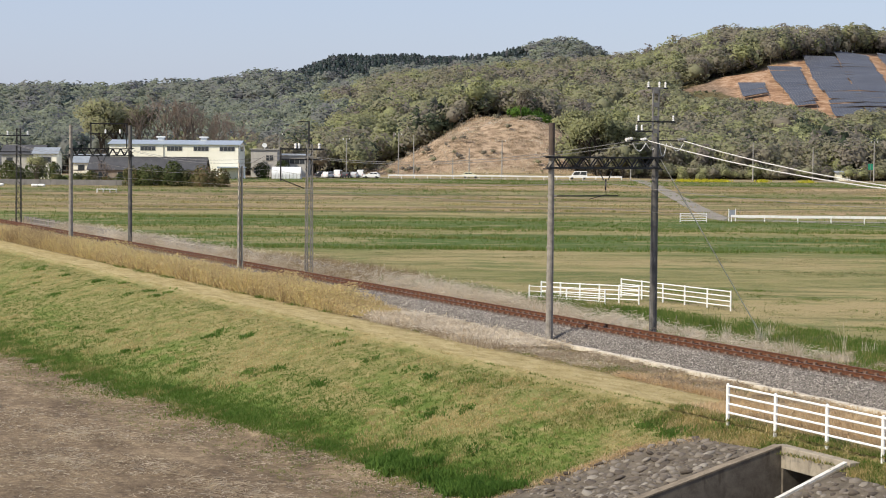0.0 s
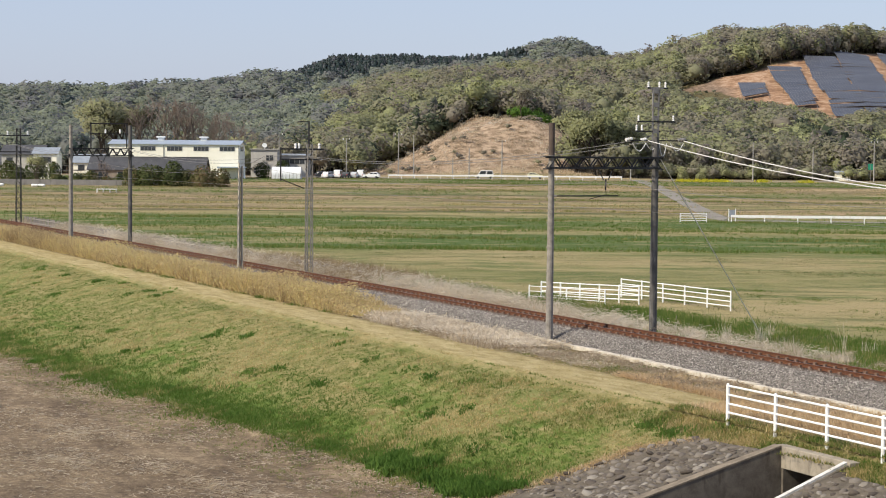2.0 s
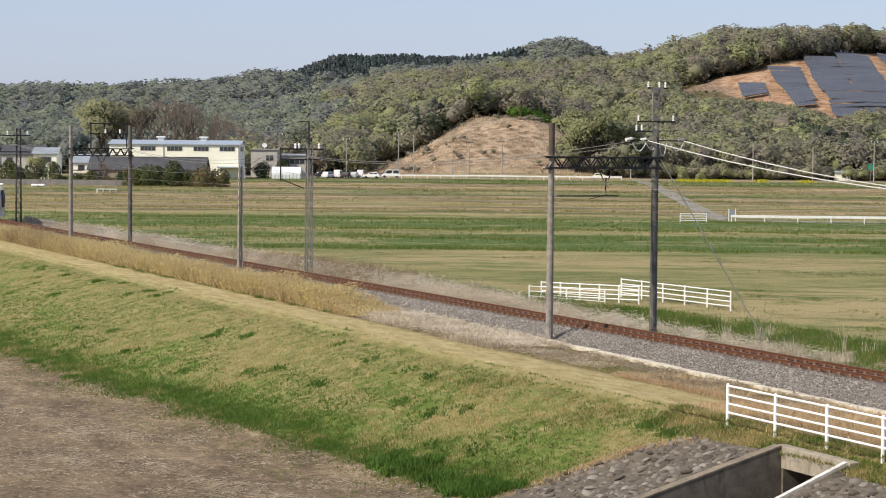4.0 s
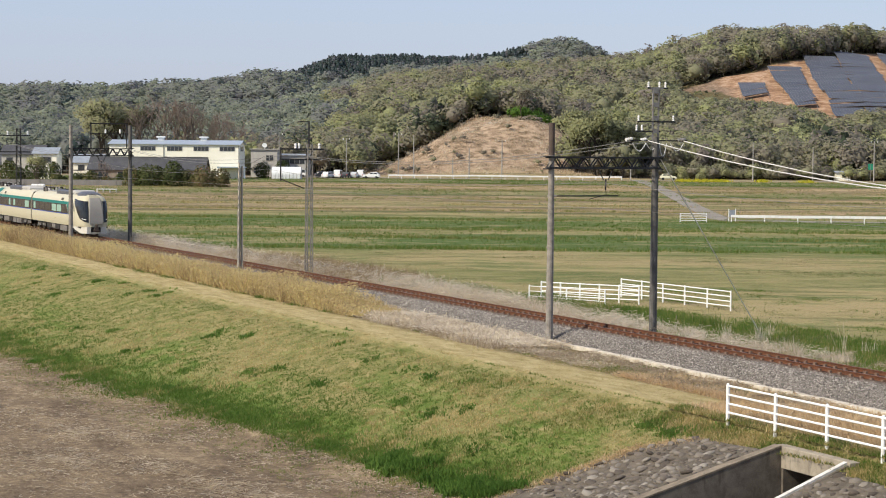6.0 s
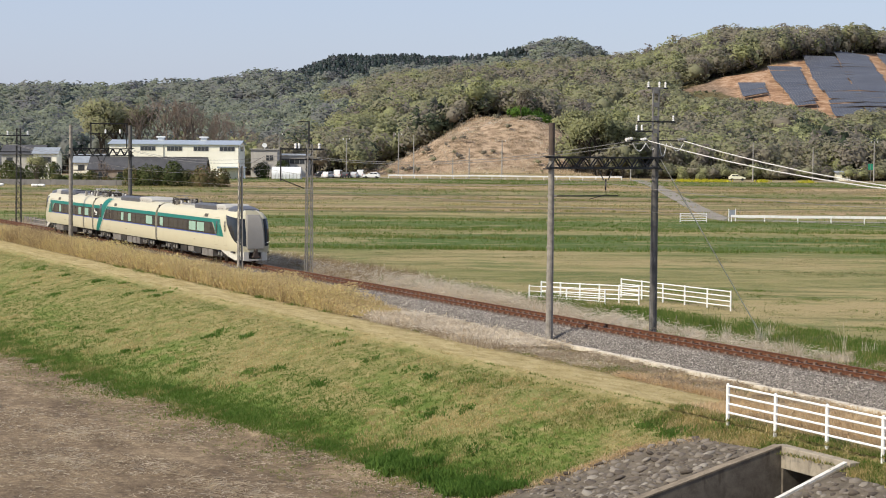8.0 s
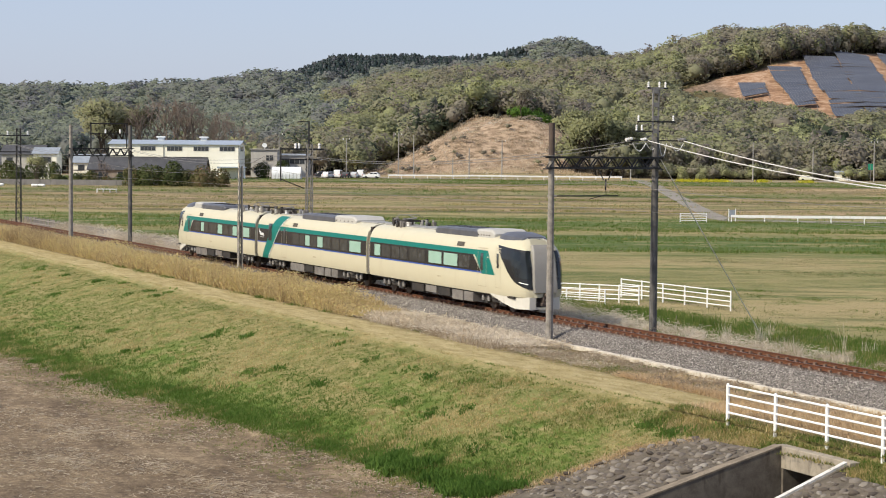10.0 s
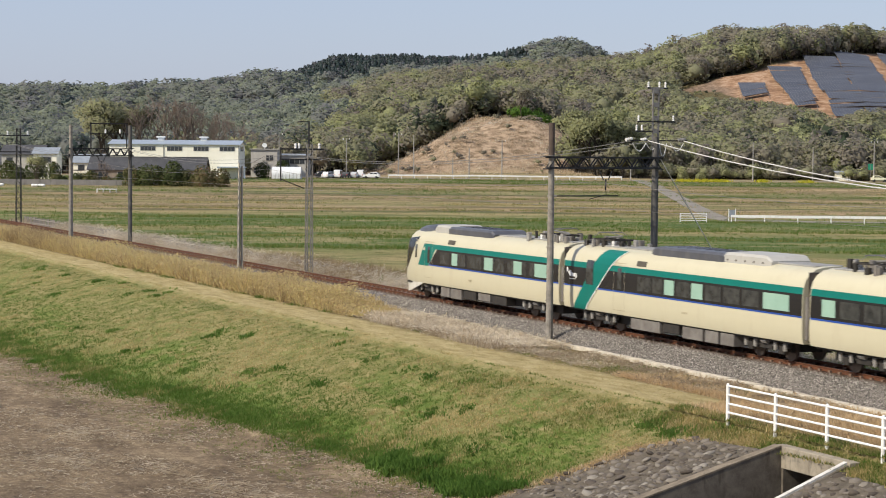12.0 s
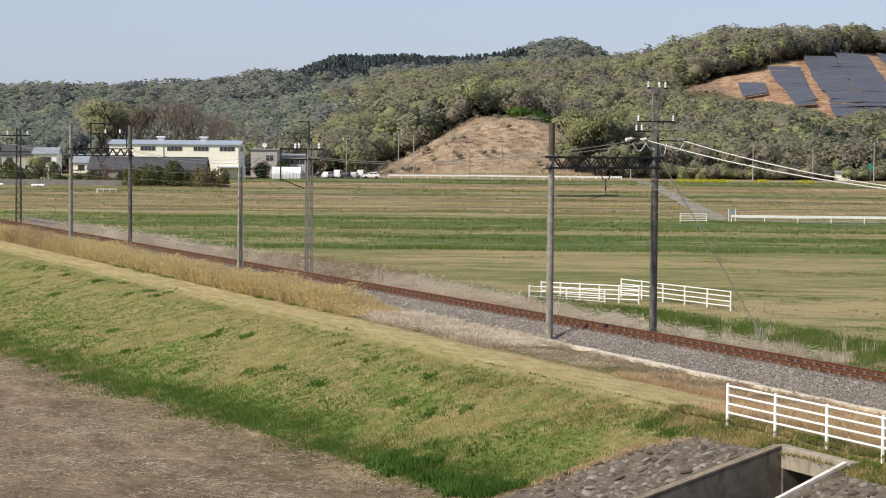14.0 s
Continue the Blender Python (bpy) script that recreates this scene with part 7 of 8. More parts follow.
    # clumps of brown brush, pale dead stems and green weeds beyond the track
    def clumps(name, count, x0, x1, y0, y1, h, tint, mat, label, size=0.5, stems=46, bend=0.45, w=0.022):
        cx, cy = rng.uniform(x0, x1, count), rng.uniform(y0, y1, count)
        m = rng.integers(stems // 2, stems * 2, count)
        r = np.repeat(rng.uniform(0.5, 1.3, count) * size, m)
        x, y = np.repeat(cx, m) + rng.normal(0, 1, m.sum()) * r, np.repeat(cy, m) + rng.normal(0, 1, m.sum()) * r * 0.7
        hh = np.repeat(rng.uniform(0.6, 1.3, count) * h, m)
        blades(name, on_ground(x, y, -0.03), hh, w, bend, np.clip(np.repeat(tint + rng.normal(0, 0.15, count), m), 0, 1), mat, label, "weeds", rng, 4, 0.08)

    clumps("brown_brush", 60, -152, -124, 4.6, 8.5, 1.15, 0.06, M_REED, "tall brown brush beyond the track", 0.7, 120, 0.65, 0.055)
    clumps("brush_leaves", 40, -150, -112, 4.8, 9.5, 0.75, 0.30, M_GRASS, "green growth among the brush beyond the track", 0.6, 90, 0.7, 0.06)
    clumps("dead_stems", 46, -140, -98, 4.4, 8.0, 0.80, 0.85, M_STRAW, "pale dead stems beyond the track", 0.6, 50, 0.7, 0.04)
    clumps("tall_weeds", 60, -123, -92, 6.2, 12.5, 0.60, 0.20, M_GRASS, "tall green weeds by the white fence", 0.7, 70, 0.6, 0.05)
    clumps("dry_tufts", 40, -104, -70, 4.4, 8.5, 0.60, 0.62, M_STRAW, "dry yellow tufts at the foot of the ballast", 0.30, 40, 0.6, 0.032)
    clumps("green_tufts", 150, -106, -62, 5.4, 15.5, 0.30, 0.18, M_GRASS, "fresh green tufts below the track", 0.9, 70, 0.8, 0.045)
    clumps("field_weeds", 60, -125, -70, 13.0, 30.0, 0.14, 0.22, M_GRASS, "green weed patches on the nearest field", 0.9, 60, 0.9, 0.05)
    clumps("plume_stalks", 7, -88, -79, 8.5, 12.0, 1.25, 0.85, M_STRAW, "tall pale plume stalks", 0.18, 7, 0.25, 0.018)
    clumps("reed_weeds", 30, -150, -98, -6.9, -6.2, 0.22, 0.10, M_GRASS, "green weeds at the foot of the reeds", 0.4, 30, 0.7, 0.03)
    clumps("verge_stems", 40, -112, -84, -5.8, -3.2, 0.48, 0.35, M_STRAW, "upright grey-brown dead stems by the ballast", 0.4, 40, 0.5, 0.016)
    clumps("verge_green", 34, -86, -60, -6.0, -3.6, 0.20, 0.22, M_GRASS, "green weeds between trough and path", 0.45, 40, 0.8, 0.03)
    # dry fringe round the stone pitching and straw heaps on the plot
    n = 2600
    y = rng.uniform(-17.5, -10.4, n)
    x = np.interp(-y, [10.4, 10.75, 12.0, 17.5], [-54.0, -56.0, -57.6, -59.6]) + rng.normal(-0.1, 0.22, n)
    blades("pitching_fringe", on_ground(x, y, -0.02), 0.13, 0.03, 0.85, np.clip(0.5 + 0.3 * rng.normal(0, 1, n), 0, 1), M_GOLD, "dry grass fringe round the stone pitching", "dead grass", rng, 5, 0.12)
    hx, hy = np.array([-80.0, -70.5, -66.0, -73.0, -62.0, -90.0]), np.array([-25.0, -24.2, -23.4, -27.0, -22.6, -27.0])
    i = rng.integers(0, 6, 420)
    x, y = hx[i] + rng.normal(0, 1.1, 420), hy[i] + rng.normal(0, 0.5, 420)
    tangle("straw_heaps", on_ground(x, y), 0.12, 0.40, 0.010, 0.2 + 0.5 * rng.random(420), M_STRAW, "scattered pale straw heaps on the brown plot", "straw", rng, 8, 0.25, 0.2)
    n = 3600
    x = rng.uniform(-90, -58, n)
    y = rng.uniform(-6.6, -3.5, n)
    k = rng.random(n) < np.clip(0.6 + 1.2 * bumps(x, y, 1.3, 9.0), 0.05, 1)
    tangle("verge_brush", on_ground(x[k], y[k]), 0.16, 0.30, 0.014, np.clip(0.10 + 0.6 * bumps(x[k], y[k], 1.2, 2.0), 0, 1), M_STRAW, "brown dead brush on the verge by the trough", "dead grass", rng, 9, 0.5, 0.2)
    # weeds in the channel mouth and bushy plants at the foot of the bank
    n = 500
    x, y = rng.normal(-51.4, 0.35, n), rng.normal(-15.6, 0.7, n)
    blades("channel_weeds", np.stack([x, y, np.full(n, -3.82)], 1), 0.45, 0.05, 0.6, 0.4 + 0.4 * rng.random(n), M_WEED, "bright green weeds in the culvert channel", "weeds", rng, 5, 0.1, True)
    cx = rng.uniform(-68.0, -58.5, 34)
    cy = toe(cx) + rng.normal(0.2, 0.35, 34)
    x, y = np.repeat(cx, 60) + rng.normal(0, 0.24, 2040), np.repeat(cy, 60) + rng.normal(0, 0.2, 2040)
    k = clear(x, y)
    blades("foot_plants", on_ground(x[k], y[k], -0.02), 0.34, 0.06, 0.7, np.repeat(rng.random(34) * 0.6, 60)[k], M_WEED, "dark leafy plants at the foot of the bank", "weeds", rng, 6, 0.05, True)
    # pale dead grass between path and ballast
    n = 9000
    x = rng.uniform(-118, -80, n)
    y = rng.uniform(-6.6, -2.9, n) + np.interp(x, [-118, -80], [0.8, -0.4])
    dens = np.clip(0.35 + 1.7 * bumps(x, y, 1.6, 3.0), 0.03, 1)
    k = rng.random(n) < dens
    blades("dead_grass", on_ground(x[k], y[k], -0.03), 0.42 * (0.5 + 0.7 * rng.random(k.sum())), 0.042, 0.8, np.clip(0.5 + 0.4 * bumps(x[k], y[k], 1.0, 5.0), 0, 1), M_STRAW, "pale flattened dead grass beside the ballast", "dead grass", rng, 7, 0.15)
    n = 7000
    x = rng.uniform(-90, -60, n)
    y = rng.uniform(-6.7, -3.75, n)
    blades("verge_weeds", on_ground(x, y, -0.02), 0.14, 0.03, 0.85, np.clip(0.72 + 0.5 * bumps(x, y, 1.2, 1.0) + rng.normal(0, 0.1, n), 0.1, 1), M_GRASS, "brownish weeds between trough and path", "weeds", rng, 6, 0.10)
    n = 8000
    x = rng.uniform(-69, -42, n)
    y = rng.uniform(-9.2, -3.75, n)
    y = np.where(x < -60, np.maximum(y, -6.6), y)
    blades("golden_grass", on_ground(x, y, -0.02), 0.24, 0.040, 0.75, np.clip(0.5 + 0.3 * bumps(x, y, 1.5, 1.0) + rng.normal(0, 0.12, n), 0, 1), M_GOLD, "golden dry grass behind the fence", "dead grass", rng, 6, 0.12)
    n = 6000
    x = rng.uniform(-60, -42, n)
    y = rng.uniform(-10.6, -9.0, n)
    blades("culvert_grass", on_ground(x, y, -0.02), 0.16, 0.042, 0.8, np.clip(0.68 + 0.5 * bumps(x, y, 0.8, 1.0) + rng.normal(0, 0.12, n), 0.1, 1), M_GRASS, "green and tan grass above the culvert", "grass", rng, 6, 0.10)
    # straw and clods on the brown plot
    n = 26000
    x = -40 - 85 * rng.random(n) ** 1.1
    y = toe(x) - 0.4 - 14 * rng.random(n) ** 1.2
    k = rng.random(n) < np.clip(0.15 + 1.5 * bumps(x, y, 1.6, 8.0), 0.05, 1)
    tangle("straw_litter", on_ground(x[k], y[k]), 0.03, 0.20, 0.011, np.clip(0.05 + 0.7 * rng.random(k.sum()), 0, 1), M_STRAW, "straw litter strewn over the brown plot", "straw", rng, 5, 0.15, 0.14)
    n = 2600
    x = -42 - 80 * rng.random(n)
    y = toe(x) - 0.2 - 3.5 * rng.random(n) ** 2
    blades("plot_grass", on_ground(x, y, -0.01), 0.10, 0.035, 0.7, np.clip(0.25 + 0.25 * rng.random(n), 0, 1), M_GRASS, "thin green grass creeping over the brown plot", "grass", rng, 6, 0.12)
    # beyond the track: dead stalks and green weeds
    n = 16000
    x = -42 - 190 * rng.random(n) ** 1.2
    y = 3.1 + 4.2 * rng.random(n) ** 1.2
    k = rng.random(n) < np.clip(0.45 + 1.6 * bumps(x, y, 2.0, 11.0), 0.04, 1)
    x, y, n = x[k], y[k], k.sum()
    tall = np.clip(0.55 + 0.9 * bumps(x, y, 2.4, 6.0), 0.12, 1.2)
    blades("far_verge_dead", on_ground(x, y, -0.04), 0.75 * tall * np.interp(x, [-160, -120, -95, -60], [1.2, 1.1, 0.7, 0.4]), 0.044, 0.75, np.clip(0.45 + 0.4 * bumps(x, y, 1.3, 2.0) + rng.normal(0, 0.1, n), 0, 1), M_STRAW, "pale dead stalks along the far side of the track", "dead grass", rng, 6, 0.20)
    n = 24000
    x = -42 - 170 * rng.random(n) ** 1.3
    y = 4.0 + 8.5 * rng.random(n) ** 1.1
    k = rng.random(n) < np.clip(0.85 + 1.2 * bumps(x, y, 3.0, 9.0), 0.15, 1)
    blades("far_verge_green", on_ground(x[k], y[k], -0.03), 0.34, 0.056, 0.7, np.clip(0.18 + 0.35 * rng.random(k.sum()), 0, 1), M_GRASS, "green weeds below the track", "grass", rng, 6, 0.18)
    # fields
    n = 60000
    a_ = 188 + 300 * rng.random(n) ** 1.15
    b_ = (rng.random(n) - 0.5) * a_ * 0.46
    x, y = xy(a_, b_)
    k = y > 9
    a_, b_, x, y = a_[k], b_[k], x[k], y[k]
    green = np.zeros(len(a_))
    aa = a_ + b_ * 0.06 + 7 * bumps(a_, b_ * 0.2, 11.0)
    for lo, hi, g in ((118, 193, 0.25), (193, 225, 0.95), (225, 243, 0.35), (243, 276, 0.9), (276, 300, 0.25), (300, 330, 0.12), (330, 366, 0.12), (366, 392, 0.4), (392, 436, 0.08), (436, 474, 0.85)):
        green = np.where((aa >= lo) & (aa < hi), g, green)
    dens = np.clip(0.55 + 0.8 * bumps(a_, b_ * 0.4, 5.0, 3.0), 0.1, 1)
    k = rng.random(len(a_)) < dens
    a_, x, y, green = a_[k], x[k], y[k], green[k]
    isg = rng.random(len(a_)) < green
    tint = np.where(isg, 0.02 + 0.26 * rng.random(len(a_)), 0.40 + 0.55 * rng.random(len(a_)))
    tall = np.where(isg, 0.26, 0.13) * np.interp(a_, [118, 480], [0.8, 1.5])
    for pick, mat, lab in ((isg, M_GRASS, "tufted green field grass"), (~isg, M_STUBBLE, "straw-coloured field stubble")):
        blades("field_grass", on_ground(x[pick], y[pick], -0.02), tall[pick], 0.035 + a_[pick] * 0.00022, 0.75, tint[pick], mat, lab, "grass", rng, 4, 0.05 + a_[pick] * 0.0009)
    # stubble on the nearest field
    n = 46000
    a_ = 68 + 124 * rng.random(n)
    b_ = -30 + 85 * rng.random(n)
    x, y = xy(a_, b_)
    k = y > 9
    x, y = x[k], y[k]
    a_, b_ = a_[k], b_[k]
    pt = 0.9 * bumps(a_, b_ * 0.35, 3.5, 2.0) + 0.5 * bumps(x, y, 1.0, 6.0) + 0.12
    blades("field_stubble", on_ground(x, y, -0.01), 0.05 + 0.12 * np.clip(-pt - 0.15, 0, 1), 0.05, 0.9, np.clip(0.62 + 0.5 * np.minimum(pt + 0.05, 0) * 3.2 + 0.55 * pt, 0.22, 1), M_STUBBLE, "brown stubble and green patches on the nearest field", "stubble", rng, 4, 0.34)
    # ridges between paddies
    for a0, g in ((190, 0.15), (214, 0.3), (237, 0.1), (268, 0.3), (300, 0.5), (322, 0.7), (346, 0.3), (368, 0.15), (392, 0.6), (413, 0.5), (437, 0.15), (474, 0.2)):
        n = 1500
        b_ = (rng.random(n) - 0.5) * a0 * 0.46
        a_ = a0 - b_ * 0.06 + 2.0 * bumps(b_, b_, 11.0, a0) + rng.normal(0, 1.0, n)
        x, y = xy(a_, b_)
        k = (y > 10) & (rng.random(n) < 0.45 + 0.9 * bumps(b_, b_, 17.0, a0 * 0.3))
        blades("paddy_ridge_grass", on_ground(x[k], y[k], -0.02), 0.42, 0.09, 0.6, np.clip(g + 0.25 * rng.random(k.sum()), 0, 1), M_GRASS, "rough grass on the ridges between the paddies", "grass", rng, 5, 0.35)
    # rape in flower by the far road
    n = 600
    b_ = np.concatenate([rng.uniform(54, 66, n // 2), rng.normal(74, 0.9, n // 10), rng.normal(84, 0.9, n // 10)])
    a_ = 478 + rng.normal(0, 2.0, len(b_))
    x, y = xy(a_, b_)
    blades("rape_flowers", on_ground(x, y), 0.75, 0.14, 0.5, rng.random(len(b_)), M_FLOWER, "yellow rape flowers along the far road", "flowers", rng, 5, 0.4)
    # rough growth on the bare knoll
    n = 15000
    a_, b_ = 512 + 80 * rng.random(n), -28 + 75 * rng.random(n)
    x, y = xy(a_, b_)
    blades("knoll_scrub", on_ground(x, y, -0.05), 0.35 + 0.35 * rng.random(n), 0.16, 0.8, np.clip(0.30 + 0.5 * bumps(a_, b_, 4.0) + 0.3 * rng.random(n), 0, 1), M_STRAW, "dry scrub on the bare knoll", "scrub", rng, 3, 0.5)


build_grass()


# ---------------------------------------------------------------- trees
def crown_shape(rng, lobes, quads, flat=1.0, bottom=0.25, conifer=False, leaf=0.036):
    """Leaf clusters of a crown, unit height, with the way each faces: boughs of several sizes round a middle."""
    mid, up = (1 + bottom) / 2, (1 - bottom) / 2
    L = rng.normal(0, 1, (lobes, 3))
    L[:, 2] = np.where(L[:, 2] < -0.9, -L[:, 2] * 0.5, L[:, 2])
    L /= np.linalg.norm(L, axis=1)[:, None]
    half = np.array([0.33 * flat, 0.33 * flat, up])
    size = rng.uniform(0.34, 0.52, lobes)
    heart = np.array([0, 0, mid]) + L * half * (1.02 - size)[:, None]
    which = rng.integers(0, lobes, quads)
    d = rng.normal(0, 1, (quads, 3)) + L[which] * 0.55
    d /= np.linalg.norm(d, axis=1)[:, None]
    P = heart[which] + d * half * (size[which] * rng.uniform(0.84, 1.10, quads))[:, None]
    whole = P - np.array([0, 0, mid - 0.12])
    if conifer:
        z = bottom + (1 - bottom) * rng.random(quads) ** 1.5
        an = rng.uniform(0, 6.28, quads)
        rr = 0.25 * (1.06 - (z - bottom) / (1 - bottom)) * rng.uniform(0.7, 1.1, quads)
        P = np.stack([np.cos(an) * rr, np.sin(an) * rr, z], 1)
        d = whole = np.stack([np.cos(an), np.sin(an), np.full(quads, 0.5)], 1)
    whole = whole / np.linalg.norm(whole, axis=1)[:, None]
    N = d * 0.65 + whole * 0.55
    N /= np.linalg.norm(N, axis=1)[:, None]
    face = N + rng.normal(0, 0.45, (quads, 3))
    face /= np.linalg.norm(face, axis=1)[:, None]
    face = np.where((face * N).sum(1)[:, None] < 0, -face, face)
    t = np.cross(face, rng.normal(0, 1, (quads, 3)))
    t /= np.linalg.norm(t, axis=1)[:, None]
    b = np.cross(face, t)
    w, h = rng.uniform(leaf * 0.6, leaf * 1.35, (2, quads, 1))
    tri = np.stack([P - t * w - b * h * 0.6, P + t * w - b * h * 0.4, P + b * h], 1)
    soft = N + rng.normal(0, 0.12, (quads, 3)) + np.array([0, 0, 0.15])
    return tri, np.repeat((soft / np.linalg.norm(soft, axis=1)[:, None])[:, None], 3, 1)


def crown_mass(rng, flat, bottom, conifer=False):
    """Crown filler, unit height, added to lighten dark gaps behind the leaf clusters."""
    bm = bmesh.new()
    bmesh.ops.create_icosphere(bm, subdivisions=1, radius=1.0)
    D = np.array([tuple(v.co) for v in bm.verts])
    F = np.array([[v.index for v in f.verts] for f in bm.faces])
    bm.free()
    mid, up = (1 + bottom) / 2, (1 - bottom) / 2
    r = rng.uniform(0.40, 0.64, len(D))[:, None]
    V = D * np.array([0.33 * flat, 0.33 * flat, up]) * r
    if conifer:
        V = D * np.array([0.21, 0.21, up * 0.8]) * np.concatenate([np.repeat(1.0 - 0.45 * D[:, 2:], 2, 1) * r, np.ones_like(r)], 1)
    return V + np.array([0, 0, mid]), F, D


def whole_crown(rng, lobes, clusters, flat, bottom, conifer=False, leaf=0.05):
    q, qn = crown_shape(rng, lobes, clusters, flat, bottom, conifer, leaf)
    V, F, D = crown_mass(rng, flat, bottom, conifer)
    return np.concatenate([q.reshape(-1, 3), V]), np.concatenate([np.arange(3 * len(q)).reshape(-1, 3), F + 3 * len(q)]), np.concatenate([qn.reshape(-1, 3), D])


def trunk_shape(h=0.55, r=0.018):
    V, F = [], []
    for k, (z, s) in enumerate(((-0.06, 1.3), (0.25, 0.9), (h, 0.35))):
        for j in range(4):
            V.append((math.cos(j * math.pi / 2) * r * s, math.sin(j * math.pi / 2) * r * s, z))
    for k in range(2):
        for j in range(4):
            p, q = k * 4 + j, k * 4 + (j + 1) % 4
            F += [(p, q, q + 4), (p, q + 4, p + 4)]
    return np.array(V), np.array(F)


def forest(name, a_, b_, h, tint, shapes, label, rng, wide=1.0, crown=None):
    """Many far trees joined: crowns of leaf clusters on tapered trunks."""
    x, y = xy(a_, b_)
    z = ground_z(x, y)
    V, T, CF, NV, base = [], [], [], [], 0
    tv, tf = trunk_shape()
    TV, TF = [], []
    which = rng.integers(0, len(shapes), len(a_))
    for s, (sh, fs, nv) in enumerate(shapes):
        i = np.nonzero(which == s)[0]
        if not len(i):
            continue
        an = rng.uniform(0, 6.28, len(i))
        c, sn = np.cos(an)[:, None], np.sin(an)[:, None]
        hh = h[i][:, None]
        wd = hh * wide * rng.uniform(0.85, 1.25, len(i))[:, None]
        X = (sh[None, ..., 0] * c - sh[None, ..., 1] * sn) * wd + x[i][:, None]
        Y = (sh[None, ..., 0] * sn + sh[None, ..., 1] * c) * wd + y[i][:, None]
        Z = sh[None, ..., 2] * hh + z[i][:, None]
        V.append(np.stack([X, Y, Z], -1).reshape(-1, 3))
        NV.append(np.stack([nv[None, :, 0] * c - nv[None, :, 1] * sn, nv[None, :, 0] * sn + nv[None, :, 1] * c, np.broadcast_to(nv[None, :, 2], (len(i), len(nv)))], -1).reshape(-1, 3))
        T.append(np.repeat(tint[i], len(sh)))
        CF.append((fs[None] + base + (len(sh) * np.arange(len(i)))[:, None, None]).reshape(-1, 3))
        base += len(sh) * len(i)
    for k in range(len(a_)):
        TV.append(tv * h[k] + np.array([x[k], y[k], z[k]]))
    V, T, CF = np.concatenate(V), np.concatenate(T), np.concatenate(CF)
    nq = len(CF)
    TV = np.concatenate(TV)
    TFs = (tf[None] + (12 * np.arange(len(a_)))[:, None, None]).reshape(-1, 3) + len(V)
    F = np.concatenate([CF, TFs])
    mi = np.concatenate([np.zeros(nq, int), np.ones(len(TFs), int)])
    ob = new(name, mesh_from(name, np.concatenate([V, TV]), F, (crown or M_CROWN, M_BARK), mi, tint=np.concatenate([T, np.zeros(len(TV))]), smooth_shade=True, normals=np.concatenate([*NV, np.tile(tv * np.array([50.0, 50.0, 0.0]), (len(a_), 1))])))
    return tagged(ob, label, "woodland", kind="stuff")


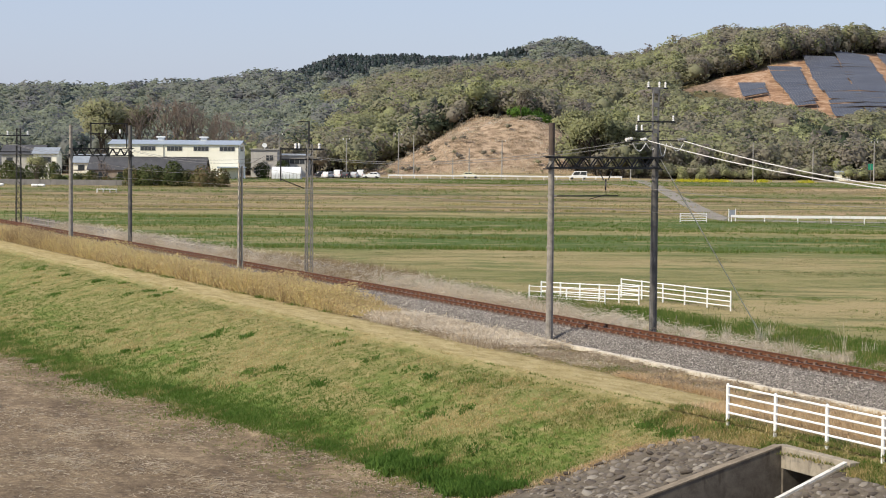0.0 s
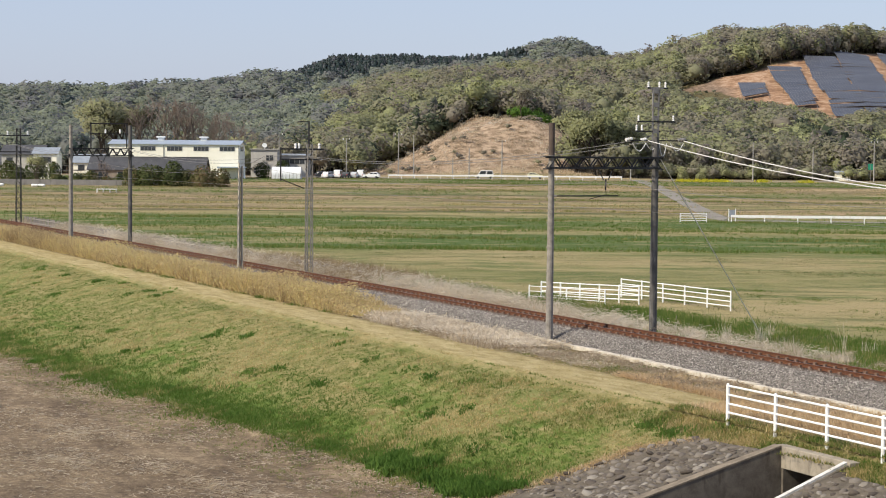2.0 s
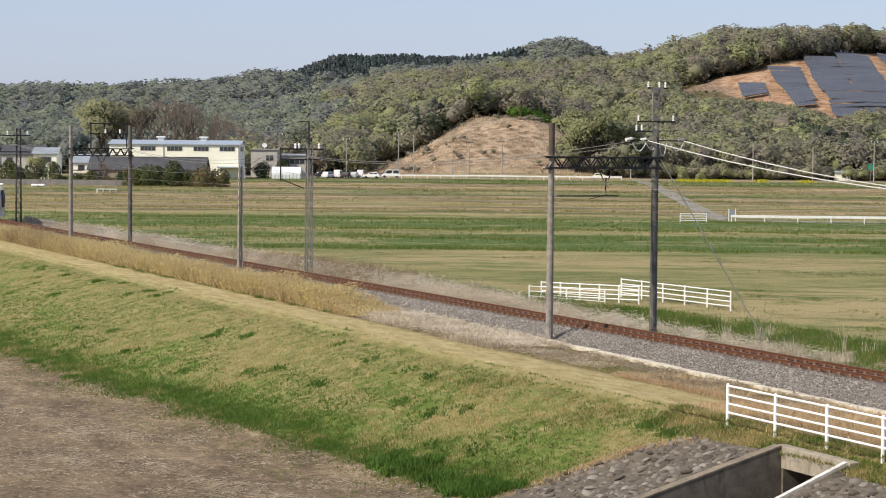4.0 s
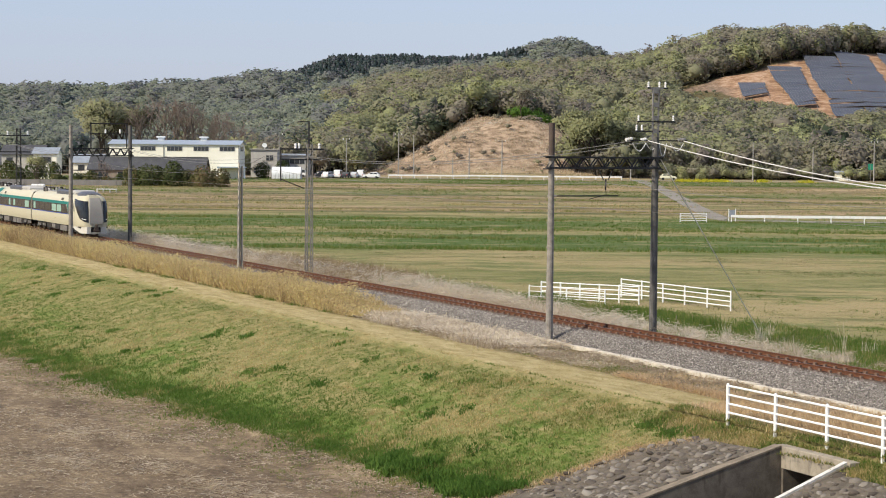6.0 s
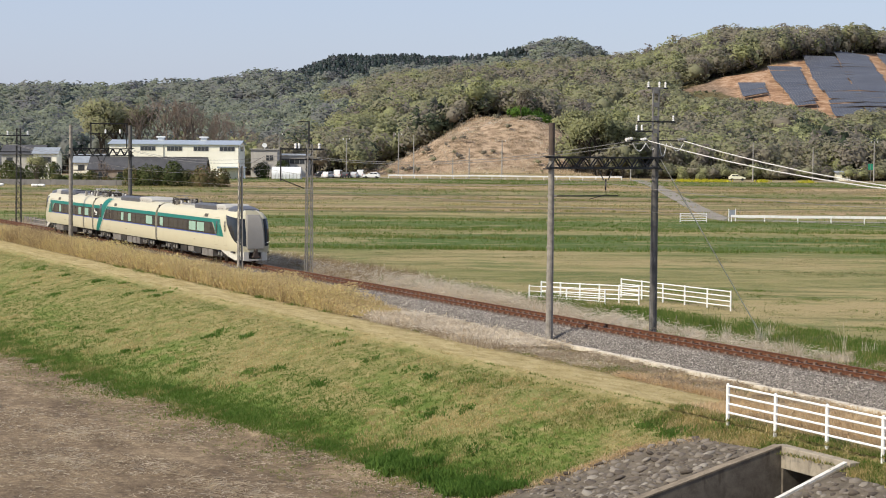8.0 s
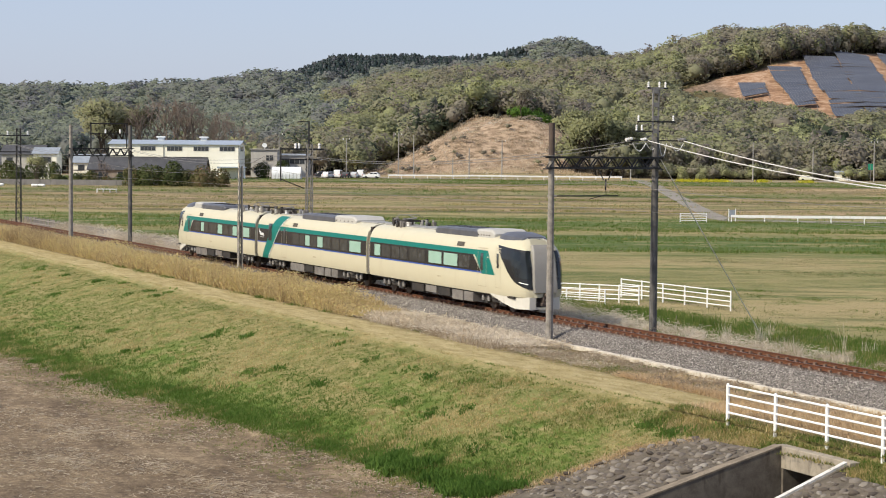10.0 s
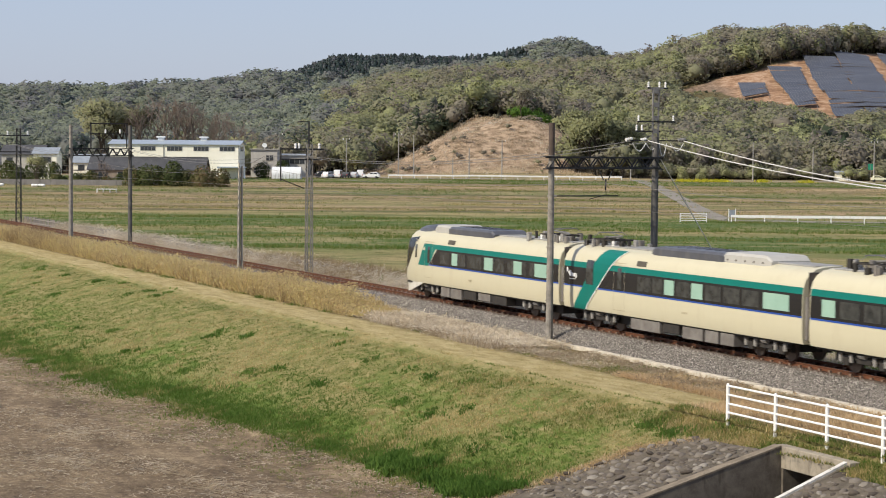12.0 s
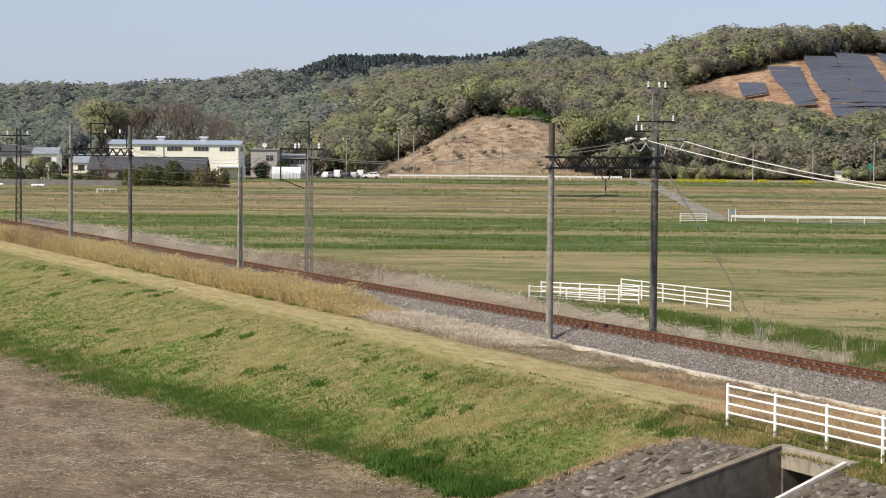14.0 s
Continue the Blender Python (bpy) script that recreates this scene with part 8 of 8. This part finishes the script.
def build_forests():
    rng = np.random.default_rng(21)
    near = [whole_crown(rng, rng.integers(8, 13), 215, rng.uniform(0.95, 1.25), 0.06, leaf=0.043) for _ in range(12)]
    far = [whole_crown(rng, 7, 62, 1.15, 0.05, leaf=0.066) for _ in range(6)]
    con = [whole_crown(rng, 9, 62, 1, 0.12, True, 0.06) for _ in range(4)]

    def palette(n, evergreen=0.06, blossom=0.012):
        t = np.clip(rng.normal(0.60, 0.16, n), 0.21, 0.93)
        t = np.where(rng.random(n) < evergreen, rng.uniform(0.0, 0.14, n), t)
        return np.where(rng.random(n) < blossom, rng.uniform(0.96, 1.0, n), t)

    # the main wood
    n = 4700
    a_, b_ = 548 + 400 * rng.random(n), -235 + 470 * rng.random(n)
    knoll = (a_ < 590) & (np.abs(b_ - 12) < 33)
    k = (np.abs(b_) < 0.245 * a_) & ~on_site(a_, b_, 4.0) & ~knoll & ~((a_ < 580) & (b_ < -60))
    k &= ~((b_ < -60) & (a_ > 900))
    a_, b_ = a_[k], b_[k]
    dark = np.exp(-((b_ - 0) / 16) ** 2 - ((a_ - 615) / 26) ** 2) + np.exp(-((b_ - 128) / 10) ** 2 - ((a_ - 570) / 20) ** 2)
    tint = palette(len(a_))
    tint = np.where((tint > 0.2) & (tint < 0.95), np.clip(tint + 0.16 * bumps(a_, b_, 24.0, 2.0), 0.21, 0.93), tint)
    tint = np.where(rng.random(len(a_)) < dark * 0.85, rng.uniform(0, 0.14, len(a_)), tint)
    h = rng.uniform(8.5, 13.0, len(a_))
    # tree tops below the solar site are cut to fit the camera's view
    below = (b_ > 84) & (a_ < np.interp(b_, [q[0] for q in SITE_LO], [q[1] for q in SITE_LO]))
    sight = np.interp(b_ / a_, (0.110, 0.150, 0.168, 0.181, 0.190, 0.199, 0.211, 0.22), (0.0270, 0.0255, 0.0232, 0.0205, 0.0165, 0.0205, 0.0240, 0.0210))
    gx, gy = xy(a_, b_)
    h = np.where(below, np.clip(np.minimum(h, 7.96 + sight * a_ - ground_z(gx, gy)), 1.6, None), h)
    lf = b_ < -42 + 12 * bumps(a_, b_, 30.0, 4.0)
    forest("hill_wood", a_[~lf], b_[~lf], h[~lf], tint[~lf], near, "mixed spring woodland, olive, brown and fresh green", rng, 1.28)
    forest("valley_wood", a_[lf], b_[lf], h[lf], np.where(tint[lf] > 0.2, np.clip(tint[lf] + 0.10, 0, 0.93), tint[lf]), near, "spring woodland behind the farmstead, greyed by painted haze", rng, 1.28, M_HAZED_CROWN)
    # wood edge beside and on the knoll
    n = 320
    b_ = np.concatenate([rng.uniform(40, 135, n), rng.uniform(-70, -22, 90), rng.uniform(-22, 46, 60), rng.uniform(29, 46, 16)])
    a_ = np.concatenate([rng.uniform(524, 556, n), rng.uniform(522, 552, 90), rng.uniform(588, 606, 60), rng.uniform(514, 530, 16)])
    t = palette(len(a_), 0.05, 0.02)
    forest("wood_edge", a_, b_, rng.uniform(6.5, 11.5, len(a_)), np.where(rng.random(len(a_)) < 0.4, rng.uniform(0.34, 0.55, len(a_)), t), near, "wood edge of brown and olive spring trees", rng, 1.15)
    n = 170
    b_, a_ = rng.uniform(44, 125, n), rng.uniform(514, 528, n)
    forest("wood_scrub", a_, b_, rng.uniform(2.0, 4.5, n), np.where(rng.random(n) < 0.5, rng.uniform(0.34, 0.55, n), palette(n, 0.03, 0.05)), near, "low brown scrub before the wood", rng, 1.6)
    b_, a_ = np.concatenate([rng.normal(21, 1.7, 16), rng.normal(26.5, 1.6, 14)]), rng.uniform(563, 576, 30)
    forest("knoll_bamboo", a_, b_, rng.uniform(2.6, 4.0, 30), rng.uniform(0.3, 0.7, 30), near, "bright green bushes on top of the knoll", rng, 1.5, crown_leaves("bright_bamboo", [(0.0, (0.070, 0.150, 0.026)), (1.0, (0.170, 0.290, 0.060))], 2.2))
    n = 150
    b_, a_ = rng.uniform(-20, 44, n), rng.uniform(514, 584, n)
    k = rng.random(n) < np.clip(0.35 + 1.2 * bumps(a_, b_, 9.0, 6.0), 0.08, 1)
    forest("knoll_bushes", a_[k], b_[k], rng.uniform(0.8, 2.2, k.sum()), rng.uniform(0.24, 0.62, k.sum()), far, "low brown and olive bushes on the bare knoll", rng, 1.7)
    b_ = np.concatenate([rng.normal(104, 1.6, 4), rng.normal(99, 1.2, 2), rng.normal(117, 1.5, 4), rng.normal(-2, 5.0, 7)])
    a_ = np.concatenate([rng.uniform(538, 552, 10), rng.uniform(592, 606, 7)])
    forest("dark_conifers", a_, b_, rng.uniform(10, 14, 17), rng.uniform(0.0, 0.10, 17), con, "dark green conifers standing before the wood", rng, 1.3)
    # the treeline above the solar site, dense to the ground
    b_ = rng.uniform(88, 200, 150)
    a_ = np.interp(b_, [q[0] for q in SITE_HI], [q[1] for q in SITE_HI]) + rng.uniform(2, 16, 150)
    forest("site_treeline", a_, b_, rng.uniform(7.0, 12.5, 150), np.clip(rng.normal(0.45, 0.16, 150), 0.22, 0.8), near, "brown and olive trees along the top of the solar site", rng, 1.05)
    # further ridges
    n = 1900
    a_, b_ = 1230 + 330 * rng.random(n), -350 + 480 * rng.random(n)
    k = np.abs(b_) < 0.24 * a_
    a_, b_ = a_[k], b_[k]
    n = len(a_)
    forest("far_wood", a_, b_, rng.uniform(10, 15, n), palette(n, 0.06), far, "distant olive and brown woodland, greyed by painted haze", rng, 1.5, M_HAZED_CROWN)
    n = 1900
    a_, b_ = 1860 + 300 * rng.random(n), -330 + 640 * rng.random(n)
    ever = (b_ < 86) & (b_ > -170) & (a_ > 1940)
    pal = palette(n, 0.05)
    forest("ridge_wood", a_[~ever], b_[~ever], rng.uniform(11, 16, (~ever).sum()), pal[~ever], far, "distant woodland on the peak, greyed by painted haze", rng, 1.6, M_HAZED_CROWN)
    a_, b_ = np.concatenate([a_, 1940 + 220 * rng.random(620)]), np.concatenate([b_, -170 + 170 * rng.random(620)])
    ever = np.concatenate([ever, np.ones(620, bool)])
    forest("conifer_wood", a_[ever], b_[ever], rng.uniform(9, 11.5, ever.sum()), rng.uniform(0.0, 0.10, ever.sum()), con, "dark conifer plantation on the far ridge", rng, 1.7, M_HAZED_CROWN)
    n = 300
    a_, b_ = rng.uniform(520, 600, n), rng.uniform(-140, -62, n)
    forest("village_wood", a_, b_, rng.uniform(6, 12, n), palette(n, 0.1), near, "trees behind the farmstead", rng, 1.1, M_HAZED_CROWN)


build_forests()


def bare_tree(a, b, h, label, seed, spread=0.45, leaves=None, mat=None, tint=0.5, group="trees behind the hall"):
    """A tree with limbs and twigs; with leaves, a light crown as well."""
    rng = random.Random(seed)
    m = fp(a, b)
    t = empty("tree", m, label, "tree", group)
    V, F = [], []

    def limb(p, d, ln, r, depth):
        d.normalize()
        q = p + d * ln
        s = d.orthogonal().normalized()
        u = d.cross(s)
        i = len(V)
        for c, rr in ((p, r), (q, r * 0.6)):
            for k in range(4):
                an = k * math.pi / 2
                V.append(c + (s * math.cos(an) + u * math.sin(an)) * rr)
        for k in range(4):
            F.append((i + k, i + (k + 1) % 4, i + 4 + (k + 1) % 4, i + 4 + k))
        if depth == 0:
            tips.append(q)
            return
        for _ in range(rng.randint(2, 3) if depth > 1 else 4):
            nd = d + Vector((rng.uniform(-1, 1), rng.uniform(-1, 1), rng.uniform(-0.15, 0.75))) * spread * 1.7
            limb(q, nd, ln * rng.uniform(0.6, 0.85), r * 0.64, depth - 1)

    tips = []
    for _ in range(3):
        limb(Vector((rng.uniform(-0.1, 0.1), rng.uniform(-0.1, 0.1), -0.2)), Vector((rng.uniform(-0.25, 0.25), rng.uniform(-0.25, 0.25), 1)), h * 0.30, h * 0.022, 5)
    me = mesh_from("trunk", [tuple(v) for v in V], F, (M_BARK if leaves else M_TWIG,), tint=np.full(len(V), 0.5))
    ob = new("trunk", me)
    ob.parent = t
    zmax = max(v.z for v in tips)
    ob.scale = (h / zmax,) * 3
    if leaves:
        g = np.random.default_rng(seed)
        P = np.array([tuple(v * (h / zmax)) for v in tips])
        P = np.repeat(P, leaves, 0) + g.normal(0, h * 0.045, (len(P) * leaves, 3))
        n = len(P)
        w = h * 0.020
        A, B = g.normal(0, 1, (n, 3)) * w * 0.6, g.normal(0, 1, (n, 3)) * w * 0.6
        N = P - np.array([0, 0, h * 0.5]) + g.normal(0, h * 0.05, (n, 3))
        N /= np.linalg.norm(N, axis=1)[:, None]
        B = np.where((np.cross(A, B) * N).sum(1)[:, None] < 0, -B, B)
        Q = np.stack([P - A, P - B, P + A, P + B], 1).reshape(-1, 3)
        cr = new("crown", mesh_from("crown", Q, np.arange(4 * n).reshape(-1, 4), (mat,), tint=np.repeat(np.clip(tint + g.normal(0, 0.06, n), 0, 1), 4), normals=np.repeat(N, 4, 0)))
        cr.parent = t
    return t


def shrub(a, b, w, h, label, seed, tint, mat=None):
    g = np.random.default_rng(seed)
    s = empty("shrub", fp(a, b), label, "shrub", "garden shrubs by the farmstead")
    c, cn = crown_shape(g, 22, 1500, 1.45, -0.40, leaf=0.042)
    c[..., 2] = np.clip(c[..., 2], 0.0, None)
    c = c * np.array([w, w * 0.7, h * 1.05])
    tv = np.repeat(np.clip(tint + g.normal(0, 0.14, len(c)), 0, 1), 3)
    cr = new("crown", mesh_from("crown", c.reshape(-1, 3), np.arange(3 * len(c)).reshape(-1, 3), (mat or M_SHRUB,), tint=tv, normals=cn.reshape(-1, 3)))
    cr.parent = s
    bm = bmesh.new()
    for k in range(4):
        rod(bm, (0, 0, -0.2), (g.uniform(-0.3, 0.3) * w, g.uniform(-0.2, 0.2) * w, h * 0.5), 0.07, 0.03, 5)
    part("stem", bm, M_BARK, s)


def build_trees():
    bare_tree(505, -83.5, 17.5, "tree with yellow-green spring leaves behind the hall", 3, 0.45, 12, M_CROWN, 0.64)
    bare_tree(512, -79.0, 17.0, "tree with yellow-green spring leaves behind the hall", 33, 0.45, 12, M_CROWN, 0.60)
    for k, (b_, h) in enumerate(((-73.5, 18.0), (-68.0, 20.5), (-64.0, 19.5), (-60.0, 18.0))):
        bare_tree(508 + k, b_, h, "tall bare brown tree behind the hall", 40 + k, 0.48)
    bare_tree(512, -54.0, 14.5, "bare reddish-brown tree behind the hall", 50, 0.5, None)
    bare_tree(510, -57.5, 16.0, "bare reddish-brown tree behind the hall", 51, 0.5, None)
    bare_tree(560, 21.0, 7.5, "thin leafless tree on the knoll", 60, 0.45, 2, M_CROWN, 0.5, "trees on the knoll")
    for k, (a_, b_, h) in enumerate(((519, 33.0, 15.0), (517, 38.0, 16.0), (521, 42.5, 14.0))):
        bare_tree(a_, b_, h, "broad olive tree coming into leaf below the wood", 70 + k, 0.5, 9, M_CROWN, 0.76, "trees below the wood")
    bare_tree(413, -68.0, 5.0, "small bare garden tree", 61, 0.5, None, None, 0.5, "garden trees")
    bare_tree(420, -83.0, 5.2, "small pale blossoming tree by the houses", 62, 0.45, 4, M_CROWN, 0.985, "garden trees")
    for b_, w, h, t in ((-57.0, 6.5, 4.3, 0.35), (-52.5, 6.0, 4.6, 0.25), (-60.5, 4.5, 3.6, 0.6), (-49.8, 4.0, 3.2, 0.45)):
        shrub(400, b_, w, h, "dense dark green garden shrub by the farmstead", int(b_ * -10), t)
    for b_, w, h, t in ((-46.3, 5.0, 4.4, 0.72), (-43.2, 4.6, 3.6, 0.70)):
        shrub(398, b_, w, h, "brownish leafless garden shrub", int(b_ * -10), t)
    for a_, b_, w, h, t in ((425, -88.0, 4.0, 3.2, 0.3), (430, -85.0, 5.0, 4.4, 0.2), (428, -81.0, 4.0, 4.0, 0.3), (435, -92.0, 5.5, 4.0, 0.4), (412, -77.5, 3.0, 1.8, 0.6), (415, -72.5, 3.6, 2.0, 0.5), (480, -37.5, 4.0, 4.2, 0.15), (474, -41.5, 3.6, 3.8, 0.12), (440, -98.0, 5.0, 4.0, 0.5)):
        shrub(a_, b_, w, h, "dark green garden shrub by the houses", int(a_ + b_ * -7), t)
    for k in range(6):
        shrub(408 + k % 2, -76.0 + k * 3.1, 3.6, 1.7 + 0.5 * (k % 3), "low clipped garden shrub before the long house", 300 + k, 0.2 + 0.15 * (k % 4))
    shrub(516, 60.0, 3.2, 2.2, "bush with pink blossom below the wood", 77, 0.985, M_CROWN)
    shrub(513, 64.0, 3.0, 2.0, "bush with pink blossom below the wood", 78, 0.985, M_CROWN)


build_trees()


# ---------------------------------------------------------------- what moves
def motions():
    walk(TRAIN, [(k / 2, pose(-65.1 + 22.17 * (k / 2 - 11.0), 0, 0)) for k in range(29)])
    walk(VAN_LEFT, [(k * 1.0, fp(495.2, 32.3 - 11.25 * k, Z_ROAD, 0, 180)) for k in range(15)])
    walk(CAR_RIGHT, [(k * 1.0, fp(498.8, 6.5 + 7.7 * k + 0.045 * k * k, Z_ROAD)) for k in range(15)])


motions()
